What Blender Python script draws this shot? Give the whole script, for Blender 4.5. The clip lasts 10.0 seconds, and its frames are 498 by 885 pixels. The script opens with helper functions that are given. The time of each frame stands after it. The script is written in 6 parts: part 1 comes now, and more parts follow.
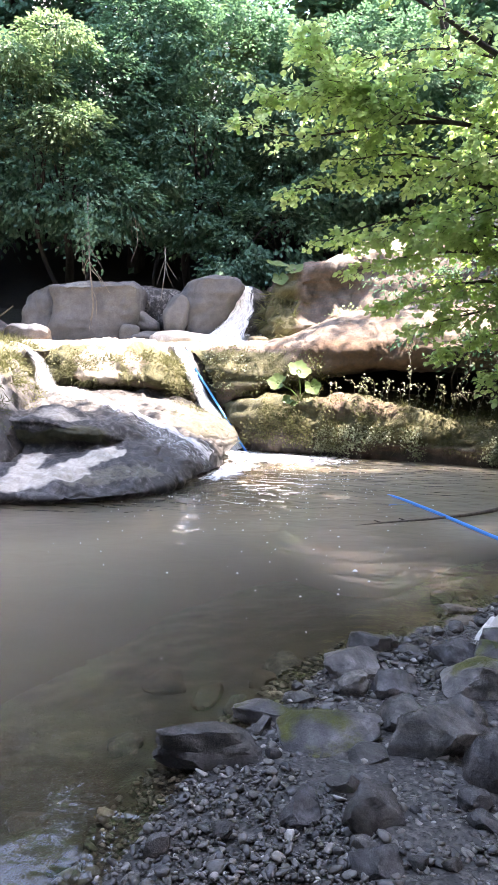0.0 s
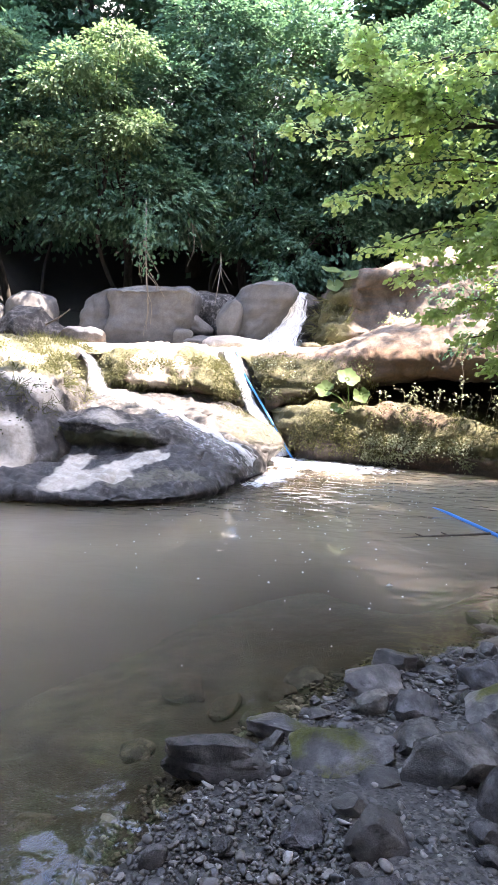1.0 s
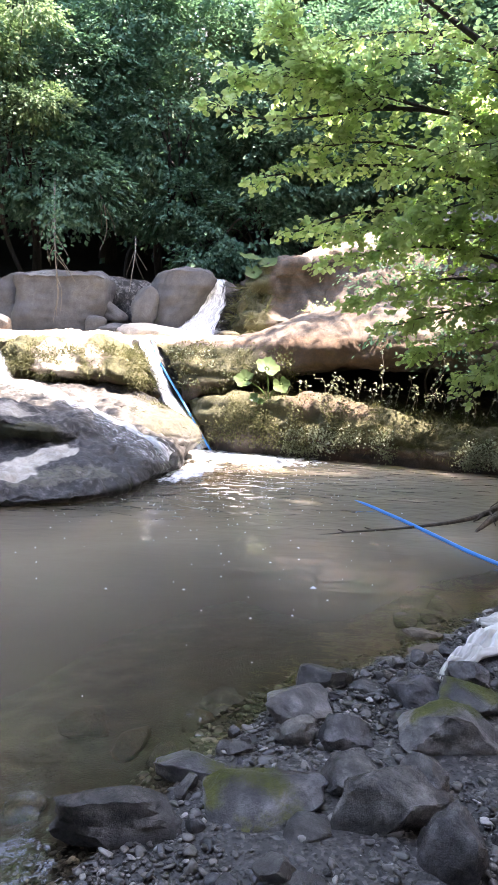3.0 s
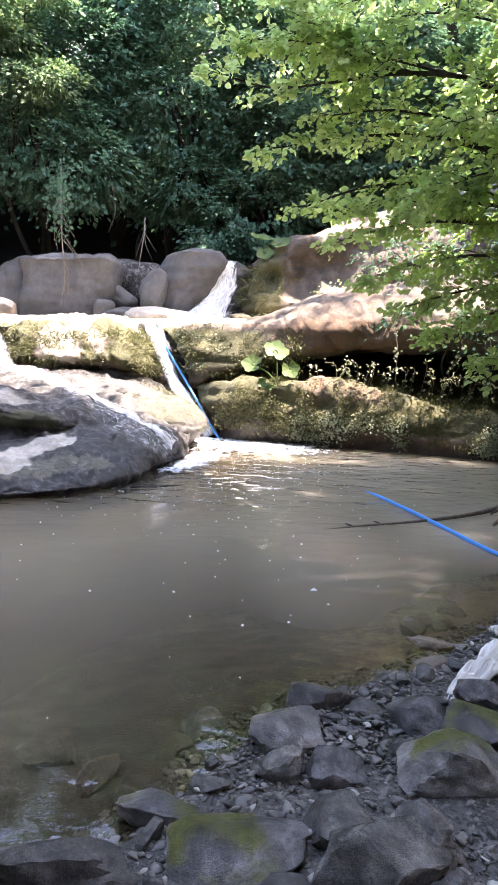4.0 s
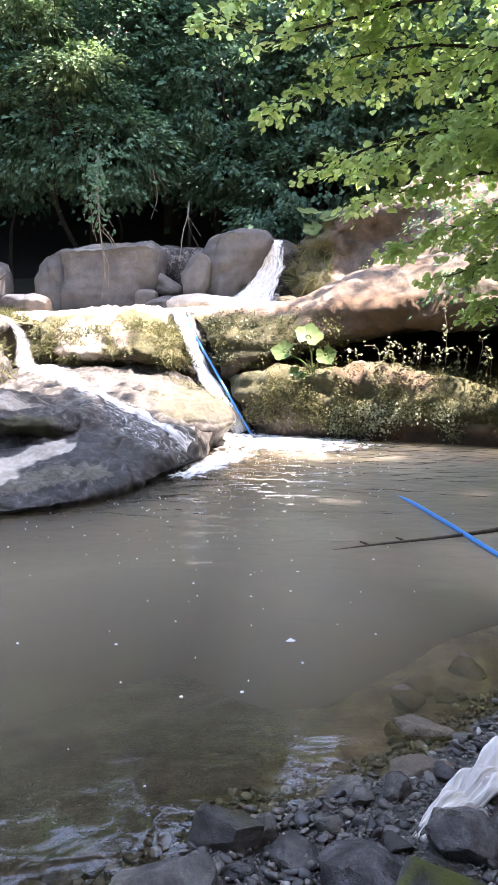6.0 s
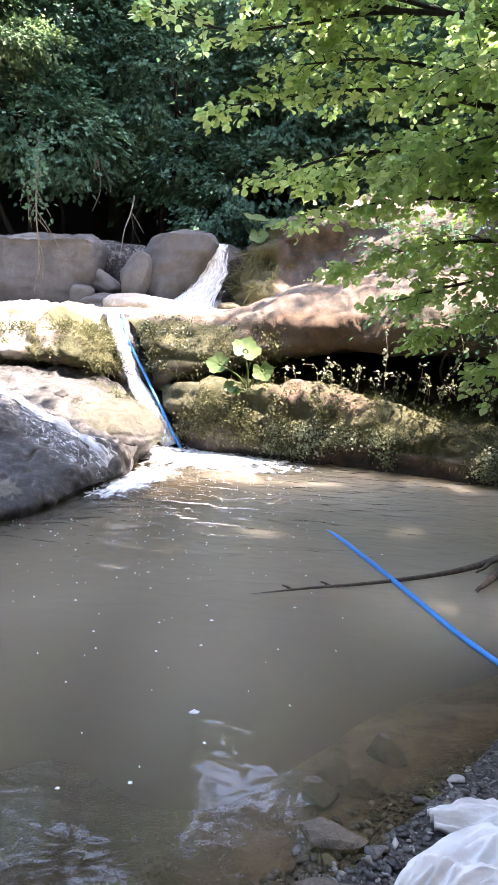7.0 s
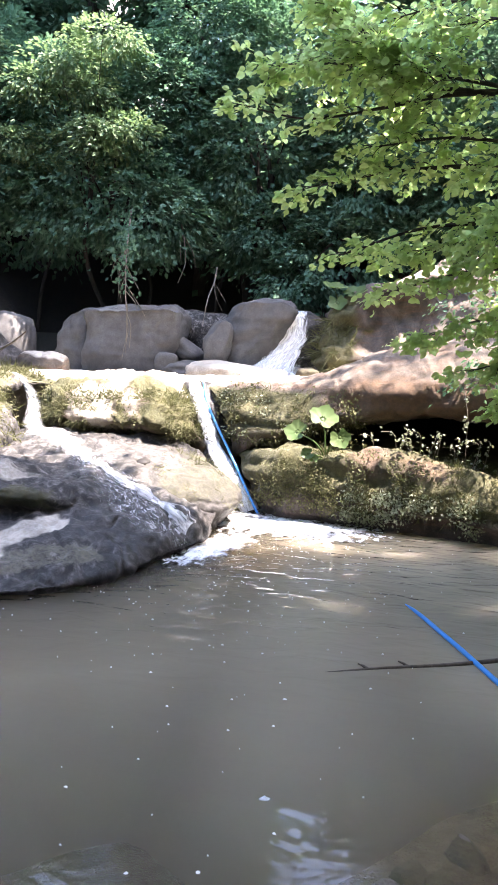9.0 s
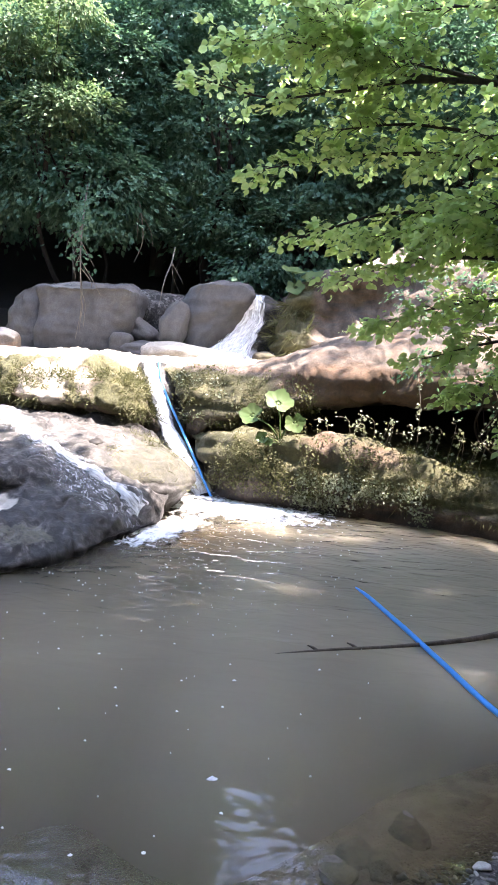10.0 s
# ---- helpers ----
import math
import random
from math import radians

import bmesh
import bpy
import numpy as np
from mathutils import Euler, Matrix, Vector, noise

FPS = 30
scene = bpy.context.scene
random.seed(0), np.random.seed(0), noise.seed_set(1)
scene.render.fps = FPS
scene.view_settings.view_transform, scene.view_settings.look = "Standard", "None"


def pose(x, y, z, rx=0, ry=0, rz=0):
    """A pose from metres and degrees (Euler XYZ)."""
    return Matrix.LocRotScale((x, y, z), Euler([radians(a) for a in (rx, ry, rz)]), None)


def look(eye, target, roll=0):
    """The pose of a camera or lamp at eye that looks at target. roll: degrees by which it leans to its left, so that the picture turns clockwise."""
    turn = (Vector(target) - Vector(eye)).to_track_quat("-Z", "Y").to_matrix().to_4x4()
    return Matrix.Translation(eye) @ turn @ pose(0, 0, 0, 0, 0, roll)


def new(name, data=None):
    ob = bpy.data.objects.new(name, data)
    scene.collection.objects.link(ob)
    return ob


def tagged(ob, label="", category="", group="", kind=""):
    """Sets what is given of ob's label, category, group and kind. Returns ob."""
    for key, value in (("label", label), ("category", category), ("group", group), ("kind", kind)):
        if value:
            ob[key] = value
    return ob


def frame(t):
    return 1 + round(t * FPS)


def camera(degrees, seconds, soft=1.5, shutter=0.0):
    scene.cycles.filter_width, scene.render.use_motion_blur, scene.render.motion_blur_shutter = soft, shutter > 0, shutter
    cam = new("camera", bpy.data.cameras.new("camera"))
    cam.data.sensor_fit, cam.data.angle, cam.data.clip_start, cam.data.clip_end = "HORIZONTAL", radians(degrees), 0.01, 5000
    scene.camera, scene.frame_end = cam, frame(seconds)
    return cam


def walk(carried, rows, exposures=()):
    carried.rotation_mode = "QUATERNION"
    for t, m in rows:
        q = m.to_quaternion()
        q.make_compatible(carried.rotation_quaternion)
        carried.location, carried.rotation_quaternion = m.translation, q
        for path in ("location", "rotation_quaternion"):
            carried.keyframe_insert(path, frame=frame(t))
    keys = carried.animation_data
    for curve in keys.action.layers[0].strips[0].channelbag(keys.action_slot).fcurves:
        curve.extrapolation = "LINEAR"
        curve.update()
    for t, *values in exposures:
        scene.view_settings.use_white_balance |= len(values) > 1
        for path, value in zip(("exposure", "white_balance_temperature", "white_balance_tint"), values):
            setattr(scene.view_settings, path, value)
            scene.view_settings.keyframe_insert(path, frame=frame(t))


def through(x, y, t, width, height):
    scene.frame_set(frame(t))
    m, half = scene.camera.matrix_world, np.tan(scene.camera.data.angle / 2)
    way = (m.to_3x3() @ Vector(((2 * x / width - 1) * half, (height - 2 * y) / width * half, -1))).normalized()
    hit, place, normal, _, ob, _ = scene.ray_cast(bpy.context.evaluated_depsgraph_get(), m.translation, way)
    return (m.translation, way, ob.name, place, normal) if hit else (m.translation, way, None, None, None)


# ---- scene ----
cam = camera(40.0, 10.0)
PATH = [
    (0, (-0.078, 0.932, 1.479), (-0.058, 2.911, 1.193), 1.5),
    (0.5, (0.0, 0.981, 1.481), (-0.132, 2.962, 1.245), 4.1),
    (1, (0.055, 0.97, 1.496), (-0.089, 2.945, 1.219), 2.5),
    (1.5, (0.076, 0.963, 1.498), (-0.117, 2.939, 1.259), 1.1),
    (2, (0.078, 1.03, 1.47), (-0.035, 3.003, 1.165), 2.3),
    (2.5, (0.077, 1.165, 1.478), (0.166, 3.141, 1.184), 2.8),
    (4, (0.234, 1.647, 1.471), (0.266, 3.617, 1.127), 2.3),
    (4.5, (0.384, 1.771, 1.517), (0.23, 3.719, 1.092), -0.5),
    (5, (0.444, 1.991, 1.475), (0.191, 3.918, 1.004), -2.0),
    (6.5, (0.949, 2.681, 1.517), (0.806, 4.641, 1.148), 0.9),
    (7, (0.898, 2.838, 1.6), (0.857, 4.799, 1.209), 3.3),
    (7.5, (0.842, 2.832, 1.645), (0.64, 4.786, 1.269), 4.2),
    (8, (0.877, 2.853, 1.658), (0.616, 4.815, 1.37), 1.6),
    (8.5, (0.924, 2.776, 1.704), (0.649, 4.744, 1.481), 2.3),
    (9, (0.928, 2.808, 1.697), (0.643, 4.774, 1.463), 2.5),
    (9.5, (0.898, 2.826, 1.672), (0.634, 4.788, 1.386), 3.3),
    (10, (0.924, 2.836, 1.675), (0.774, 4.812, 1.404), 4.2),
]
walk(cam, [(t, look(eye, target, roll)) for t, eye, target, roll in PATH], exposures=[(0, 4.15, 7350, 23), (2.5, 4.06, 7450, 23), (5, 4.02, 7450, 24), (7, 3.97, 7350, 23), (10, 3.82, 7050, 22)])
# world and sun: the sun stands high, to the right of the pool
SUN_TO = Vector((0.40, 0.06, 0.91)).normalized()
world = bpy.data.worlds.new("sky")
scene.world = world
world.use_nodes = True
wt = world.node_tree
sky = wt.nodes.new("ShaderNodeTexSky")
sky.sky_type = "NISHITA"
sky.sun_disc = False
sky.sun_elevation = math.asin(SUN_TO.z)
sky.sun_rotation = math.atan2(SUN_TO.x, SUN_TO.y)
wt.nodes["Background"].inputs["Strength"].default_value = 0.15
wt.links.new(sky.outputs["Color"], wt.nodes["Background"].inputs["Color"])
sun = new("sun", bpy.data.lights.new("sun", "SUN"))
sun.data.energy, sun.data.angle, sun.data.color = 2.6, radians(0.6), (1.0, 0.96, 0.90)
sun.matrix_world = look(SUN_TO * 60, (0, 0, 0))

# ---- small tools ----
rng = np.random.default_rng(7)


def mesh_of(name, verts, faces, smooth=True):
    me = bpy.data.meshes.new(name)
    me.from_pydata([tuple(v) for v in verts], [], [tuple(f) for f in faces])
    if smooth:
        me.polygons.foreach_set("use_smooth", [True] * len(me.polygons))
    me.update()
    return me


def big_mesh(name, verts, faces, smooth=True):
    """Triangles or quads from numpy arrays, all faces of one size."""
    verts, faces = np.asarray(verts, np.float32), np.asarray(faces, np.int32)
    k = faces.shape[1]
    me = bpy.data.meshes.new(name)
    me.vertices.add(len(verts))
    me.vertices.foreach_set("co", verts.ravel())
    me.loops.add(faces.size)
    me.loops.foreach_set("vertex_index", faces.ravel())
    me.polygons.add(len(faces))
    me.polygons.foreach_set("loop_start", np.arange(0, faces.size, k, dtype=np.int32))
    me.polygons.foreach_set("use_smooth", np.full(len(faces), smooth))
    me.update(calc_edges=True)
    me.validate()
    return me


def part(name, me, material, parent=None, label="", m=None):
    """One mesh object, under a thing or at top level."""
    if isinstance(me, bmesh.types.BMesh):
        data = bpy.data.meshes.new(name)
        me.to_mesh(data)
        me.free()
        data.polygons.foreach_set("use_smooth", [True] * len(data.polygons))
        me = data
    ob = new(name, me)
    if material and not me.materials:
        me.materials.append(material)
    if m is not None:
        ob.matrix_basis = m
    if parent:
        ob.parent = parent
    return tagged(ob, label)


def empty(name, m, label, category, group="", kind=""):
    ob = new(name)
    ob.empty_display_size = 0.1
    ob.matrix_basis = m
    return tagged(ob, label, category, group, kind)


def smooth_line(points, n):
    """n points along a Catmull-Rom curve through the given ones."""
    p = np.asarray(points, float)
    ext = np.vstack([2 * p[0] - p[1], p, 2 * p[-1] - p[-2]])
    seg = np.linalg.norm(np.diff(p, axis=0), axis=1)
    acc = np.concatenate([[0], np.cumsum(seg)])
    out = []
    for s in np.linspace(0, acc[-1], n):
        i = min(int(np.searchsorted(acc, s, "right")) - 1, len(p) - 2)
        u = (s - acc[i]) / max(seg[i], 1e-9)
        a, b, c, d = ext[i], ext[i + 1], ext[i + 2], ext[i + 3]
        out.append(0.5 * (2 * b + (c - a) * u + (2 * a - 5 * b + 4 * c - d) * u * u + (3 * b - a - 3 * c + d) * u ** 3))
    return np.array(out)


def fbm(p, scale, octaves=4):
    return noise.fractal(Vector(p) * scale, 1.0, 2.1, octaves)


def step(a, b, v):
    u = np.clip((v - a) / (b - a), 0, 1)
    return u * u * (3 - 2 * u)


def grid_faces(nv, nu):
    i = np.arange(nv * nu).reshape(nv, nu)
    return np.stack([i[:-1, :-1], i[:-1, 1:], i[1:, 1:], i[1:, :-1]], -1).reshape(-1, 4)


def grid_normals(g):
    du, dv = np.gradient(g, axis=1), np.gradient(g, axis=0)
    n = np.cross(du, dv)
    return n / np.maximum(np.linalg.norm(n, axis=2, keepdims=True), 1e-9)


def skin(name, rails, nu, nv, rough=0.06, scale=1.1, strata=0.0, cover=None, pit=0.02, crack=0.05, dents=()):
    """A rock face drawn through rails (front foot to back foot), roughened along its normals.
    cover gives for a place and its normal how much moss, pale tone, wet film and, if any, rust lies there."""
    lines = np.array([smooth_line(r, nu) for r in rails])
    g = np.stack([smooth_line(lines[:, j], nv) for j in range(nu)], axis=1)
    n = grid_normals(g)
    h = np.zeros(g.shape[:2])
    for i in range(nv):
        for j in range(nu):
            p = g[i, j]
            h[i, j] = rough * fbm(p, scale, 5) + pit * fbm(p, 6.0, 3) + 0.006 * noise.noise(Vector(p) * 23)
            a = noise.noise(Vector(p) * 2.3 + Vector((7, 3, 1)))
            h[i, j] -= crack * max(0.0, 1 - abs(a) / 0.07)
            a = noise.noise(Vector((p[0] * 3.1, p[1] * 3.1, p[2] * 5.0)))
            h[i, j] += 0.045 * crack / 0.05 * (abs(a) - 0.2)
            for q, r, deep in dents:
                h[i, j] -= deep * max(0.0, 1 - ((p[0] - q[0]) ** 2 + (p[1] - q[1]) ** 2) / (r * r))
            if strata:
                h[i, j] += strata * (abs(noise.noise(Vector((p[0] * 0.6, p[1] * 0.6, p[2] * 5.5)))) - 0.25) * (1 - abs(n[i, j, 2]))
    g = g + n * h[..., None]
    n = grid_normals(g)
    me = big_mesh(name, g.reshape(-1, 3), grid_faces(nv, nu))
    paint(me, g.reshape(-1, 3), n.reshape(-1, 3), cover)
    return me


def paint(me, pts, nrm, cover):
    att = me.color_attributes.new("cover", "FLOAT_COLOR", "POINT")
    col = np.zeros((len(pts), 4), np.float32)
    if cover:
        for k, (p, n) in enumerate(zip(pts, nrm)):
            some = cover(p, n)
            col[k, :len(some)] = some
    att.data.foreach_set("color", col.ravel())


def boulder_mesh(name, r, seed, power=2.6, rough=0.12, sub=4, flat=0.0, facets=0, cover=None, planes=()):
    """A rock: a rounded box pulled about by noise, with some plane faces cut into it."""
    bm = bmesh.new()
    bmesh.ops.create_icosphere(bm, subdivisions=sub, radius=1)
    rnd = random.Random(seed)
    off = Vector((rnd.uniform(-50, 50), rnd.uniform(-50, 50), rnd.uniform(-50, 50)))
    cuts = []
    for _ in range(facets):
        a, b = rnd.uniform(0, 6.28), rnd.uniform(-0.3, 1.2)
        cuts.append((Vector((math.cos(a) * math.cos(b), math.sin(a) * math.cos(b), math.sin(b))), rnd.uniform(0.55, 0.85)))
    cuts += [(Vector(q).normalized(), d) for q, d in planes]
    for v in bm.verts:
        d = v.co.normalized()
        k = (abs(d.x) ** power + abs(d.y) ** power + abs(d.z) ** power) ** (-1 / power)
        p = d * k
        for cn, cd in cuts:
            over = p.dot(cn) - cd
            if over > 0:
                p -= cn * over * 0.92
        p *= 1 + rough * noise.fractal(p * 1.3 + off, 1.0, 2.0, 4) + 0.25 * rough * noise.noise(p * 7 + off)
        if flat and p.z > 1 - flat:
            p.z = 1 - flat + (p.z - 1 + flat) * 0.25
        v.co = Vector((p.x * r[0], p.y * r[1], p.z * r[2]))
    bm.normal_update()
    me = bpy.data.meshes.new(name)
    bm.to_mesh(me)
    pts = [v.co.copy() for v in bm.verts]
    nrm = [v.normal.copy() for v in bm.verts]
    bm.free()
    me.polygons.foreach_set("use_smooth", [True] * len(me.polygons))
    paint(me, pts, nrm, cover)
    return me


def tube(points, radii, sides=8, n=None):
    """Vertices and quads of a tube along a smooth line."""
    n = n or max(4, len(points) * 4)
    line = smooth_line(points, n)
    rad = np.interp(np.linspace(0, 1, n), np.linspace(0, 1, len(radii)), radii)
    t = np.gradient(line, axis=0)
    t /= np.maximum(np.linalg.norm(t, axis=1, keepdims=True), 1e-9)
    ref = np.array([0.31, 0.17, 0.93])
    a = np.cross(t, ref)
    a /= np.maximum(np.linalg.norm(a, axis=1, keepdims=True), 1e-9)
    b = np.cross(t, a)
    ang = np.linspace(0, 2 * np.pi, sides, endpoint=False)
    v = line[:, None] + rad[:, None, None] * (np.cos(ang)[None, :, None] * a[:, None] + np.sin(ang)[None, :, None] * b[:, None])
    i = np.arange(n * sides).reshape(n, sides)
    j = np.roll(i, -1, axis=1)
    f = np.stack([i[:-1], j[:-1], j[1:], i[1:]], -1).reshape(-1, 4)
    return v.reshape(-1, 3), f, line


def joined(pieces):
    vs, fs, k = [], [], 0
    for v, f in pieces:
        vs.append(v)
        fs.append(np.asarray(f) + k)
        k += len(v)
    return np.vstack(vs), np.vstack(fs)


LEAF = np.array([(0, 0, 0), (0.33, -0.36, 0.10), (0.72, -0.27, 0.07), (1.05, 0, -0.06), (0.72, 0.27, 0.07), (0.33, 0.36, 0.10), (0.5, 0, 0)])
LEAF_F = np.array([(0, 1, 6), (1, 2, 6), (2, 3, 6), (3, 4, 6), (4, 5, 6), (5, 0, 6)])
THIN = np.array([(0, 0, 0), (0.45, -0.36, 0.10), (1.0, 0, -0.08), (0.45, 0.36, 0.10)])
THIN_F = np.array([(0, 1, 2), (0, 2, 3)])


def leaves(at, along, up, size, shape=LEAF, faces=LEAF_F):
    """Many leaves: base points, directions of the midrib, upper sides and lengths."""
    along = along / np.maximum(np.linalg.norm(along, axis=1, keepdims=True), 1e-9)
    side = np.cross(up, along)
    side /= np.maximum(np.linalg.norm(side, axis=1, keepdims=True), 1e-9)
    nrm = np.cross(along, side)
    v = at[:, None] + size[:, None, None] * (shape[None, :, :1] * along[:, None] + shape[None, :, 1:2] * side[:, None] + shape[None, :, 2:] * nrm[:, None])
    f = faces[None] + (np.arange(len(at)) * len(shape))[:, None, None]
    return v.reshape(-1, 3), f.reshape(-1, 3)


# ---- materials ----
class Nodes:
    """A node material in the making."""

    def __init__(self, name):
        self.mat = bpy.data.materials.new(name)
        self.mat.use_nodes = True
        self.t = self.mat.node_tree
        self.t.nodes.clear()
        self.out = self.t.nodes.new("ShaderNodeOutputMaterial")
        self.place = self.add("ShaderNodeTexCoord").outputs["Object"]

    def add(self, kind, **values):
        n = self.t.nodes.new(kind)
        for key, value in values.items():
            self.put(n.inputs[key.replace("_", " ")], value)
        return n

    def put(self, socket, value):
        if isinstance(value, bpy.types.NodeSocket):
            self.t.links.new(value, socket)
        elif isinstance(value, tuple) and len(value) == 3 and socket.type == "RGBA":
            socket.default_value = (*value, 1)
        else:
            socket.default_value = value

    def noise(self, scale, detail=4.0, rough=0.6, at=None, distort=0.0):
        n = self.add("ShaderNodeTexNoise", Vector=at or self.place, Scale=scale, Detail=detail, Roughness=rough, Distortion=distort)
        return n.outputs["Fac"]

    def ramp(self, fac, *stops):
        n = self.add("ShaderNodeValToRGB", Fac=fac)
        e = n.color_ramp.elements
        while len(e) < len(stops):
            e.new(0.5)
        for k, (pos, col) in enumerate(stops):
            e[k].position = pos
            e[k].color = (*col, 1) if isinstance(col, tuple) else (col, col, col, 1)
        return n.outputs["Color"]

    def mix(self, fac, a, b, how="MIX"):
        n = self.t.nodes.new("ShaderNodeMix")
        n.data_type, n.blend_type = "RGBA", how
        for k, value in ((0, fac), (6, a), (7, b)):
            self.put(n.inputs[k], value)
        return n.outputs[2]

    def math(self, how, a, b=0.0, c=0.0):
        n = self.t.nodes.new("ShaderNodeMath")
        n.operation = how
        n.use_clamp = how in ("MULTIPLY", "ADD", "SUBTRACT")
        for k, value in enumerate((a, b, c)):
            self.put(n.inputs[k], value)
        return n.outputs[0]

    def bump(self, height, strength=0.5, distance=0.02, normal=None):
        n = self.add("ShaderNodeBump", Height=height, Strength=strength, Distance=distance)
        if normal:
            self.put(n.inputs["Normal"], normal)
        return n.outputs["Normal"]

    def done(self, shader):
        self.t.links.new(shader, self.out.inputs["Surface"])
        return self.mat

    def principled(self, **values):
        return self.add("ShaderNodeBsdfPrincipled", **values).outputs["BSDF"]

    def scaled(self, x, y, z, at=None):
        n = self.add("ShaderNodeMapping", Vector=at or self.place)
        n.inputs["Scale"].default_value = (x, y, z)
        return n.outputs[0]


def rock_material(name, dark, light, rust, moss_a=(0.058, 0.064, 0.026), moss_b=(0.125, 0.12, 0.054), dry_rough=0.82, speck=0.5, k=1.0, vary=False, relief=0.75, mottle=0.0):
    """Sandstone with lichen specks; the cover attribute lays on moss, a pale tone and a wet film."""
    m = Nodes(name)
    broad = m.noise(0.9 * k, 6, 0.65, distort=0.4)
    fine = m.noise(9.0 * k, 8, 0.7)
    grain = m.noise(70.0 * k, 3, 0.6)
    lay = m.noise(3.0 * k, 5, 0.6, at=m.scaled(0.5, 0.5, 3.2))
    base = m.mix(m.ramp(broad, (0.34, 0.0), (0.66, 1.0)), dark, light)
    base = m.mix(m.math("MULTIPLY", m.ramp(lay, (0.46, 0.0), (0.68, 1.0)), 0.65), base, rust)
    base = m.mix(m.math("MULTIPLY", m.ramp(fine, (0.52, 0.0), (0.72, 1.0)), speck), base, tuple(0.45 * c for c in dark))
    base = m.mix(0.5, base, m.ramp(grain, (0.3, 0.2), (0.7, 0.8)), "OVERLAY")
    base = m.mix(0.8 * relief, base, m.ramp(m.noise(3.6 * k, 9, 0.75), (0.32, 0.15), (0.68, 0.85)), "OVERLAY")
    if mottle:
        blotch = m.noise(9.0, 10, 0.78, distort=0.5)
        base = m.mix(m.math("MULTIPLY", m.ramp(blotch, (0.46, 1.0), (0.53, 0.0)), mottle), base, tuple(0.4 * c for c in dark))
        base = m.mix(m.math("MULTIPLY", m.ramp(blotch, (0.55, 0.0), (0.64, 1.0)), mottle), base, tuple(min(1.0, 1.9 * c) for c in light))
    if vary:
        each = m.add("ShaderNodeObjectInfo").outputs["Random"]
        base = m.mix(1.0, base, m.ramp(each, (0.0, (0.5, 0.5, 0.52)), (0.4, (1.0, 0.97, 0.92)), (0.7, (0.85, 0.86, 0.95)), (1.0, (1.7, 1.62, 1.5))), "MULTIPLY")
    att = m.t.nodes.new("ShaderNodeAttribute")
    att.attribute_name = "cover"
    sep = m.add("ShaderNodeSeparateColor", Color=att.outputs["Color"])
    ragged = m.noise(5.0 * k, 9, 0.78, distort=0.6)
    # pale tone: bare rock, and the sun patches painted on dome and mass
    paleness = m.ramp(m.math("ADD", m.math("MULTIPLY", sep.outputs[1], 0.62), m.math("MULTIPLY", ragged, 0.48)), (0.44, 0.0), (0.76, 1.0))
    base = m.mix(m.math("MULTIPLY", paleness, m.ramp(fine, (0.25, 0.65), (0.5, 1.0))), base, m.mix(m.ramp(m.noise(2.6 * k, 6, 0.65), (0.35, 0.0), (0.65, 1.0)), (0.44, 0.40, 0.33), (0.69, 0.65, 0.57)))
    stain = m.ramp(m.math("ADD", m.math("MULTIPLY", att.outputs["Alpha"], 0.62), m.math("MULTIPLY", ragged, 0.5)), (0.42, 0.0), (0.75, 0.9))
    base = m.mix(stain, base, m.mix(m.ramp(fine, (0.4, 0.0), (0.6, 1.0)), (0.135, 0.076, 0.04), (0.085, 0.052, 0.032)))
    mossy = m.ramp(m.math("ADD", m.math("MULTIPLY", sep.outputs[0], 0.62), m.math("MULTIPLY", ragged, 0.55)), (0.47, 0.0), (0.68, 1.0))
    tone = m.mix(m.ramp(m.noise(2.4, 5, 0.65), (0.38, 0.0), (0.62, 1.0)), moss_a, moss_b)
    tone = m.mix(m.ramp(m.noise(26.0, 5, 0.7), (0.4, 0.0), (0.7, 0.8)), tone, (0.035, 0.035, 0.014))
    base = m.mix(mossy, base, tone)
    wet = sep.outputs[2]
    base = m.mix(m.math("MULTIPLY", wet, 0.85), base, m.mix(1.0, base, (0.33, 0.32, 0.34), "MULTIPLY"))
    rough = m.math("SUBTRACT", dry_rough, m.math("MULTIPLY", wet, m.math("ADD", m.math("MULTIPLY", fine, 0.4), 0.1)))
    h = m.math("ADD", m.math("MULTIPLY", m.noise(14.0 * k, 8, 0.72), 0.6), m.math("MULTIPLY", grain, 0.25))
    h2 = m.math("ADD", h, m.math("MULTIPLY", m.math("MULTIPLY", mossy, m.noise(45.0 * k, 4, 0.8)), 0.6))
    return m.done(m.principled(Base_Color=base, Roughness=rough, Normal=m.bump(h2, relief, 0.045 / k)))


ROCK_WARM = rock_material("warm sandstone", (0.062, 0.052, 0.043), (0.155, 0.128, 0.106), (0.16, 0.092, 0.055), (0.07, 0.072, 0.03), (0.145, 0.135, 0.062), k=1.5, relief=0.95)
ROCK_GREY = rock_material("grey sandstone", (0.068, 0.068, 0.069), (0.125, 0.123, 0.121), (0.10, 0.092, 0.085), speck=0.2, k=1.2, relief=0.4)
ROCK_DARK = rock_material("wet dark rock", (0.03, 0.029, 0.028), (0.15, 0.142, 0.135), (0.08, 0.066, 0.052), k=4.5, speck=0.8, relief=1.0, mottle=0.9)
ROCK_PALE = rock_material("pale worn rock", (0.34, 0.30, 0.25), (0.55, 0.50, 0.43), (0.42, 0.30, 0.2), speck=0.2)
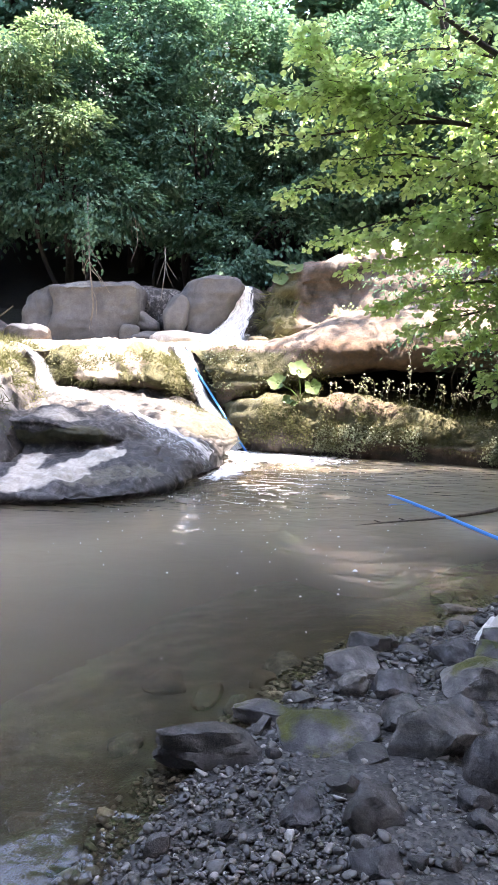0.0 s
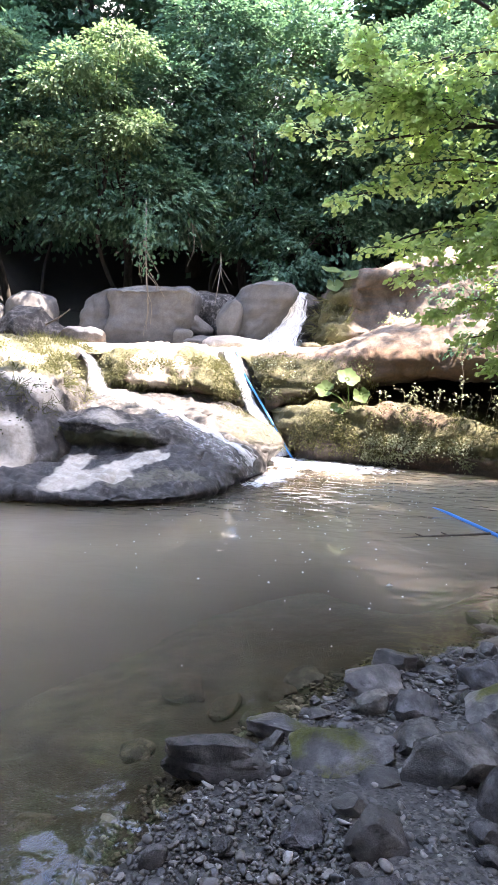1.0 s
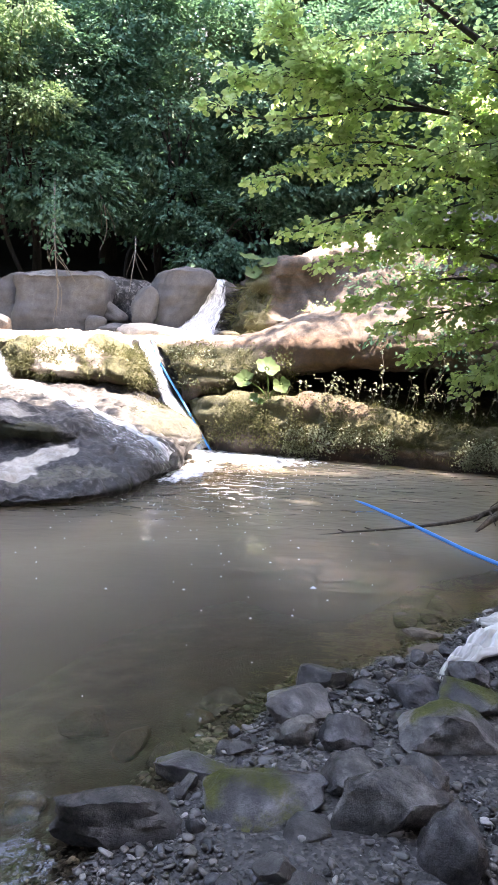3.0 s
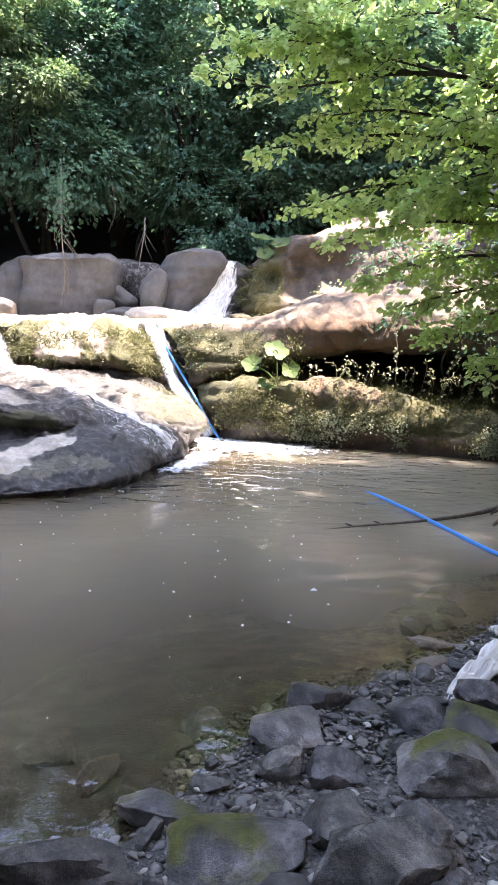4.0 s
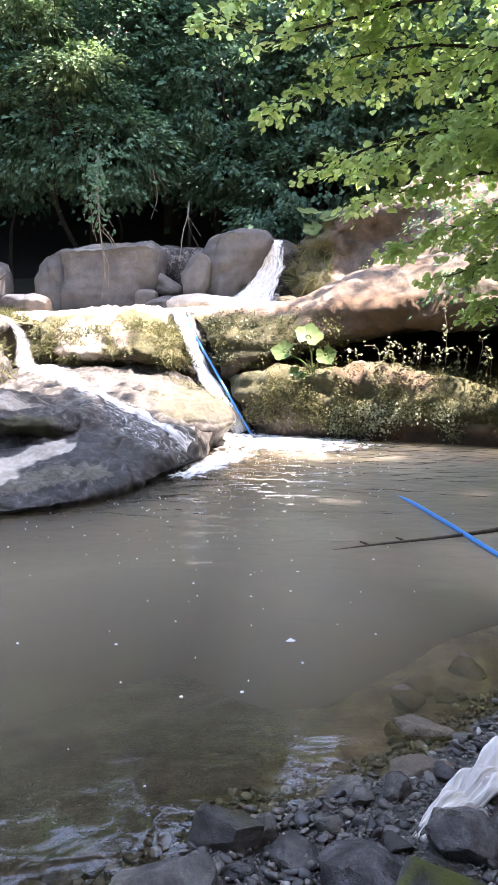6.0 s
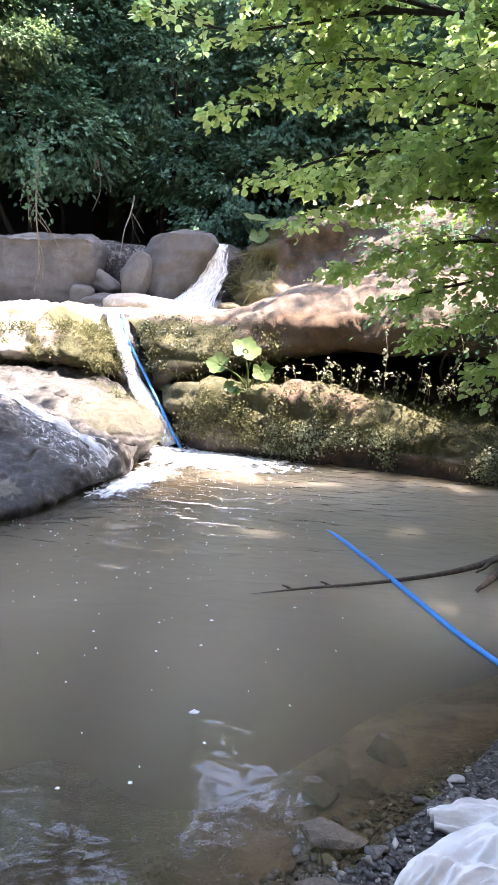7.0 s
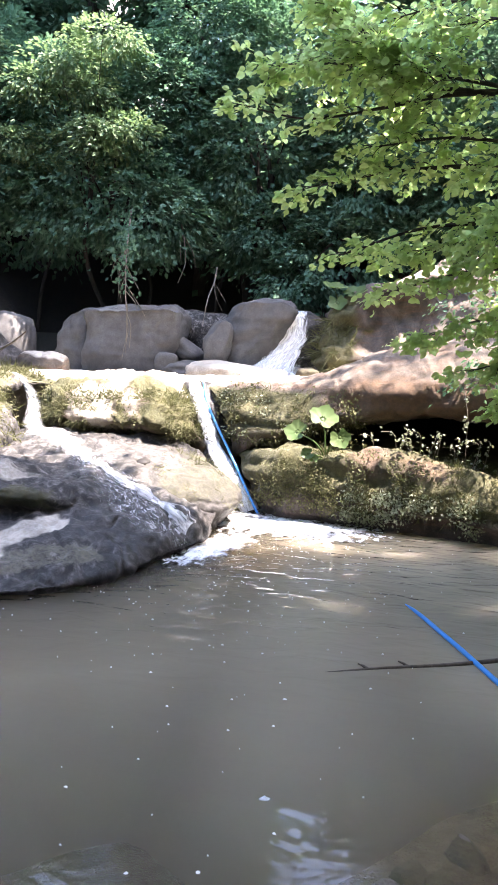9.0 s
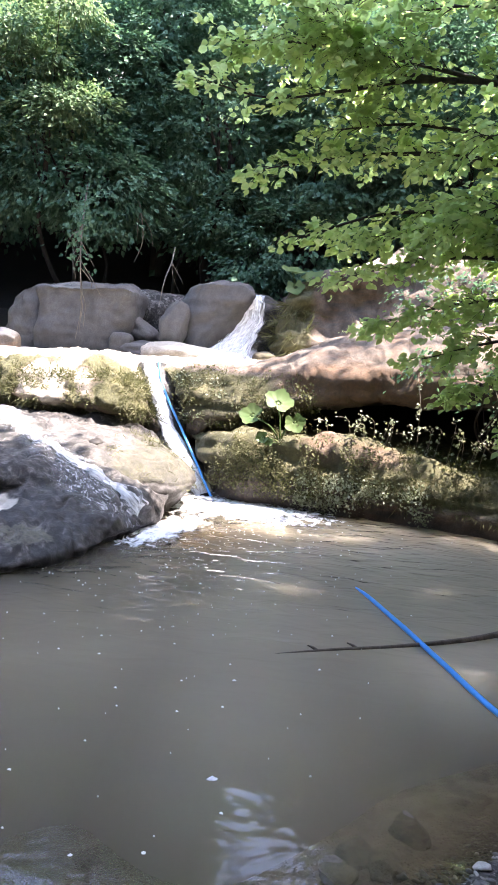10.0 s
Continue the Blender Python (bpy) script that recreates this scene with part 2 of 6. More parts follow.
ROCK_WASHED = rock_material("washed sandstone", (0.05, 0.047, 0.044), (0.112, 0.106, 0.10), (0.085, 0.074, 0.065), (0.05, 0.052, 0.03), (0.11, 0.104, 0.066), k=1.8, speck=0.6, relief=0.8, mottle=0.5)
ROCK_SILT = rock_material("silty brown stone", (0.11, 0.088, 0.062), (0.24, 0.195, 0.145), (0.19, 0.13, 0.085), k=1.8, speck=0.3)
STONE = rock_material("river stone", (0.026, 0.026, 0.026), (0.25, 0.242, 0.23), (0.15, 0.13, 0.108), (0.085, 0.10, 0.018), (0.21, 0.21, 0.045), 0.30, 0.7, 4.0, True, 1.0, 0.3)


def pebble_material():
    m = Nodes("pebbles")
    isl = m.add("ShaderNodeNewGeometry").outputs["Random Per Island"]
    tone = m.ramp(isl, (0.0, (0.022, 0.022, 0.022)), (0.3, (0.13, 0.12, 0.105)), (0.6, (0.06, 0.06, 0.062)), (0.9, (0.17, 0.152, 0.132)), (1.0, (0.42, 0.40, 0.37)))
    tone = m.mix(0.4, tone, m.ramp(m.noise(60, 4, 0.7), (0.3, 0.2), (0.7, 0.8)), "OVERLAY")
    return m.done(m.principled(Base_Color=tone, Roughness=0.36, Normal=m.bump(m.noise(90, 4, 0.7), 0.6, 0.006)))


def soil_material():
    m = Nodes("wet grit and shade-dark fallen leaves")
    a = m.mix(m.ramp(m.noise(1.7, 6, 0.65), (0.35, 0.0), (0.65, 1.0)), (0.016, 0.0145, 0.0135), (0.05, 0.044, 0.039))
    vor = m.add("ShaderNodeTexVoronoi", Vector=m.place, Scale=75.0)
    a = m.mix(0.55, a, m.ramp(m.add("ShaderNodeSeparateColor", Color=vor.outputs["Color"]).outputs[0], (0.0, (0.005, 0.005, 0.005)), (0.7, (0.06, 0.054, 0.048)), (1.0, (0.20, 0.185, 0.165))), "MIX")
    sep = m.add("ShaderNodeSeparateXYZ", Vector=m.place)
    # ground above the bank painted near black for the hollow's deep shade
    shaded_litter = m.ramp(sep.outputs[2], (0.0, 0.0), (1.0, 1.0))
    a = m.mix(shaded_litter, a, m.mix(m.ramp(m.noise(3, 6, 0.7), (0.4, 0.0), (0.6, 1.0)), (0.005, 0.005, 0.004), (0.016, 0.013, 0.008)))
    drowned = m.ramp(m.math("MULTIPLY_ADD", sep.outputs[2], -12.0, 0.0), (0.0, 0.0), (0.6, 1.0))
    a = m.mix(drowned, a, m.mix(m.ramp(m.noise(5, 6, 0.7), (0.35, 0.0), (0.65, 1.0)), m.mix(m.ramp(sep.outputs[0], (0.55, 0.0), (1.0, 1.0)), (0.014, 0.011, 0.007), (0.075, 0.054, 0.038)), m.mix(m.ramp(sep.outputs[0], (0.55, 0.0), (1.0, 1.0)), (0.05, 0.038, 0.025), (0.22, 0.165, 0.12))))
    h = m.math("ADD", vor.outputs["Distance"], m.noise(30, 6, 0.7))
    return m.done(m.principled(Base_Color=a, Roughness=0.6, Normal=m.bump(h, 0.8, 0.012)))


def water_material():
    """Silty pool: the attribute holds the depth of water and how much the surface is stirred."""
    m = Nodes("silty water")
    att = m.t.nodes.new("ShaderNodeAttribute")
    att.attribute_name = "column"
    sep = m.add("ShaderNodeSeparateColor", Color=att.outputs["Color"])
    silt = m.mix(m.ramp(m.noise(0.5, 3, 0.5), (0.35, 0.0), (0.65, 1.0)), (0.265, 0.229, 0.168), (0.315, 0.273, 0.2))
    murk = m.math("SUBTRACT", 1.0, m.math("POWER", 2.718, m.math("MULTIPLY", m.math("MULTIPLY", sep.outputs[0], 1.0), -1.0)))
    m.t.nodes[-1].use_clamp = False
    calm = m.noise(1.0, 2, 0.5, at=m.scaled(3.0, 5.0, 1), distort=0.6)
    fine = m.noise(1.0, 1, 0.5, at=m.scaled(16.0, 26.0, 1), distort=0.3)
    chop = m.noise(1.0, 2, 0.45, at=m.scaled(3.2, 7.0, 1), distort=0.8)
    h = m.math("ADD", m.math("ADD", m.math("MULTIPLY", calm, 0.11), m.math("MULTIPLY", fine, 0.006)), m.math("MULTIPLY", m.math("MULTIPLY", chop, sep.outputs[1]), 0.7))
    nrm = m.bump(h, 1.0, 0.045)
    cloud = m.add("ShaderNodeSubsurfaceScattering", Color=silt, Scale=0.8, Radius=(1.0, 0.9, 0.7))
    cloud.falloff = "BURLEY"
    body = cloud.outputs[0]
    clear = m.add("ShaderNodeBsdfTransparent", Color=(0.86, 0.78, 0.62)).outputs[0]
    under = m.t.nodes.new("ShaderNodeMixShader")
    m.put(under.inputs[0], sep.outputs[0])
    m.put(under.inputs[1], clear)
    m.put(under.inputs[2], body)
    gloss = m.add("ShaderNodeBsdfGlossy", Color=(1, 1, 1), Roughness=0.0, Normal=nrm).outputs[0]
    fres = m.add("ShaderNodeFresnel", IOR=1.333, Normal=nrm).outputs[0]
    top = m.t.nodes.new("ShaderNodeMixShader")
    m.put(top.inputs[0], fres)
    m.put(top.inputs[1], under.outputs[0])
    m.put(top.inputs[2], gloss)
    return m.done(top.outputs[0])


def foam_material(name, lo, hi, stretch, solid=1.0):
    """White water: threads of foam with gaps, along the v of the sheet."""
    m = Nodes(name)
    uv = m.add("ShaderNodeTexCoord").outputs["UV"]
    n = m.noise(1.0, 6, 0.68, at=m.scaled(*stretch, 1, at=uv), distort=0.5)
    edge = m.t.nodes.new("ShaderNodeAttribute")
    edge.attribute_name = "cover"
    thick = m.add("ShaderNodeSeparateColor", Color=edge.outputs["Color"]).outputs[0]
    mask = m.ramp(m.math("ADD", m.math("MULTIPLY", n, 0.95), m.math("MULTIPLY", thick, 0.42)), (lo, 0.0), (hi, 1.0))
    white = m.principled(Base_Color=(0.86, 0.88, 0.90), Roughness=0.35, Subsurface_Weight=0.0, Normal=m.bump(n, 0.8, 0.03))
    clear = m.add("ShaderNodeBsdfTransparent", Color=(0.97, 0.98, 0.98)).outputs[0]
    mix = m.t.nodes.new("ShaderNodeMixShader")
    m.put(mix.inputs[0], m.math("MULTIPLY", mask, solid))
    m.put(mix.inputs[1], clear)
    m.put(mix.inputs[2], white)
    return m.done(mix.outputs[0])


def leaf_material(name, deep, mid, fresh, through=0.45, gloss=0.38):
    m = Nodes(name)
    isl = m.add("ShaderNodeNewGeometry").outputs["Random Per Island"]
    patch = m.noise(1.5, 4, 0.55)
    f = m.math("ADD", m.math("MULTIPLY", isl, 0.34), m.math("MULTIPLY", patch, 0.72))
    col = m.ramp(f, (0.2, deep), (0.52, mid), (0.82, fresh))
    front = m.principled(Base_Color=col, Roughness=gloss, Specular_IOR_Level=0.25)
    back = m.add("ShaderNodeBsdfTranslucent", Color=m.mix(1.0, col, (1.02, 1.06, 0.82), "MULTIPLY")).outputs[0]
    mix = m.t.nodes.new("ShaderNodeMixShader")
    m.put(mix.inputs[0], through)
    m.put(mix.inputs[1], front)
    m.put(mix.inputs[2], back)
    return m.done(mix.outputs[0])


def bark_material(name, a, b):
    m = Nodes(name)
    n = m.noise(6, 7, 0.7, at=m.scaled(3, 3, 0.7))
    col = m.mix(m.ramp(n, (0.35, 0.0), (0.65, 1.0)), a, b)
    return m.done(m.principled(Base_Color=col, Roughness=0.85, Normal=m.bump(n, 0.8, 0.02)))


def plain_material(name, col, rough, spot=0.2, scale=20, metal=0.0):
    m = Nodes(name)
    c = m.mix(m.math("MULTIPLY", m.ramp(m.noise(scale, 6, 0.7), (0.4, 0.0), (0.7, 1.0)), spot), col, tuple(0.4 * k for k in col))
    return m.done(m.principled(Base_Color=c, Roughness=rough, Metallic=metal, Normal=m.bump(m.noise(scale * 3, 4, 0.6), 0.3, 0.005)))


PEBBLE, SOIL, WATER = pebble_material(), soil_material(), water_material()
FALL = foam_material("falling water", 0.64, 0.86, (30.0, 5.0))
THREAD = foam_material("broken running water", 0.66, 0.95, (40.0, 9.0), 0.85)
FILM = foam_material("thin running water", 0.84, 1.12, (42.0, 18.0), 0.42)
FOAM = foam_material("foam on the pool", 0.58, 0.80, (16.0, 16.0))
# hazel green paled well beyond real leaves, sunlight put into the colour
LEAF_SUNNY = leaf_material("sun-brightened hazel leaves", (0.31, 0.44, 0.19), (0.47, 0.61, 0.30), (0.65, 0.75, 0.46), 0.70, 0.5)
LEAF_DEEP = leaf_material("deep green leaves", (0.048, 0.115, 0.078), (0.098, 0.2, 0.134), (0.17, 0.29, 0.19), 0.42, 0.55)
# lighter copy of the wood's green, for sprays coloured as sunlit
LEAF_BRIGHT = leaf_material("sunlit-toned green leaves", (0.085, 0.155, 0.08), (0.15, 0.235, 0.125), (0.25, 0.33, 0.2), 0.45, 0.55)
GRASS = leaf_material("grass blades", (0.055, 0.062, 0.03), (0.10, 0.105, 0.052), (0.19, 0.185, 0.11), 0.35, 0.8)
BUTTERBUR = leaf_material("butterbur leaf", (0.055, 0.105, 0.04), (0.10, 0.165, 0.06), (0.19, 0.25, 0.11), 0.35, 0.5)
VINE = leaf_material("pale vine leaves", (0.15, 0.18, 0.115), (0.26, 0.29, 0.20), (0.42, 0.45, 0.35), 0.35, 0.5)
BARK = bark_material("bark", (0.022, 0.018, 0.015), (0.06, 0.05, 0.04))
ROOT = bark_material("dry roots", (0.09, 0.075, 0.058), (0.22, 0.19, 0.155))
DRIFT = bark_material("drowned wood", (0.05, 0.038, 0.026), (0.12, 0.095, 0.07))
HOSE = plain_material("blue plastic hose", (0.03, 0.29, 0.74), 0.35, 0.15, 9)
SHEET = plain_material("white woven sheet", (0.78, 0.76, 0.72), 0.8, 0.3, 9)

# ---- the ground: bank, pool bed, shelf and slopes in one sheet ----
SHORE = np.array([(-2.2, -3.0), (-1.3, -0.6), (-0.8, 0.8), (-0.55, 1.7), (-0.43, 2.6), (-0.30, 2.95), (-0.12, 3.25), (0.14, 3.6), (0.38, 3.98), (0.58, 4.17),
                  (0.85, 4.30), (1.08, 4.42), (1.28, 4.60), (1.52, 4.85), (1.85, 5.2), (2.25, 5.7), (2.65, 6.4), (3.1, 7.4), (3.6, 8.6), (3.9, 10.2), (-0.2, 10.6), (-0.6, 9.5), (-1.3, 8.2),
                  (-3.2, 8.0), (-6.0, 7.2), (-7.5, 5.0), (-7.2, 0.0), (-6.0, -3.0)])


def shore_distance(x, y):
    """How far outside (+) or inside (-) the pool a place lies; arrays."""
    best = np.full(x.shape, 1e9)
    inside = np.zeros(x.shape, bool)
    n = len(SHORE)
    for k in range(n):
        ax, ay = SHORE[k]
        bx, by = SHORE[(k + 1) % n]
        u = np.clip(((x - ax) * (bx - ax) + (y - ay) * (by - ay)) / ((bx - ax) ** 2 + (by - ay) ** 2), 0, 1)
        best = np.minimum(best, np.hypot(x - ax - u * (bx - ax), y - ay - u * (by - ay)))
        cross = (ay > y) != (by > y)
        if by != ay:
            inside ^= cross & (x < (bx - ax) * (y - ay) / (by - ay) + ax)
    return np.where(inside, -best, best)


def ground_height(x, y):
    x, y = np.asarray(x, float), np.asarray(y, float)
    d = shore_distance(x, y)
    bank = 0.012 + 0.085 * np.minimum(d, 3) + 0.03 * np.maximum(d - 3, 0)
    bed = -(0.20 + 0.7 * step(1.2, 2.6, x) * step(4.9, 6.8, y)) * np.power(np.maximum(-d, 0), 0.85)
    bed = np.maximum(bed, -1.1)
    z = np.where(d > 0, np.minimum(bank, 0.6), bed)
    back = 11.3 + 0.6 * step(0.4, 1.0, x)
    shelf = 1.22 * step(back, back + 1.0, y) + 0.95 * step(15.6, 17.2, y) + 3.2 * step(21.6, 22.6, y) + np.minimum(0.7 * np.maximum(y - 23.0, 0), 14)
    z = np.where(y > back, np.maximum(np.where(d > 0, 0.1, z) * (1 - step(back, back + 1, y)) + shelf, z), z)
    z = z + np.minimum(0.75 * np.maximum(x - 4.6 - 0.25 * np.maximum(4 - y, 0), 0), 14) * step(-30, 0, y + 30)
    # unseen slopes at left and behind made steep to block low light
    z = z + np.minimum(1.3 * np.maximum(-x - 7.7, 0), 14)
    z = z + np.minimum(2.0 * np.maximum(-y - 0.6, 0), 9.0) * step(0.2, 1.6, d) + np.minimum(0.35 * np.maximum(-y - 7, 0), 12)
    return z


def axis_steps(lo, hi, fine_lo, fine_hi, fine, coarse):
    mid = np.arange(fine_lo, fine_hi, fine)
    left, right, s, a, b = [], [], fine, fine_lo, fine_hi
    while a > lo:
        s = min(s * 1.25, coarse)
        a -= s
        left.append(a)
    s = fine
    while b < hi:
        right.append(b)
        s = min(s * 1.25, coarse)
        b += s
    return np.array(left[::-1] + list(mid) + right)


gx, gy = axis_steps(-420, 420, -1.6, 2.6, 0.035, 30), axis_steps(-420, 420, 1.4, 5.6, 0.035, 30)
GX, GY = np.meshgrid(gx, gy)
GZ = ground_height(GX, GY)
rel = np.array([0.035 * fbm((a, b, 0), 1.6, 4) + 0.012 * noise.noise(Vector((a * 9, b * 9, 0))) for a, b in zip(GX.ravel(), GY.ravel())]).reshape(GX.shape)
near_shore = np.clip(np.abs(GZ) / 0.08, 0.25, 1)
GZ = GZ + rel * near_shore
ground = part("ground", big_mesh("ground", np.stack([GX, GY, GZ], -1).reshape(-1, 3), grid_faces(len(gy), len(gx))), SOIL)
tagged(ground, "dark wet gravelly soil of the stream bank and shade-blackened slopes", "ground", kind="structure")

# ---- the pool ----
wx, wy = np.arange(-8, 4.8, 0.08), np.arange(-3.2, 11.0, 0.08)
WX, WY = np.meshgrid(wx, wy)
pool_me = big_mesh("pool_water", np.stack([WX, WY, np.zeros_like(WX)], -1).reshape(-1, 3), grid_faces(len(wy), len(wx)))
depth = np.maximum(-ground_height(WX, WY), 0)
murk = 1 - np.exp(-(0.7 * depth + 6.0 * depth ** 2) * (1 + 1.6 * step(0.2, 0.9, WX)))
stir = np.exp(-((WX - 0.3) ** 2 + (WY - 9.3) ** 2) / 5.0) + 0.35 * step(5.5, 7.5, WY)
att = pool_me.color_attributes.new("column", "FLOAT_COLOR", "POINT")
att.data.foreach_set("color", np.stack([murk, np.clip(stir, 0, 1), 0 * murk, 0 * murk + 1], -1).astype(np.float32).ravel())
pool = part("pool_water", pool_me, WATER)
tagged(pool, "murky grey-brown water of the plunge pool, rippled near the falls", "water", kind="structure")


# ---- rock masses of the falls ----
def blot(p, cx, cy, rx, ry, turn=0.0):
    c, s = math.cos(turn), math.sin(turn)
    u, v = (p[0] - cx) * c + (p[1] - cy) * s, -(p[0] - cx) * s + (p[1] - cy) * c
    return max(0.0, 1 - (u / rx) ** 2 - (v / ry) ** 2)


def streak(p, a, b, r):
    """How near p lies to the line from a to b on the plan, 1 on it and 0 at the distance r."""
    p, a, b = Vector((p[0], p[1])), Vector(a), Vector(b)
    u = max(0.0, min(1.0, (p - a).dot(b - a) / (b - a).length_squared))
    return max(0.0, 1 - ((p - a - u * (b - a)).length / r) ** 2)


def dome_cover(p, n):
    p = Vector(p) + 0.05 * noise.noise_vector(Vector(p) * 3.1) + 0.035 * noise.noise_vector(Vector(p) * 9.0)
    # these pale streaks paint sun flecks; the wet film is thinned under them
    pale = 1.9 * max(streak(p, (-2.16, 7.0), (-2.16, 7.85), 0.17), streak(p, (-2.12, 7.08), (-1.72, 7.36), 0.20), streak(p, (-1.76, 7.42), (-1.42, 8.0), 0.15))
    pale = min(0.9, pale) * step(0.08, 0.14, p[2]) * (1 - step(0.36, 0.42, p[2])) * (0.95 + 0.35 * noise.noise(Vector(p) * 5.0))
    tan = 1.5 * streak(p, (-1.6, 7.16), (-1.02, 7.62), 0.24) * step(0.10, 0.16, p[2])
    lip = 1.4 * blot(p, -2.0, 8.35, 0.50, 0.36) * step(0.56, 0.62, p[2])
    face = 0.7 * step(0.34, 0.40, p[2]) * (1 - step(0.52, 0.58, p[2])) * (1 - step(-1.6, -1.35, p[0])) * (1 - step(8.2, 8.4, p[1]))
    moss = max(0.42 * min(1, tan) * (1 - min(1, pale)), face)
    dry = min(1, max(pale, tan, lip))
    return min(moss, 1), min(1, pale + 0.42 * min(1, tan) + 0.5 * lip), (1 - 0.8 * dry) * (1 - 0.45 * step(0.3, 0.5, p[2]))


def mossy_cover(p, n):
    p = Vector(p) + 0.30 * noise.noise_vector(Vector(p) * 1.9) + 0.08 * noise.noise_vector(Vector(p) * 6.0)
    bare = max(blot(p, -2.1, 10.8, 0.42, 0.95, -0.3), blot(p, -1.55, 10.75, 0.3, 0.3)) * 1.6
    moss = 0.25 + 0.6 * step(0.72, 1.0, p[2]) * (1 - step(11.25, 11.6, p[1])) - 0.6 * bare
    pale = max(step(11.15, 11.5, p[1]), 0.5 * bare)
    return max(0, min(1, moss)), min(1, pale), 0.75 * (1 - step(0.6, 0.85, p[2]))


def left_cover(p, n):
    # first blot paints a sunlit patch, the other two are bare rock
    bare = 1.6 * max(blot(p, -2.82, 7.42, 0.34, 0.36), blot(p, -2.9, 8.35, 0.42, 0.45), blot(p, -3.7, 9.6, 0.5, 0.8))
    moss = 0.5 * step(0.3, 0.8, n[2]) * step(0.8, 1.1, p[2]) + 0.1
    return moss * (1 - 0.7 * min(1, bare)), min(1, bare), 0.95 * (1 - step(0.7, 1.15, p[2])) * (1 - 0.7 * min(1, bare))


def low_cover(p, n):
    # wet foot; its taller dark left part paints the undercut's shade
    foot = 1 - step(0.25, 0.55, p[2] + 0.25 * step(0.9, 1.6, p[0]))
    moss = 0.66 * step(0.14, 0.36, p[2]) + 0.2 * step(1.2, 1.8, p[0])
    rust = 0.75 * blot(p, 1.75, 9.95, 0.5, 0.3)
    rust = max(rust, 0.7 * blot(p, 1.15, 10.1, 0.3, 0.25)) * step(0.45, 0.6, p[2])
    return max(0, moss * (1 - 0.8 * min(1, rust))), 0.7 * step(0.55, 0.65, p[2]) * (1 - step(0.3, 0.7, p[0])), 0.95 * foot, min(1, rust)


def slab_cover(p, n):
    left = 1 - step(0.3, 1.2, p[0])
    moss = 0.75 * left * step(0.7, 1.0, p[2]) * (1 - step(1.3, 1.45, p[2])) + 0.42 * step(0.9, 1.4, p[0]) * (1 - step(1.35, 1.6, p[2]))
    rust = max(0.0, 1.3 - ((p[0] - 1.6) / 1.1) ** 2 - ((p[2] - 1.36) / 0.26) ** 2) * (1 - step(10.9, 11.3, p[1]))
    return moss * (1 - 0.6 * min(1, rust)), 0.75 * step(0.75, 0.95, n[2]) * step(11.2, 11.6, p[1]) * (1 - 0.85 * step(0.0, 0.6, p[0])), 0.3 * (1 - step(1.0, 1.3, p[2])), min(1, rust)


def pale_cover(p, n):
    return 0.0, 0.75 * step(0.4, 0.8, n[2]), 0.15


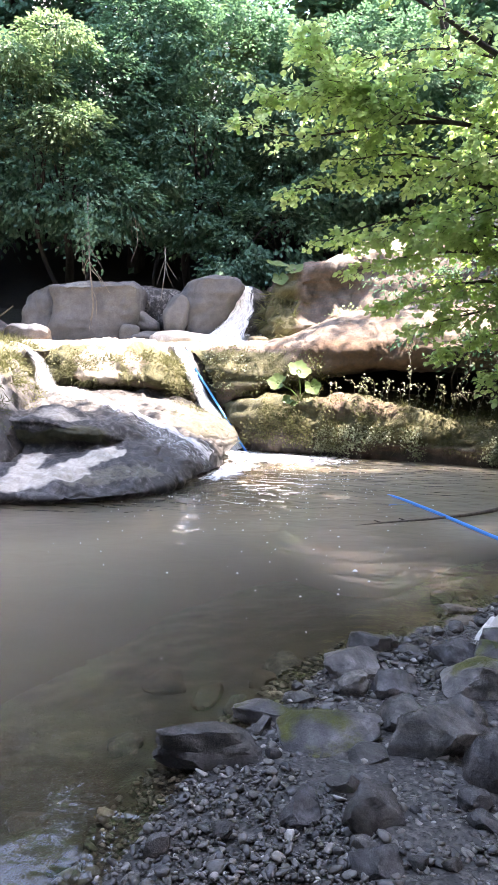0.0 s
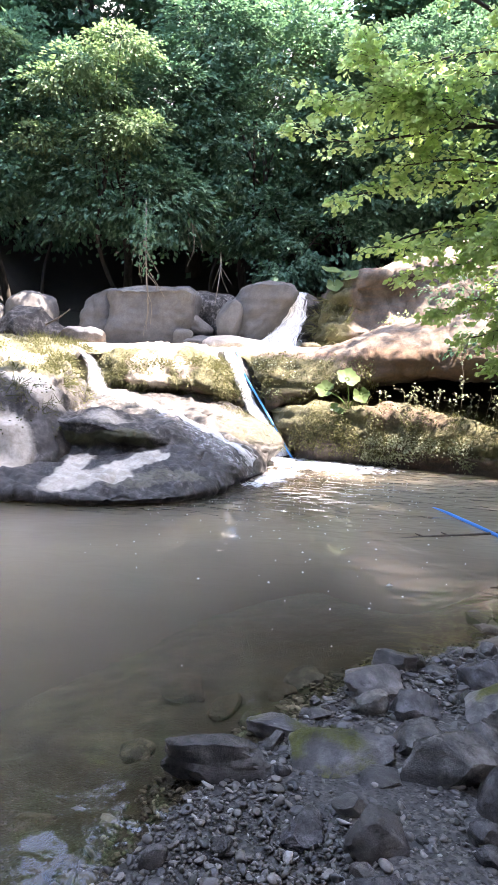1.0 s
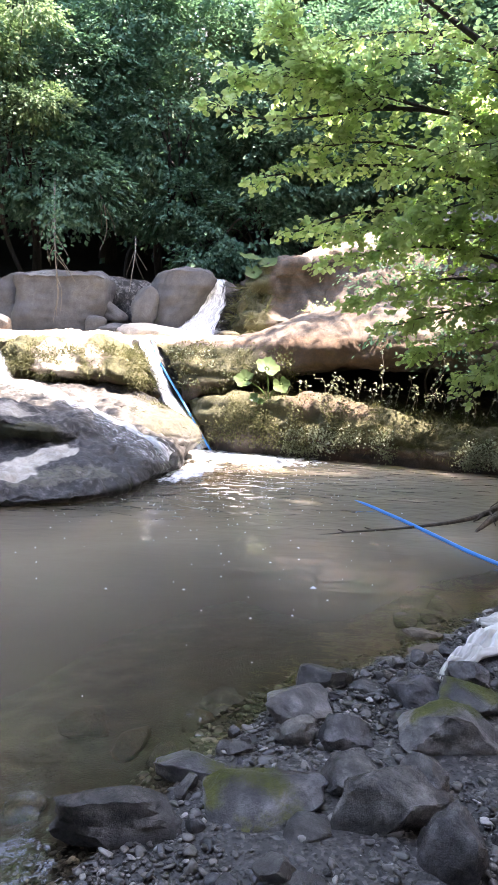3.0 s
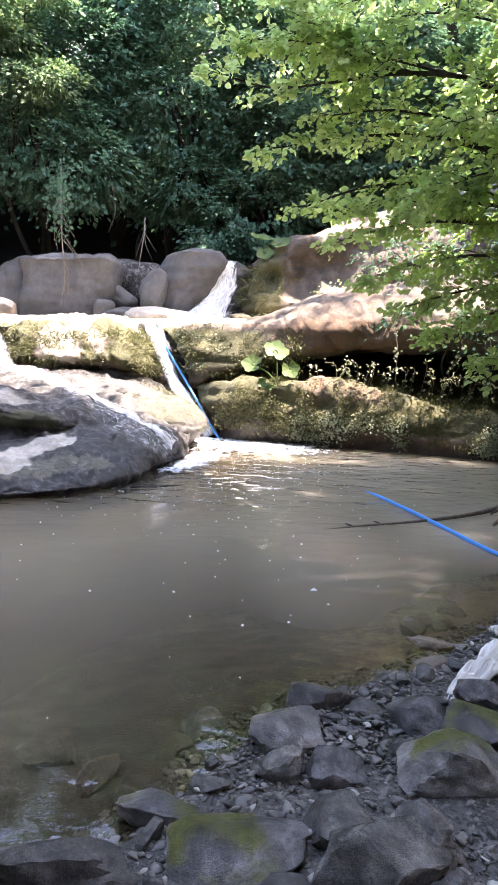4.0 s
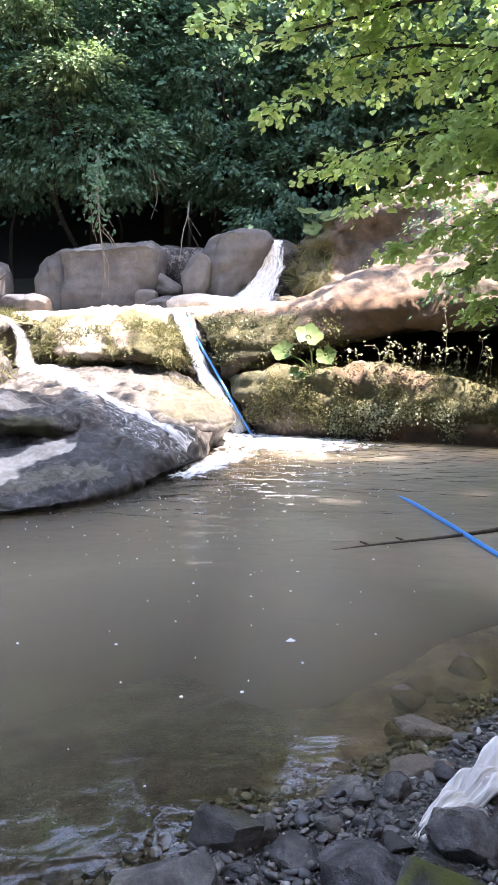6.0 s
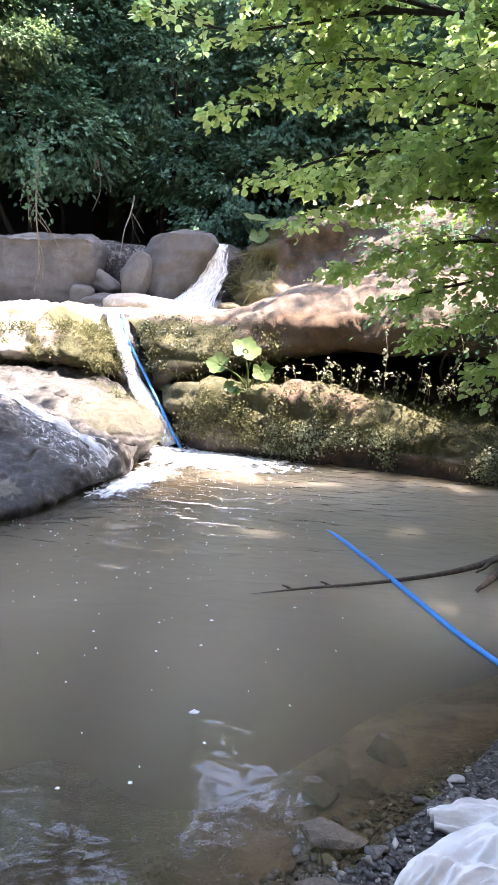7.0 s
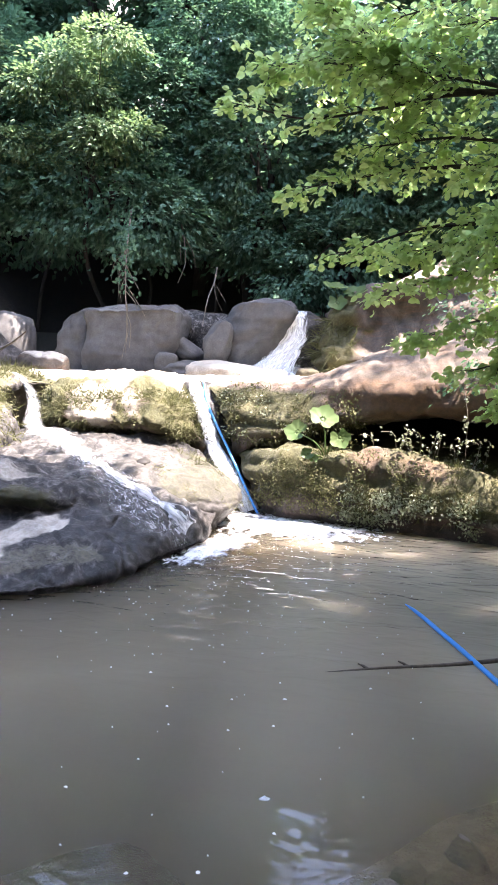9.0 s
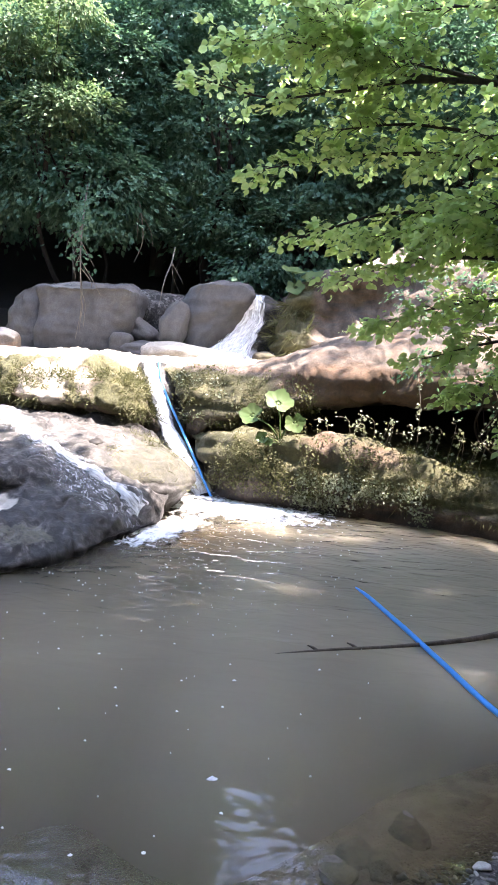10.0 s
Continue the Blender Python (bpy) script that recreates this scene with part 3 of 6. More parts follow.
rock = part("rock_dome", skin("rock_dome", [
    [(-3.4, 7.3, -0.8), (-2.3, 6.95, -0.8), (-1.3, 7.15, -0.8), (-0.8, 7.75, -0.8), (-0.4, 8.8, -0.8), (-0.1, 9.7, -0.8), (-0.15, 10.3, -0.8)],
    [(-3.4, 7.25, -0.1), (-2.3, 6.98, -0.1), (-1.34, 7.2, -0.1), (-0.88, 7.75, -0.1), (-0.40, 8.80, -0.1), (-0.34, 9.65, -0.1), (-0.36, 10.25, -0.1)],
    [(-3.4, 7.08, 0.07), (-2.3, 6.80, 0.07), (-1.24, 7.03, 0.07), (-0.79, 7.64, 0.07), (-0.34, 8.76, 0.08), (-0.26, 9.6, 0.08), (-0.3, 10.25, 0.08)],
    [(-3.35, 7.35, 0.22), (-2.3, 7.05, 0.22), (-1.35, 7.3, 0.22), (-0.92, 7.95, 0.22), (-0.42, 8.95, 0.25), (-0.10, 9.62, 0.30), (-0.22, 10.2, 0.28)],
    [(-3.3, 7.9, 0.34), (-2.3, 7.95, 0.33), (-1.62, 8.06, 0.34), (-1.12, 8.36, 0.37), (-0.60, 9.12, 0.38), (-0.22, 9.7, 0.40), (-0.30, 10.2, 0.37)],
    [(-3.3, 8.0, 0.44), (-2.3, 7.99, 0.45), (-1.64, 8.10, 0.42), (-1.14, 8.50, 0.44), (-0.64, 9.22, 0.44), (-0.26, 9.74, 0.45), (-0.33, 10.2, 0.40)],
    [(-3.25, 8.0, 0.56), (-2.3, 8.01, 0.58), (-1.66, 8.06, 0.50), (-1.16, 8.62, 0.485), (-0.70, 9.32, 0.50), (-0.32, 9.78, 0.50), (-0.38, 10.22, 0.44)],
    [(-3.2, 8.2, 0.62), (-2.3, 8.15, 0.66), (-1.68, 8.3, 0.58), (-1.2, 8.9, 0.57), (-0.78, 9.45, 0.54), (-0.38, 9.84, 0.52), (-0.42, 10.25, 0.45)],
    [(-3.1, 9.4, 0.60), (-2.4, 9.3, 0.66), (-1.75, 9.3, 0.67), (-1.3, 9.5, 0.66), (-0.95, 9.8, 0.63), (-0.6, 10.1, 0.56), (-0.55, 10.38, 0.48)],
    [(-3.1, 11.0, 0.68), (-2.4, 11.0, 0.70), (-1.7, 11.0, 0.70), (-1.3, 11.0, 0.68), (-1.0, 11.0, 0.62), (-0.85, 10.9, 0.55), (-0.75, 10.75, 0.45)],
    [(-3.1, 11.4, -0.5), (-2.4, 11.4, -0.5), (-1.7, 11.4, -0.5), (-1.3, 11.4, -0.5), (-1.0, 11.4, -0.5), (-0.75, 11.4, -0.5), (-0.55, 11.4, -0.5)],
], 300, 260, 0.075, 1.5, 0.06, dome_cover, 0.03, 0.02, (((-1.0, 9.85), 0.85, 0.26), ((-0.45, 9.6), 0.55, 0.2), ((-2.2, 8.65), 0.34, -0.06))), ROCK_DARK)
tagged(rock, "smooth dark wet dome of rock with painted sun patches and a tan band", "rock")
DOME = rock


def block_cover(p, n):
    q, p = p, Vector(p) + 0.14 * noise.noise_vector(Vector(p) * 2.3) + 0.05 * noise.noise_vector(Vector(p) * 8.0)
    # holes darkened with moss and wet tones, for the shade inside them
    hole = 1.5 * max(blot(q, -1.13, 9.50, 0.085, 0.085), blot(q, -0.95, 9.44, 0.06, 0.06))
    top = step(0.52, 0.62, p[2]) * (1 - step(-0.85, -0.6, p[0])) * (1 - min(1, hole))
    moss = min(1, hole) + 0.5 * step(-1.0, -0.7, p[0]) * step(0.22, 0.36, p[2]) + 0.5 * blot(p, -0.95, 10.35, 0.4, 0.25)
    # the wet foot also paints the shade under the step's overhang
    return min(1, moss), 0.22 * top, max(min(1, hole), 0.95 * (1 - step(0.22, 0.42, p[2])))


rock = part("rock_step", skin("rock_step", [
    [(-1.75, 9.65, 0.2), (-1.35, 9.35, 0.1), (-0.95, 9.25, 0.0), (-0.68, 9.25, -0.3), (-0.48, 9.42, -0.4), (-0.40, 9.75, -0.4), (-0.45, 10.2, -0.4), (-0.6, 10.6, -0.4)],
    [(-1.75, 9.55, 0.55), (-1.35, 9.2, 0.48), (-0.95, 9.06, 0.34), (-0.62, 9.1, 0.10), (-0.40, 9.34, 0.04), (-0.30, 9.74, 0.04), (-0.36, 10.2, 0.04), (-0.55, 10.6, 0.1)],
    [(-1.75, 9.56, 0.64), (-1.36, 9.24, 0.60), (-0.96, 9.12, 0.49), (-0.62, 9.12, 0.32), (-0.30, 9.32, 0.25), (-0.12, 9.72, 0.27), (-0.26, 10.15, 0.28), (-0.55, 10.55, 0.3)],
    [(-1.7, 9.75, 0.69), (-1.35, 9.5, 0.67), (-1.0, 9.42, 0.62), (-0.7, 9.42, 0.53), (-0.46, 9.58, 0.48), (-0.32, 9.85, 0.48), (-0.40, 10.15, 0.46), (-0.62, 10.5, 0.45)],
    [(-1.7, 10.4, 0.71), (-1.4, 10.35, 0.70), (-1.1, 10.25, 0.68), (-0.85, 10.2, 0.64), (-0.7, 10.2, 0.6), (-0.62, 10.3, 0.57), (-0.62, 10.4, 0.54), (-0.72, 10.6, 0.5)],
    [(-1.7, 11.0, 0.70), (-1.4, 11.0, 0.69), (-1.2, 11.0, 0.66), (-1.0, 11.0, 0.62), (-0.9, 11.0, 0.58), (-0.82, 11.0, 0.54), (-0.8, 11.0, 0.5), (-0.8, 11.0, 0.45)],
], 170, 110, 0.035, 1.6, 0.04, block_cover, 0.022, 0.02, (((-1.13, 9.50), 0.085, 0.10), ((-0.95, 9.44), 0.06, 0.08), ((-0.62, 9.98), 0.09, 0.10))), ROCK_WASHED)
tagged(rock, "pale washed sandstone step with two round holes and a mossy shoulder", "rock")
BLOCK = rock
# dark plugs that paint the shade inside the two round holes
HOLE_SHADE = plain_material("hole shade", (0.012, 0.010, 0.008), 0.7, 0.3)
for x, y, r, seed in ((-1.13, 9.50, 0.075, 61), (-0.95, 9.44, 0.05, 62)):
    rim = [w.co.z for w in BLOCK.data.vertices if r < math.hypot(w.co.x - x, w.co.y - y) < 1.5 * r and w.co.z > 0.4]
    z = sum(rim) / len(rim) - 0.026
    part("silt_plug", boulder_mesh("silt_plug", (r, r * 1.05, 0.038), seed, 2.2, 0.1, 3), HOLE_SHADE, BLOCK, "near-black plug painted as the shade in a round hole", pose(x, y, z, 8, 0, 0))

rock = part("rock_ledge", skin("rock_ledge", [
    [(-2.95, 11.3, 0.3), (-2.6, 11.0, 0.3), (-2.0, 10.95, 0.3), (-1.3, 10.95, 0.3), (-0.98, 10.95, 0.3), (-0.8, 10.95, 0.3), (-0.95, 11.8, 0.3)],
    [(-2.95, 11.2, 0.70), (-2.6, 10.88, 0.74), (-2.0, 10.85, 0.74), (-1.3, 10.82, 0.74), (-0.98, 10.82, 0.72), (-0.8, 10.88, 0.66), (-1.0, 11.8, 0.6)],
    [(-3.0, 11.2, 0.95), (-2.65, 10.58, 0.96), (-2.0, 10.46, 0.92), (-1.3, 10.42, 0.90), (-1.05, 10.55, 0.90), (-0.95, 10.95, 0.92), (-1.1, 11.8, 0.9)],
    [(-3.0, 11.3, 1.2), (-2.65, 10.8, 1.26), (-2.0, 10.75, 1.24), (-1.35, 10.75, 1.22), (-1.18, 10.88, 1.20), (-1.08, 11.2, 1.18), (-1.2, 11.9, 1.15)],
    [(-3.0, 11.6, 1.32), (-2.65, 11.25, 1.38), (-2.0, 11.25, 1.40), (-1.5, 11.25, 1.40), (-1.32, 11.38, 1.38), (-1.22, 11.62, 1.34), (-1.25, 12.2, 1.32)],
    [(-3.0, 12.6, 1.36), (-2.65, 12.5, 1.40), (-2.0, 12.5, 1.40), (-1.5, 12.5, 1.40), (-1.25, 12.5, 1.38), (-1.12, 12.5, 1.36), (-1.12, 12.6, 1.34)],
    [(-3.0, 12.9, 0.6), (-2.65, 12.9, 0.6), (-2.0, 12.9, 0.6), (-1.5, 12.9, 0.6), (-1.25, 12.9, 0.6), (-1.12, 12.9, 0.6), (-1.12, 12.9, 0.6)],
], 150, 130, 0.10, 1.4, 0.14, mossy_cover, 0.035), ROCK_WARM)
tagged(rock, "rounded sandstone ledge covered in yellow-green moss", "rock")
LEDGE = rock

rock = part("rock_mass", skin("rock_mass", [
    [(-6.6, 7.6, -0.8), (-5.0, 6.9, -0.8), (-3.7, 6.95, -0.8), (-2.85, 7.2, -0.8), (-2.4, 7.7, -0.8), (-2.5, 9.0, -0.5), (-2.9, 10.6, -0.3)],
    [(-6.6, 7.5, 0.0), (-5.0, 6.75, 0.0), (-3.7, 6.8, 0.0), (-2.85, 7.05, 0.0), (-2.36, 7.6, 0.0), (-2.5, 8.9, 0.3), (-2.9, 10.6, 0.5)],
    [(-6.6, 7.7, 0.5), (-5.0, 6.95, 0.5), (-3.7, 7.0, 0.48), (-2.95, 7.25, 0.45), (-2.46, 7.75, 0.45), (-2.6, 8.9, 0.6), (-3.0, 10.6, 0.75)],
    [(-6.6, 8.2, 0.95), (-5.0, 7.5, 0.95), (-3.8, 7.5, 0.92), (-3.1, 7.7, 0.88), (-2.68, 8.2, 0.85), (-2.78, 9.0, 0.92), (-3.15, 10.6, 1.0)],
    [(-6.6, 9.0, 1.25), (-5.0, 8.4, 1.28), (-3.9, 8.4, 1.22), (-3.3, 8.6, 1.16), (-2.95, 8.9, 1.08), (-3.0, 9.6, 1.12), (-3.3, 10.7, 1.15)],
    [(-6.6, 11.0, 1.40), (-5.0, 10.8, 1.40), (-4.0, 10.7, 1.38), (-3.7, 10.8, 1.36), (-3.5, 10.9, 1.32), (-3.4, 11.1, 1.28), (-3.4, 11.6, 1.26)],
    [(-6.6, 12.6, 1.36), (-5.0, 12.5, 1.38), (-4.0, 12.5, 1.38), (-3.7, 12.5, 1.33), (-3.5, 12.5, 1.27), (-3.2, 12.5, 1.2), (-3.0, 12.5, 1.18)],
    [(-6.6, 12.9, 0.5), (-5.0, 12.9, 0.5), (-4.0, 12.9, 0.5), (-3.7, 12.9, 0.5), (-3.5, 12.9, 0.5), (-3.2, 12.9, 0.5), (-3.0, 12.9, 0.5)],
], 150, 120, 0.14, 1.1, 0.1, left_cover, 0.04), ROCK_DARK)
tagged(rock, "big dark wet rock with mossy shoulders beside the cascade", "rock")
MASS = rock

rock = part("rock_ledge", skin("rock_ledge", [
    [(-0.1, 11.6, -0.8), (0.08, 10.5, -0.8), (0.6, 10.3, -0.8), (1.3, 10.05, -0.8), (2.05, 9.85, -0.8), (3.0, 9.6, -0.8), (4.2, 9.3, -0.8), (5.6, 9.3, -0.8)],
    [(-0.1, 11.5, 0.0), (0.06, 10.44, 0.0), (0.62, 10.18, 0.0), (1.3, 9.98, 0.0), (2.05, 9.74, 0.0), (3.0, 9.48, 0.0), (4.2, 9.2, 0.0), (5.6, 9.2, 0.0)],
    [(-0.3, 11.5, 0.28), (-0.08, 10.46, 0.28), (0.62, 10.08, 0.28), (1.3, 9.84, 0.26), (2.05, 9.62, 0.24), (3.0, 9.40, 0.22), (4.2, 9.1, 0.22), (5.6, 9.1, 0.22)],
    [(-0.45, 11.5, 0.50), (-0.24, 10.62, 0.50), (0.62, 10.12, 0.52), (1.3, 9.90, 0.54), (2.05, 9.70, 0.48), (3.0, 9.55, 0.40), (4.2, 9.3, 0.36), (5.6, 9.3, 0.36)],
    [(-0.5, 11.5, 0.62), (-0.33, 10.80, 0.62), (0.6, 10.30, 0.74), (1.25, 10.16, 0.82), (2.0, 10.05, 0.71), (3.0, 9.9, 0.55), (4.2, 9.7, 0.48), (5.6, 9.7, 0.5)],
    [(-0.5, 11.6, 0.60), (-0.3, 11.2, 0.66), (0.6, 11.0, 0.70), (1.3, 10.9, 0.74), (2.05, 10.8, 0.70), (3.0, 10.6, 0.62), (4.2, 10.5, 0.6), (5.6, 10.5, 0.7)],
    [(-0.3, 12.4, 0.60), (0.0, 12.4, 0.64), (0.6, 12.4, 0.68), (1.3, 12.4, 0.70), (2.05, 12.4, 0.68), (3.0, 12.4, 0.66), (4.2, 12.4, 0.66), (5.6, 12.4, 0.8)],
], 280, 140, 0.10, 1.3, 0.14, low_cover, 0.04, 0.03), ROCK_WARM)
tagged(rock, "low mossy sandstone ledge rising from the pool", "rock")
LOW = rock

rock = part("rock_slab", skin("rock_slab", [
    [(-1.0, 12.6, 0.3), (-0.4, 12.6, 0.3), (0.3, 12.6, 0.75), (0.9, 12.5, 0.95), (1.4, 12.4, 1.0), (2.1, 12.4, 1.1), (3.1, 12.2, 1.1), (4.6, 12.0, 1.1), (6.2, 12.0, 1.1)],
    [(-0.52, 11.2, 0.35), (-0.25, 11.2, 0.62), (0.2, 11.2, 0.80), (0.75, 11.1, 0.98), (1.3, 11.0, 1.08), (2.0, 10.9, 1.16), (3.0, 10.6, 1.18), (4.5, 10.3, 1.2), (6.2, 10.3, 1.2)],
    [(-0.48, 10.98, 0.72), (-0.22, 10.78, 0.76), (0.2, 10.68, 0.90), (0.75, 10.6, 1.06), (1.3, 10.56, 1.18), (2.0, 10.35, 1.24), (3.0, 10.1, 1.26), (4.5, 9.9, 1.28), (6.2, 9.9, 1.3)],
    [(-0.64, 11.12, 1.1), (-0.34, 10.9, 1.14), (0.2, 10.82, 1.22), (0.75, 10.7, 1.36), (1.3, 10.56, 1.5), (2.0, 10.36, 1.58), (3.0, 10.1, 1.62), (4.5, 9.9, 1.7), (6.2, 9.9, 1.8)],
    [(-0.84, 11.45, 1.32), (-0.45, 11.25, 1.38), (0.2, 11.15, 1.47), (0.75, 11.05, 1.60), (1.3, 10.95, 1.76), (2.0, 10.8, 1.90), (3.0, 10.55, 1.96), (4.5, 10.4, 2.1), (6.2, 10.4, 2.3)],
    [(-1.08, 12.0, 1.37), (-0.5, 12.0, 1.40), (0.2, 11.8, 1.49), (0.75, 11.7, 1.64), (1.3, 11.6, 1.84), (2.0, 11.5, 2.00), (3.0, 11.4, 2.12), (4.5, 11.4, 2.3), (6.2, 11.4, 2.5)],
    [(-1.08, 13.2, 1.38), (-0.5, 13.2, 1.40), (0.2, 13.2, 1.42), (0.75, 13.2, 1.52), (1.3, 13.2, 1.75), (2.0, 13.2, 1.95), (3.0, 13.2, 2.1), (4.5, 13.2, 2.4), (6.2, 13.2, 2.6)],
    [(-1.08, 13.8, 0.6), (-0.5, 13.8, 0.6), (0.2, 13.8, 0.6), (0.75, 13.8, 0.6), (1.3, 13.8, 0.6), (2.0, 13.8, 0.6), (3.0, 13.8, 0.6), (4.5, 13.8, 0.6), (6.2, 13.8, 0.6)],
], 260, 150, 0.07, 1.1, 0.2, slab_cover, 0.026, 0.022), ROCK_WARM)
tagged(rock, "reddish-brown sandstone slab overhanging a dark recess", "rock")
SLAB = rock

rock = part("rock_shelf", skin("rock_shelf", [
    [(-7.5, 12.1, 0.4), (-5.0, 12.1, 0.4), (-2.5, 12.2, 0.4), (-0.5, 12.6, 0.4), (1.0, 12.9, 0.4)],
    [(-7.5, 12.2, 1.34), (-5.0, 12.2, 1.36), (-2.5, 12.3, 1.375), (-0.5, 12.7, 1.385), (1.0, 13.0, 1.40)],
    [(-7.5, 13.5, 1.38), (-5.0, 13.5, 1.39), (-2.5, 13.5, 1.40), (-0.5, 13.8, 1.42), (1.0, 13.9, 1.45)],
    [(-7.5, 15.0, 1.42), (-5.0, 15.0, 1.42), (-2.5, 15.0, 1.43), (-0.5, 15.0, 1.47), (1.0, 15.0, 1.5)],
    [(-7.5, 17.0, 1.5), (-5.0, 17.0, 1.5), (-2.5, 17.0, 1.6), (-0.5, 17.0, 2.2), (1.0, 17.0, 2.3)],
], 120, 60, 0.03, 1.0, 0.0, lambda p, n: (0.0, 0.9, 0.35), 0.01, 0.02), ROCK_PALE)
tagged(rock, "flat pale sunlit rock shelf under a film of water", "rock")
SHELF = rock


def brow_cover(p, n):
    # upward faces paled to paint the brow's sunlit top
    return 0.85 * (1 - step(0.75, 1.15, p[0])) * (1 - step(15.1, 15.5, p[1])), 0.5 * step(0.3, 0.9, n[2]) * step(0.9, 1.8, p[0]) * step(2.5, 2.95, p[2]), 0.1


rock = part("rock_brow", skin("rock_brow", [
    [(0.45, 17.2, 1.0), (0.42, 15.0, 1.0), (0.9, 14.8, 1.0), (1.7, 14.7, 1.0), (2.7, 14.6, 1.0), (4.6, 14.4, 1.0), (7.0, 14.2, 1.0)],
    [(0.42, 17.2, 1.7), (0.38, 14.9, 1.8), (0.9, 14.6, 1.9), (1.7, 14.5, 2.0), (2.7, 14.4, 2.2), (4.6, 14.2, 2.4), (7.0, 14.0, 2.6)],
    [(0.46, 17.2, 2.2), (0.42, 15.1, 2.3), (0.9, 15.1, 2.3), (1.7, 15.0, 2.45), (2.7, 14.7, 2.7), (4.6, 14.5, 3.0), (7.0, 14.3, 3.2)],
    [(0.55, 17.2, 2.6), (0.50, 15.3, 2.65), (0.95, 15.0, 2.72), (1.7, 15.0, 2.98), (2.7, 14.9, 3.25), (4.6, 14.8, 3.6), (7.0, 14.6, 3.9)],
    [(0.7, 17.2, 2.8), (0.65, 15.7, 2.85), (1.0, 15.5, 2.98), (1.7, 15.5, 3.22), (2.7, 15.4, 3.5), (4.6, 15.3, 3.95), (7.0, 15.2, 4.3)],
    [(0.8, 17.6, 2.8), (0.9, 17.4, 2.9), (1.2, 17.4, 3.05), (1.8, 17.4, 3.25), (2.8, 17.4, 3.6), (4.6, 17.4, 4.2), (7.0, 17.4, 4.6)],
    [(0.8, 18.4, 1.5), (0.9, 18.4, 1.5), (1.2, 18.4, 1.5), (1.8, 18.4, 1.5), (2.8, 18.4, 1.5), (4.6, 18.4, 1.5), (7.0, 18.4, 1.5)],
], 190, 110, 0.16, 1.0, 0.18, brow_cover, 0.045, 0.06, (((1.3, 14.7), 0.42, 0.26), ((1.95, 14.6), 0.32, 0.18))), ROCK_WARM)
tagged(rock, "rough sunlit sandstone brow rising beside the upper fall", "rock")
BROW = rock


def boulder(m, r, seed, material, label, group="", category="boulder", name="boulder", **more):
    me = boulder_mesh(name, r, seed, **more)
    return tagged(part(name, me, material, None, "", m), label, category, group)




def shelf_block(name, rings, label):
    """A big washed block: rings from the foot of its face over the top to its back."""
    me = skin(name, rings, 110, 80, 0.075, 1.5, 0.05, grey_cover, 0.014, 0.03)
    return tagged(part(name, me, ROCK_GREY), label, "boulder", "boulders on the shelf")


def grey_cover(p, n):
    return 0.0, 0.2 * step(0.5, 0.9, n[2]) + 0.25 * step(0.1, 0.35, noise.noise(Vector((p[0] * 2.2, p[1], p[2] * 0.5)))), 0.35 * (1 - step(1.5, 1.9, p[2]))


shelf_block("boulder", [
    [(-4.0, 16.2, 1.2), (-4.02, 15.3, 1.2), (-3.9, 15.0, 1.2), (-3.2, 14.98, 1.2), (-2.7, 15.0, 1.2), (-2.42, 15.2, 1.2), (-2.4, 16.2, 1.2)],
    [(-4.04, 16.2, 1.6), (-4.07, 15.25, 1.6), (-3.92, 14.93, 1.6), (-3.2, 14.90, 1.6), (-2.62, 14.94, 1.6), (-2.38, 15.2, 1.6), (-2.36, 16.2, 1.6)],
    [(-4.0, 16.2, 2.1), (-4.04, 15.26, 2.1), (-3.88, 14.96, 2.1), (-3.2, 14.92, 2.1), (-2.50, 14.94, 2.1), (-2.24, 15.2, 2.1), (-2.26, 16.2, 2.1)],
    [(-3.97, 16.2, 2.40), (-4.02, 15.16, 2.42), (-3.9, 14.98, 2.44), (-3.2, 14.94, 2.47), (-2.40, 14.94, 2.50), (-2.20, 15.14, 2.48), (-2.22, 16.2, 2.4)],
    [(-3.9, 16.2, 2.50), (-3.92, 15.24, 2.53), (-3.8, 15.08, 2.54), (-3.2, 15.04, 2.57), (-2.50, 15.04, 2.60), (-2.32, 15.22, 2.57), (-2.3, 16.2, 2.5)],
    [(-3.8, 16.4, 2.46), (-3.75, 16.2, 2.52), (-3.6, 16.1, 2.54), (-3.2, 16.1, 2.58), (-2.7, 16.1, 2.6), (-2.48, 16.2, 2.56), (-2.4, 16.4, 2.5)],
    [(-3.9, 16.7, 1.2), (-3.8, 16.7, 1.2), (-3.6, 16.7, 1.2), (-3.2, 16.7, 1.2), (-2.7, 16.7, 1.2), (-2.5, 16.7, 1.2), (-2.4, 16.7, 1.2)],
], "large smooth grey boulder with a flat face standing on the shelf")
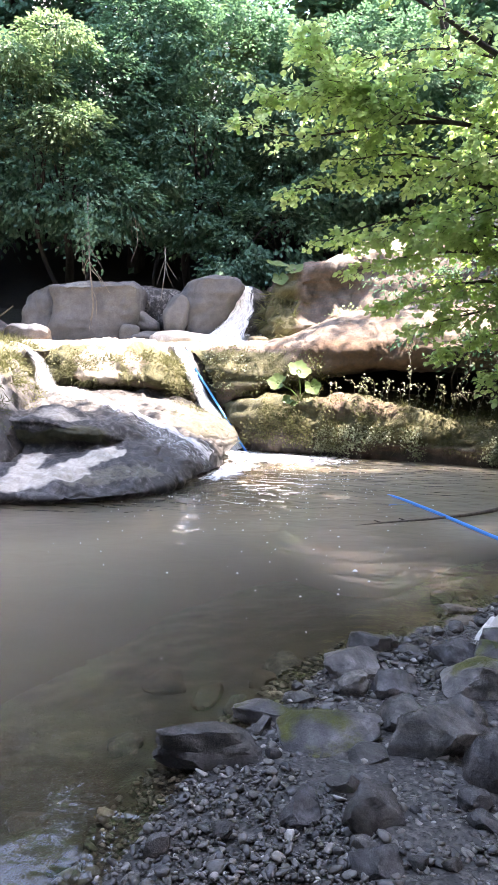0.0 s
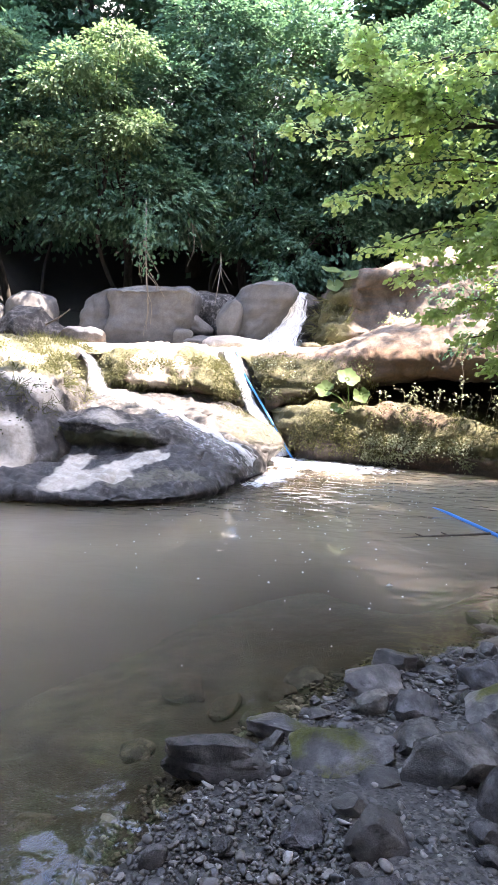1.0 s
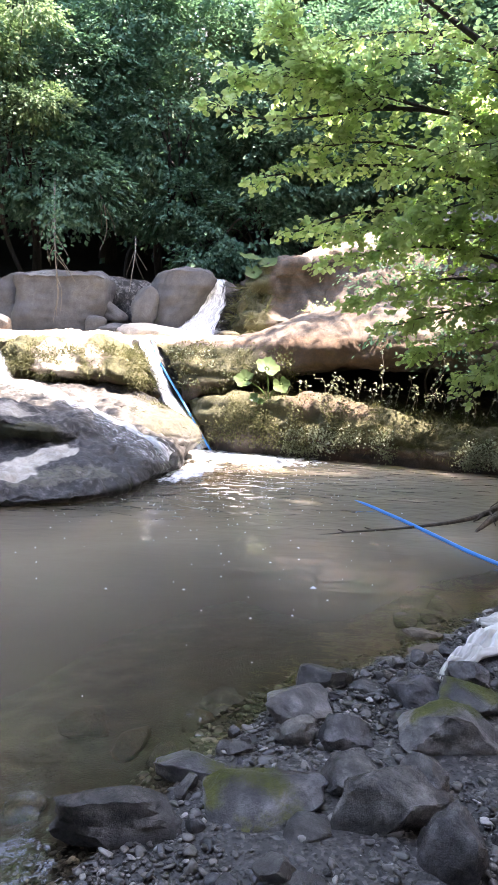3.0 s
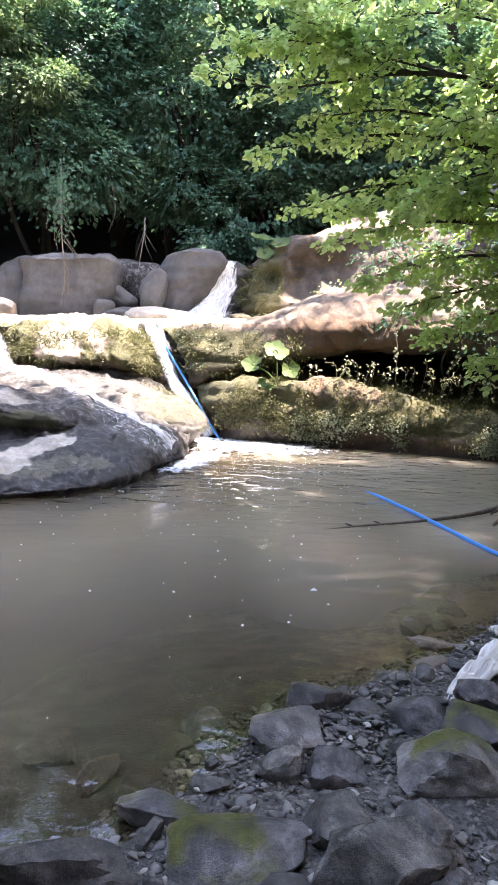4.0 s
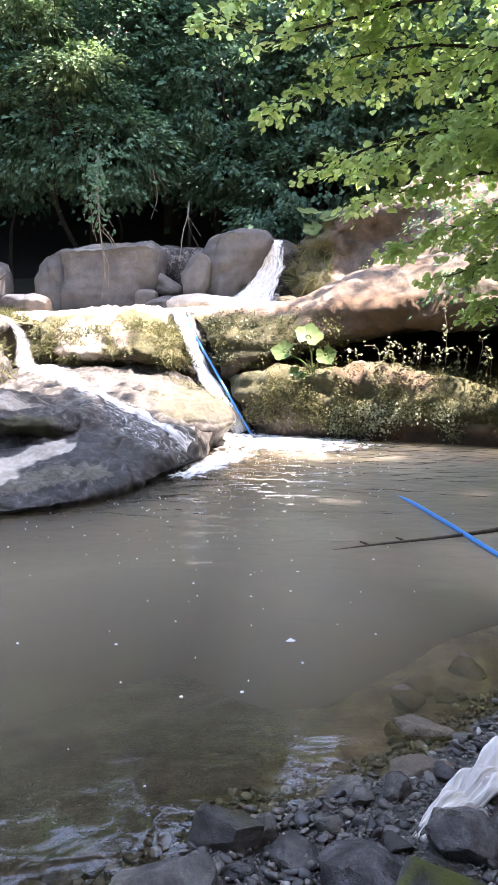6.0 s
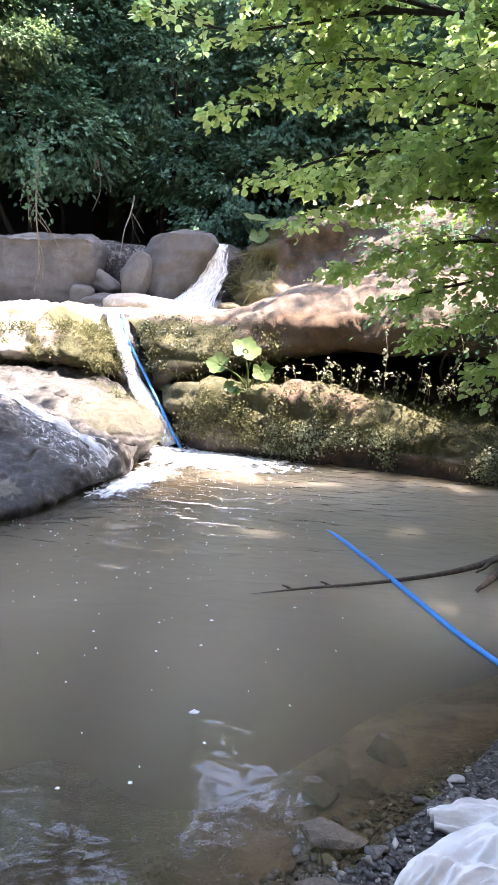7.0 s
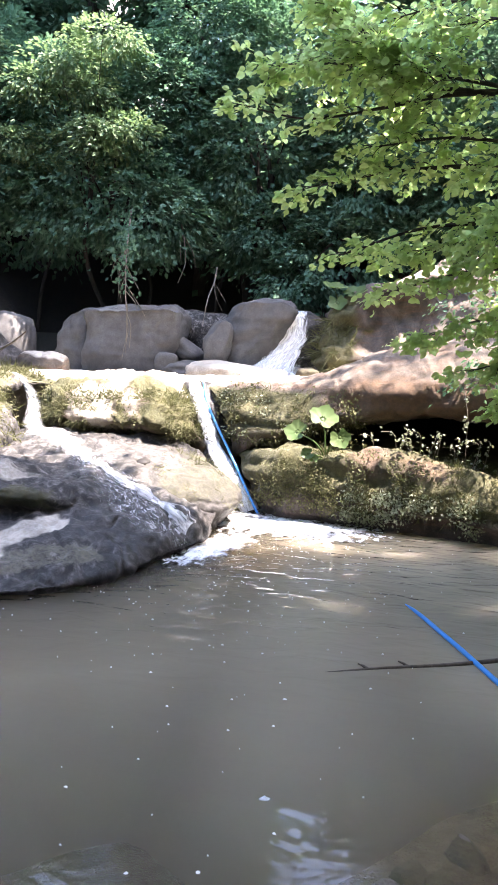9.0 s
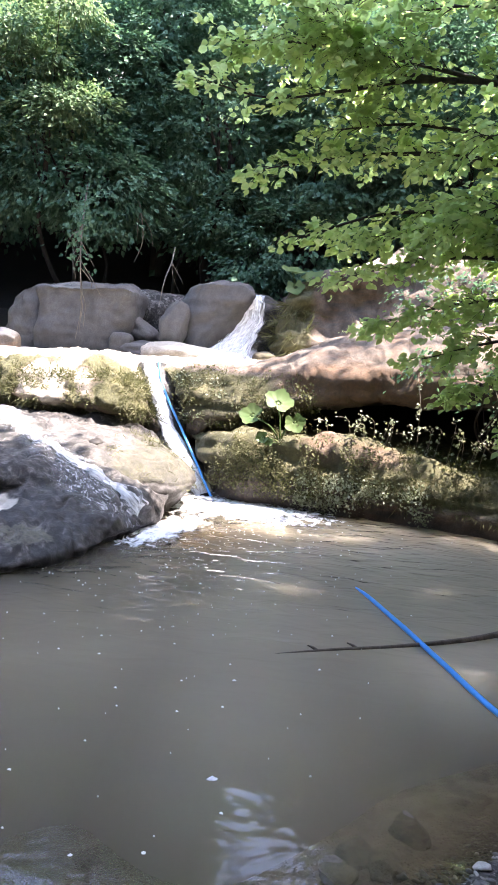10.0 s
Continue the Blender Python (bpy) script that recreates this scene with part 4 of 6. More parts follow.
shelf_block("boulder", [
    [(-4.9, 16.3, 1.2), (-4.85, 15.6, 1.2), (-4.6, 15.3, 1.2), (-4.3, 15.25, 1.2), (-4.0, 15.3, 1.2), (-3.9, 15.5, 1.2), (-3.9, 16.3, 1.2)],
    [(-4.85, 16.3, 1.8), (-4.8, 15.55, 1.8), (-4.58, 15.22, 1.8), (-4.3, 15.15, 1.8), (-4.02, 15.2, 1.8), (-3.9, 15.5, 1.8), (-3.9, 16.3, 1.8)],
    [(-4.75, 16.3, 2.2), (-4.72, 15.6, 2.22), (-4.52, 15.3, 2.26), (-4.28, 15.22, 2.34), (-4.05, 15.26, 2.36), (-3.9, 15.5, 2.36), (-3.9, 16.3, 2.3)],
    [(-4.6, 16.4, 2.3), (-4.55, 15.8, 2.34), (-4.42, 15.55, 2.40), (-4.25, 15.46, 2.46), (-4.05, 15.46, 2.48), (-3.95, 15.6, 2.46), (-3.9, 16.4, 2.4)],
    [(-4.6, 16.7, 1.2), (-4.5, 16.7, 1.2), (-4.4, 16.7, 1.2), (-4.25, 16.7, 1.2), (-4.1, 16.7, 1.2), (-4.0, 16.7, 1.2), (-3.9, 16.7, 1.2)],
], "smooth grey boulder leaning beside a larger one")
boulder(pose(-2.40, 14.92, 1.60, 0, 4, 6), (0.20, 0.2, 0.20), 6, ROCK_GREY, "small squarish grey rock at the foot of a boulder", "boulders on the shelf", power=4, rough=0.10)
boulder(pose(-2.66, 15.2, 1.56, 0, 12, 0), (0.16, 0.2, 0.22), 8, ROCK_GREY, "small grey rock at the foot of a boulder", "boulders on the shelf", power=3, rough=0.12)
boulder(pose(-2.22, 15.6, 1.85, 0, 32, 8), (0.36, 0.4, 0.20), 11, ROCK_GREY, "tilted grey rock wedged between boulders", "boulders on the shelf", power=2.8, rough=0.12)
boulder(pose(-1.95, 16.3, 2.0, 0, 0, 0), (0.8, 0.5, 0.62), 13, ROCK_DARK, "dark rock filling the gap behind the boulders", "boulders on the shelf", power=3, rough=0.15)
boulder(pose(-1.48, 15.02, 2.02, 0, 8, 0), (0.24, 0.26, 0.42), 17, ROCK_GREY, "upright grey rock beside the upper boulder", "boulders on the shelf", power=3.0, rough=0.14, planes=(((-0.6, -0.3, 0.8), 0.75), ((0.1, -1, 0.4), 0.8)))
shelf_block("boulder", [
    [(-1.75, 16.2, 1.3), (-1.72, 15.4, 1.3), (-1.5, 15.1, 1.3), (-1.15, 15.0, 1.3), (-0.9, 15.1, 1.3), (-0.72, 15.4, 1.3), (-0.7, 16.2, 1.3)],
    [(-1.72, 16.2, 1.8), (-1.7, 15.4, 1.8), (-1.48, 15.08, 1.8), (-1.1, 14.96, 1.8), (-0.74, 15.04, 1.8), (-0.52, 15.35, 1.8), (-0.5, 16.2, 1.8)],
    [(-1.66, 16.2, 2.26), (-1.62, 15.42, 2.26), (-1.4, 15.14, 2.28), (-0.98, 15.0, 2.3), (-0.48, 15.04, 2.3), (-0.22, 15.35, 2.3), (-0.2, 16.2, 2.3)],
    [(-1.4, 16.2, 2.5), (-1.38, 15.4, 2.54), (-1.24, 15.2, 2.58), (-0.9, 15.06, 2.68), (-0.40, 15.08, 2.68), (-0.12, 15.3, 2.60), (-0.12, 16.2, 2.5)],
    [(-1.25, 16.2, 2.66), (-1.22, 15.5, 2.68), (-1.12, 15.3, 2.72), (-0.84, 15.18, 2.79), (-0.44, 15.2, 2.78), (-0.2, 15.4, 2.69), (-0.18, 16.2, 2.64)],
    [(-1.1, 16.5, 2.62), (-1.05, 16.3, 2.7), (-1.0, 16.2, 2.74), (-0.84, 16.2, 2.78), (-0.5, 16.2, 2.76), (-0.3, 16.3, 2.68), (-0.25, 16.5, 2.6)],
    [(-1.2, 16.8, 1.3), (-1.1, 16.8, 1.3), (-1.0, 16.8, 1.3), (-0.84, 16.8, 1.3), (-0.6, 16.8, 1.3), (-0.5, 16.8, 1.3), (-0.4, 16.8, 1.3)],
], "large angular grey boulder beside the upper fall")
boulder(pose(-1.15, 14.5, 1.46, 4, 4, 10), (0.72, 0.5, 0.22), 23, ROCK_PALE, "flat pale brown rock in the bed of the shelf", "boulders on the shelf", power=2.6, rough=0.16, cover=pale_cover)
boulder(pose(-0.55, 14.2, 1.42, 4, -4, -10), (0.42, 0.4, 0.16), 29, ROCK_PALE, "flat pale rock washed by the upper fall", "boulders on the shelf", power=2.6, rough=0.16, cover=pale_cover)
boulder(pose(-2.0, 15.0, 1.50, 0, 0, 30), (0.45, 0.35, 0.16), 31, ROCK_GREY, "low grey rock at the water's edge", "boulders on the shelf", power=2.6, rough=0.16)
boulder(pose(0.18, 14.5, 1.50, 0, 0, 20), (0.20, 0.2, 0.13), 37, ROCK_WARM, "small mossy stone below the upper fall", "boulders on the shelf", power=2.6, rough=0.16, cover=lambda p, n: (0.5, 0, 0.3))
# a wet film of 0.6 stands in for the shade on this rock
boulder(pose(-4.75, 13.0, 1.64, 6, 14, 12), (0.66, 0.5, 0.44), 41, ROCK_DARK, "angular grey-brown rock lying on the shelf", "boulders on the shelf", power=2.4, rough=0.13, sub=5, facets=5, cover=lambda p, n: (0.15, 0.2 * step(0.8, 0.97, n[2]), 0.6))
boulder(pose(-3.85, 13.0, 1.47, 0, 6, -8), (0.40, 0.3, 0.26), 43, ROCK_WARM, "low pale brown rock lying on the shelf", "boulders on the shelf", power=2.8, rough=0.14, cover=pale_cover)
boulder(pose(-5.75, 15.4, 1.85, 0, 0, 0), (0.5, 0.5, 0.6), 47, ROCK_GREY, "dark grey boulder at the shaded edge of the shelf", "boulders on the shelf", power=3, rough=0.12)
boulder(pose(-6.9, 15.0, 1.7, 0, 0, 0), (0.7, 0.6, 0.6), 53, ROCK_GREY, "grey boulder at the foot of the slope", "boulders on the shelf", power=3, rough=0.12)

rock = part("rock_chute", skin("rock_chute", [
    [(-1.6, 12.4, 1.1), (-1.4, 11.6, 1.0), (-1.22, 11.3, 0.8), (-1.1, 11.1, 0.55), (-0.98, 10.95, 0.3), (-0.85, 10.75, 0.1), (-0.65, 10.5, -0.1), (-0.4, 10.3, -0.4)],
    [(-1.45, 12.4, 1.34), (-1.25, 11.6, 1.34), (-1.10, 11.27, 1.14), (-0.96, 11.06, 0.88), (-0.82, 10.88, 0.62), (-0.68, 10.70, 0.46), (-0.48, 10.50, 0.27), (-0.26, 10.36, -0.06)],
    [(-1.25, 12.4, 1.36), (-1.08, 11.62, 1.36), (-0.93, 11.29, 1.16), (-0.80, 11.08, 0.90), (-0.66, 10.90, 0.63), (-0.53, 10.74, 0.45), (-0.34, 10.54, 0.27), (-0.12, 10.40, -0.06)],
    [(-1.0, 12.4, 1.36), (-0.90, 11.66, 1.36), (-0.76, 11.35, 1.14), (-0.62, 11.14, 0.86), (-0.48, 10.96, 0.58), (-0.36, 10.80, 0.40), (-0.18, 10.60, 0.20), (0.02, 10.46, -0.1)],
    [(-0.7, 12.4, 1.2), (-0.6, 11.9, 1.2), (-0.5, 11.6, 0.95), (-0.38, 11.4, 0.65), (-0.25, 11.2, 0.4), (-0.12, 11.05, 0.2), (0.05, 10.85, 0.0), (0.2, 10.7, -0.25)],
], 90, 44, 0.02, 1.6, 0.0, lambda p, n: (0.1, 0.0, 1.0), 0.02, 0.01), ROCK_DARK)
tagged(rock, "steep wet rock bed under the narrow chute", "rock")
CHUTE = rock

# ---- running water ----
from mathutils.bvhtree import BVHTree


def tree_of(*obs):
    vs, fs = [], []
    for ob in obs:
        k = len(vs)
        vs += [ob.matrix_basis @ v.co for v in ob.data.vertices]
        fs += [[k + i for i in p.vertices] for p in ob.data.polygons]
    return BVHTree.FromPolygons(vs, fs)


FALLS_ROCK = tree_of(DOME, BLOCK, LEDGE, MASS, LOW, SLAB, SHELF)
CHUTE_ROCK = tree_of(CHUTE)


def stream(name, line, widths, material, label, lift=0.025, n=60, across=9, cling=True, tree=None, level=None):
    """A sheet of running water down a line, clinging to the rock under it."""
    c = smooth_line(line, n)
    w = np.interp(np.linspace(0, 1, n), np.linspace(0, 1, len(widths)), widths)
    t = np.gradient(c, axis=0)
    side = np.cross(t, (0, 0, 1.0))
    side /= np.maximum(np.linalg.norm(side, axis=1, keepdims=True), 1e-6)
    if level:
        side = np.tile(np.array(level), (n, 1))
    verts, cov, uvs = [], [], []
    length = np.concatenate([[0], np.cumsum(np.linalg.norm(np.diff(c, axis=0), axis=1))])
    for i in range(n):
        for j in range(across):
            s = 2 * j / (across - 1) - 1
            wob = 0.35 * noise.noise(Vector((s * 2 + i * 0.03, length[i] * 3, 3.3)))
            p = Vector(c[i] + side[i] * (s * 0.5 * w[i] * (1 + wob)))
            if cling:
                hit, nrm, _, dist = (tree or FALLS_ROCK).find_nearest(p)
                if hit is not None and dist < 0.6:
                    if nrm.z < -0.2:
                        nrm = -nrm
                    p = hit + nrm * (lift * (1.15 - s * s))
            p += Vector((0, 0.02 * noise.noise(Vector((s * 5, length[i] * 6, 9))), 0.012 * noise.noise(Vector((s * 6, length[i] * 8, 1)))))
            verts.append(p)
            cov.append(1 - abs(s) ** 2.5)
            uvs.append((s * 0.5 * w[i] + 0.5, length[i]))
    me = mesh_of(name, verts, grid_faces(n, across))
    layer = me.uv_layers.new(name="flow")
    for loop in me.loops:
        layer.data[loop.index].uv = uvs[loop.vertex_index]
    a = me.color_attributes.new("cover", "FLOAT_COLOR", "POINT")
    a.data.foreach_set("color", np.array([(v, v, v, 1) for v in cov], np.float32).ravel())
    return tagged(part(name, me, material), label, "water", kind="structure")


stream("cascade", [(-1.25, 12.3, 1.42), (-1.10, 11.58, 1.40), (-0.95, 11.26, 1.2), (-0.82, 11.05, 0.95), (-0.68, 10.88, 0.68), (-0.55, 10.72, 0.50), (-0.36, 10.52, 0.32), (-0.14, 10.38, 0.0)], (0.5, 0.2, 0.2, 0.26, 0.30, 0.32, 0.32, 0.40), FALL, "narrow white chute of water running down the rock step", 0.06, 120, 9, True, CHUTE_ROCK)
stream("cascade", [(-3.8, 11.85, 1.42), (-3.45, 11.45, 1.36), (-3.14, 11.12, 1.2), (-2.97, 10.85, 1.0), (-2.84, 10.6, 0.84), (-2.68, 10.38, 0.76)], (0.34, 0.34, 0.36, 0.42, 0.6, 0.9), THREAD, "white cascade spilling between mossy rocks", 0.05, 70, 11, False, None, (0.8, -0.6, 0.0))
stream("cascade", [(-2.75, 10.45, 0.72), (-2.25, 9.95, 0.69), (-1.75, 9.45, 0.66), (-1.35, 9.0, 0.56), (-0.98, 8.7, 0.42), (-0.66, 8.45, 0.15), (-0.5, 8.3, 0.0)], (0.3, 0.35, 0.5, 0.8, 1.0, 1.0, 0.9), FILM, "thin threads of white water sliding over the dome", 0.018, 110, 21)
stream("cascade", [(-2.7, 10.45, 0.72), (-2.2, 10.05, 0.69), (-1.85, 9.45, 0.68), (-1.42, 9.05, 0.60), (-1.0, 8.85, 0.48), (-0.68, 8.78, 0.25), (-0.46, 8.72, 0.0)], (0.6, 0.45, 0.26, 0.18, 0.17, 0.24, 0.34), THREAD, "narrow white stream crossing the top of the dome", 0.03, 110, 7)
FALLING = (1.0, 0.0, 0.0)
stream("cascade", [(-0.16, 16.3, 2.70), (-0.15, 15.6, 2.66), (-0.15, 15.40, 2.58), (-0.14, 15.32, 2.4), (-0.15, 15.28, 2.18), (-0.26, 15.2, 1.97), (-0.37, 15.1, 1.76), (-0.45, 14.95, 1.57), (-0.5, 14.6, 1.46)], (0.42, 0.46, 0.46, 0.46, 0.56, 0.82, 1.05, 1.2, 1.4), FALL, "white upper fall dropping and fanning out between boulders", 0.03, 110, 19, False, None, FALLING)
stream("cascade", [(-0.12, 15.36, 2.5), (-0.12, 15.24, 2.2), (-0.3, 15.12, 1.92), (-0.45, 15.0, 1.72), (-0.55, 14.8, 1.54)], (0.16, 0.3, 0.5, 0.6, 0.8), THREAD, "broken white spray at the foot of the upper fall", 0.03, 80, 15, False, None, FALLING)
boulder(pose(-0.1, 16.0, 2.02, 0, 0, 0), (0.6, 0.58, 0.66), 59, ROCK_DARK, "wet dark rock behind the upper fall", "boulders on the shelf", power=2.6, rough=0.08, cover=lambda p, n: (0, 0, 0.9))
stream("cascade", [(-1.0, 14.0, 1.46), (-1.15, 13.3, 1.45), (-1.2, 12.6, 1.44), (-1.2, 12.1, 1.44)], (1.4, 1.5, 1.1, 0.7), FILM, "shallow bright film of water crossing the shelf", 0.02, 40, 15)


def foam_patch(name, cx, cy, rx, ry, turn, label, z=0.012):
    n, k = 26, 40
    verts, cov, uvs = [], [], []
    for i in range(n):
        for j in range(k):
            r, a = i / (n - 1), 2 * math.pi * j / k
            edge = 1 + 0.25 * noise.noise(Vector((math.cos(a) * 1.5, math.sin(a) * 1.5, cx)))
            u, v = rx * r * edge * math.cos(a), ry * r * edge * math.sin(a)
            p = (cx + u * math.cos(turn) - v * math.sin(turn), cy + u * math.sin(turn) + v * math.cos(turn), z + 0.03 * max(0, 0.5 - r) * (1 + noise.noise(Vector((u * 9, v * 9, 0)))))
            verts.append(p)
            cov.append(max(0, 1.15 - 1.25 * r))
            uvs.append((p[0] * 0.8, p[1] * 0.45))
    faces = [(i * k + j, i * k + (j + 1) % k, (i + 1) * k + (j + 1) % k, (i + 1) * k + j) for i in range(n - 1) for j in range(k)]
    me = mesh_of(name, verts, faces)
    layer = me.uv_layers.new(name="flow")
    for loop in me.loops:
        layer.data[loop.index].uv = uvs[loop.vertex_index]
    a = me.color_attributes.new("cover", "FLOAT_COLOR", "POINT")
    a.data.foreach_set("color", np.array([(v, v, v, 1) for v in cov], np.float32).ravel())
    return tagged(part(name, me, FOAM), label, "foam", kind="stuff")


foam_patch("foam", 0.42, 9.78, 1.5, 0.72, -0.24, "white foam spreading from the foot of the chute")
foam_patch("foam", 0.69, 5.29, 0.035, 0.02, 0.1, "small floating clot of white foam", 0.006)
foam_patch("foam", -0.22, 8.75, 0.36, 0.95, -0.35, "white foam where thin water enters the pool", 0.014)

# ---- the blue hose, the drowned branch and the white sheet ----
v, f, _ = tube([(-0.96, 11.5, 1.42), (-0.86, 11.28, 1.18), (-0.70, 11.05, 0.95), (-0.50, 10.83, 0.68), (-0.28, 10.58, 0.37), (0.0, 10.27, -0.02), (0.3, 9.8, -0.25), (0.85, 8.8, -0.35), (1.2, 8.1, -0.12), (1.42, 7.72, -0.012), (1.62, 7.15, 0.012), (1.80, 6.6, 0.015), (1.98, 6.05, 0.016), (2.2, 5.5, 0.04), (2.5, 4.7, 0.14), (3.0, 3.7, 0.22), (3.8, 2.6, 0.3)], [0.0155], 10, 150)
hose = part("garden_hose", big_mesh("garden_hose", v, f), HOSE)
tagged(hose, "bright blue plastic hose lying down the chute and across the pool", "hose")

branch = empty("branch", pose(0, 0, 0), "dark drowned branch lying at the surface of the pool", "branch")
v, f, _ = tube([(0.88, 6.48, -0.005), (1.2, 6.60, 0.004), (1.6, 6.74, 0.006), (2.1, 6.95, 0.02), (2.45, 7.15, 0.05), (2.75, 7.3, 0.14), (3.1, 7.4, 0.3)], [0.006, 0.009, 0.012, 0.016, 0.022, 0.03, 0.04], 8, 50)
part("stem", big_mesh("stem", v, f), DRIFT, branch)
for a, b, c in (((1.12, 6.57, 0.0), (1.09, 6.585, 0.012), (1.06, 6.59, 0.02)), ((1.35, 6.66, 0.0), (1.32, 6.675, 0.012), (1.29, 6.68, 0.02)), ((2.5, 7.18, 0.06), (2.45, 7.0, 0.1), (2.42, 6.8, 0.04)), ((2.75, 7.3, 0.12), (2.6, 7.12, 0.2), (2.46, 7.05, 0.14))):
    v, f, _ = tube([a, b, c], [0.012, 0.008, 0.004], 6, 8)
    part("twig", big_mesh("twig", v, f), DRIFT, branch)


drift = empty("driftwood_root", pose(0, 0, 0), "gnarled brown driftwood root lying at the pool edge", "driftwood")
for k, (line, rad) in enumerate((([(2.22, 6.72, 0.0), (2.38, 6.86, 0.06), (2.55, 7.05, 0.08), (2.75, 7.2, 0.12), (3.05, 7.45, 0.18)], [0.012, 0.03, 0.042, 0.05, 0.06]),
                                 ([(2.30, 6.98, 0.02), (2.46, 7.08, 0.10), (2.66, 7.18, 0.13)], [0.01, 0.02, 0.026]),
                                 ([(2.52, 6.70, 0.0), (2.58, 6.90, 0.05), (2.68, 7.12, 0.10)], [0.008, 0.016, 0.024]),
                                 ([(2.62, 7.36, 0.05), (2.74, 7.30, 0.14), (2.90, 7.34, 0.16)], [0.01, 0.018, 0.026]))):
    v, f, _ = tube(line, rad, 9, 26)
    v = v + 0.012 * np.array([noise.noise_vector(Vector(p) * 14)[:] for p in v])
    part("trunk" if k == 0 else "root", big_mesh("root", v, f), DRIFT, drift)


def sheet_mesh(name, path, widths, seed, thick=0.012):
    """Crumpled woven cloth lying along a line over the stones."""
    n, k = 130, 40
    c = smooth_line(path, n)
    w = np.interp(np.linspace(0, 1, n), np.linspace(0, 1, len(widths)), widths)
    t = np.gradient(c, axis=0)
    t[:, 2] = 0
    side = np.cross(t, (0, 0, 1.0))
    side /= np.linalg.norm(side, axis=1, keepdims=True)
    g = np.zeros((n, k, 3))
    for i in range(n):
        for j in range(k):
            s = 2 * j / (k - 1) - 1
            p = c[i] + side[i] * s * 0.5 * w[i] * (1 + 0.25 * noise.noise(Vector((i * 0.08, s, seed))))
            fold = abs(noise.noise(Vector((p[0] * 4.0 + seed, p[1] * 7.0, 0.3)))) * 0.08 + (0.5 - abs(noise.noise(Vector((p[0] * 6 + 4 * s, p[1] * 8 - 3 * s, seed))))) * 0.055 + (0.4 - abs(noise.noise(Vector((p[0] * 19 + 5 * s, p[1] * 15, seed))))) * 0.012
            p[2] += fold * (1 - 0.5 * s ** 4)
            g[i, j] = p
    top = g.reshape(-1, 3)
    low = (g - np.array([0, 0, thick])).reshape(-1, 3)
    f = grid_faces(n, k)
    ring = [i * k for i in range(n)] + [(n - 1) * k + j for j in range(1, k)] + [i * k + k - 1 for i in range(n - 2, -1, -1)] + [j for j in range(k - 2, 0, -1)]
    rim = [(a, b, b + n * k, a + n * k) for a, b in zip(ring, ring[1:] + ring[:1])]
    return big_mesh(name, np.vstack([top, low]), np.vstack([f, f[:, ::-1] + n * k, np.array(rim)]))


for path, w, seed in ((((1.50, 4.74, 0.03), (1.68, 4.74, 0.05), (1.95, 4.68, 0.10)), (0.10, 0.16, 0.24), 1.3),
                      (((1.10, 4.12, 0.02), (1.26, 4.30, 0.04), (1.42, 4.42, 0.05), (1.56, 4.52, 0.06), (1.85, 4.56, 0.09)), (0.05, 0.11, 0.17, 0.27, 0.32), 4.7),
                      (((1.72, 4.4, 0.06), (1.52, 4.05, 0.06), (1.42, 3.7, 0.06), (1.38, 3.3, 0.06), (1.4, 2.9, 0.07)), (0.28, 0.14, 0.12, 0.11, 0.1), 8.1)):
    tagged(part("cloth_sheet", sheet_mesh("cloth_sheet", path, w, seed), SHEET), "crumpled white woven sheet lying over the bank stones", "sheet", "white sheets on the bank")

# ---- stones of the bank ----
def moss_top(amount):
    return lambda p, n: (amount * step(0.45, 0.95, n[2]) * (0.62 + 0.9 * noise.noise(Vector(p) * 8)), 0.0, 0.0)


# slightly wet stones; the darker lower halves paint shade on their undersides
SHADED_FOOT = lambda p, n: (0.0, 0.0, 0.2 + 0.75 * (1 - step(-0.03, 0.03, p[2] + 0.02 * noise.noise(Vector(p) * 11))))


MOSSY = []


def stone(x, y, w, d, h, seed, label, turn=0.0, lean=0.0, moss=0.0, facets=3, power=2.7, sink=0.3, material=None, z=None, group="stones of the bank", tip=0.0, sub=4):
    base = float(ground_height(np.array(x), np.array(y))) if z is None else z
    me = boulder_mesh("stone", (w * 0.51, d * 0.52, h * 0.47), seed, power, 0.15, sub, 0.0, facets + 6, moss_top(moss) if moss else SHADED_FOOT)
    me.set_sharp_from_angle(angle=radians(24))
    ob = tagged(part("stone", me, material or STONE, None, "", pose(x, y, base + h * (0.5 - sink), tip, lean, turn)), label, "stone", group)
    if moss > 0.4:
        MOSSY.append((ob, moss))
    return ob


stone(-0.15, 3.22, 0.40, 0.22, 0.15, 101, "flat dark slate-grey stone at the water's edge", 2, 2, power=3.6, sink=0.12, facets=2)
stone(0.24, 3.28, 0.42, 0.26, 0.13, 102, "broad dark stone with a green moss cap", 8, -8, 0.9, 2, sink=0.25)
stone(0.06, 3.46, 0.32, 0.14, 0.10, 103, "long low mossy stone lying in shallow water", -3, 0, 0.55, 2, sink=0.3)
stone(0.19, 3.60, 0.16, 0.10, 0.06, 104, "thin blue-grey wedge of stone in shallow water", 10, 6, 0, 3, sink=0.35)
stone(0.19, 3.74, 0.065, 0.06, 0.07, 105, "small black stone breaking the water", 30, 0, 0, 3, sink=0.4)
stone(0.46, 3.88, 0.32, 0.24, 0.20, 106, "grey stone with a mossy edge at the water", 15, 5, 0.45, 3, sink=0.35)
stone(0.58, 4.10, 0.23, 0.16, 0.13, 107, "dark mossy stone at the water's edge", -10, 0, 0.6, 2, sink=0.35)
stone(0.68, 4.12, 0.09, 0.09, 0.11, 108, "small rounded grey stone by the water", 0, 0, 0, 1, sink=0.3)
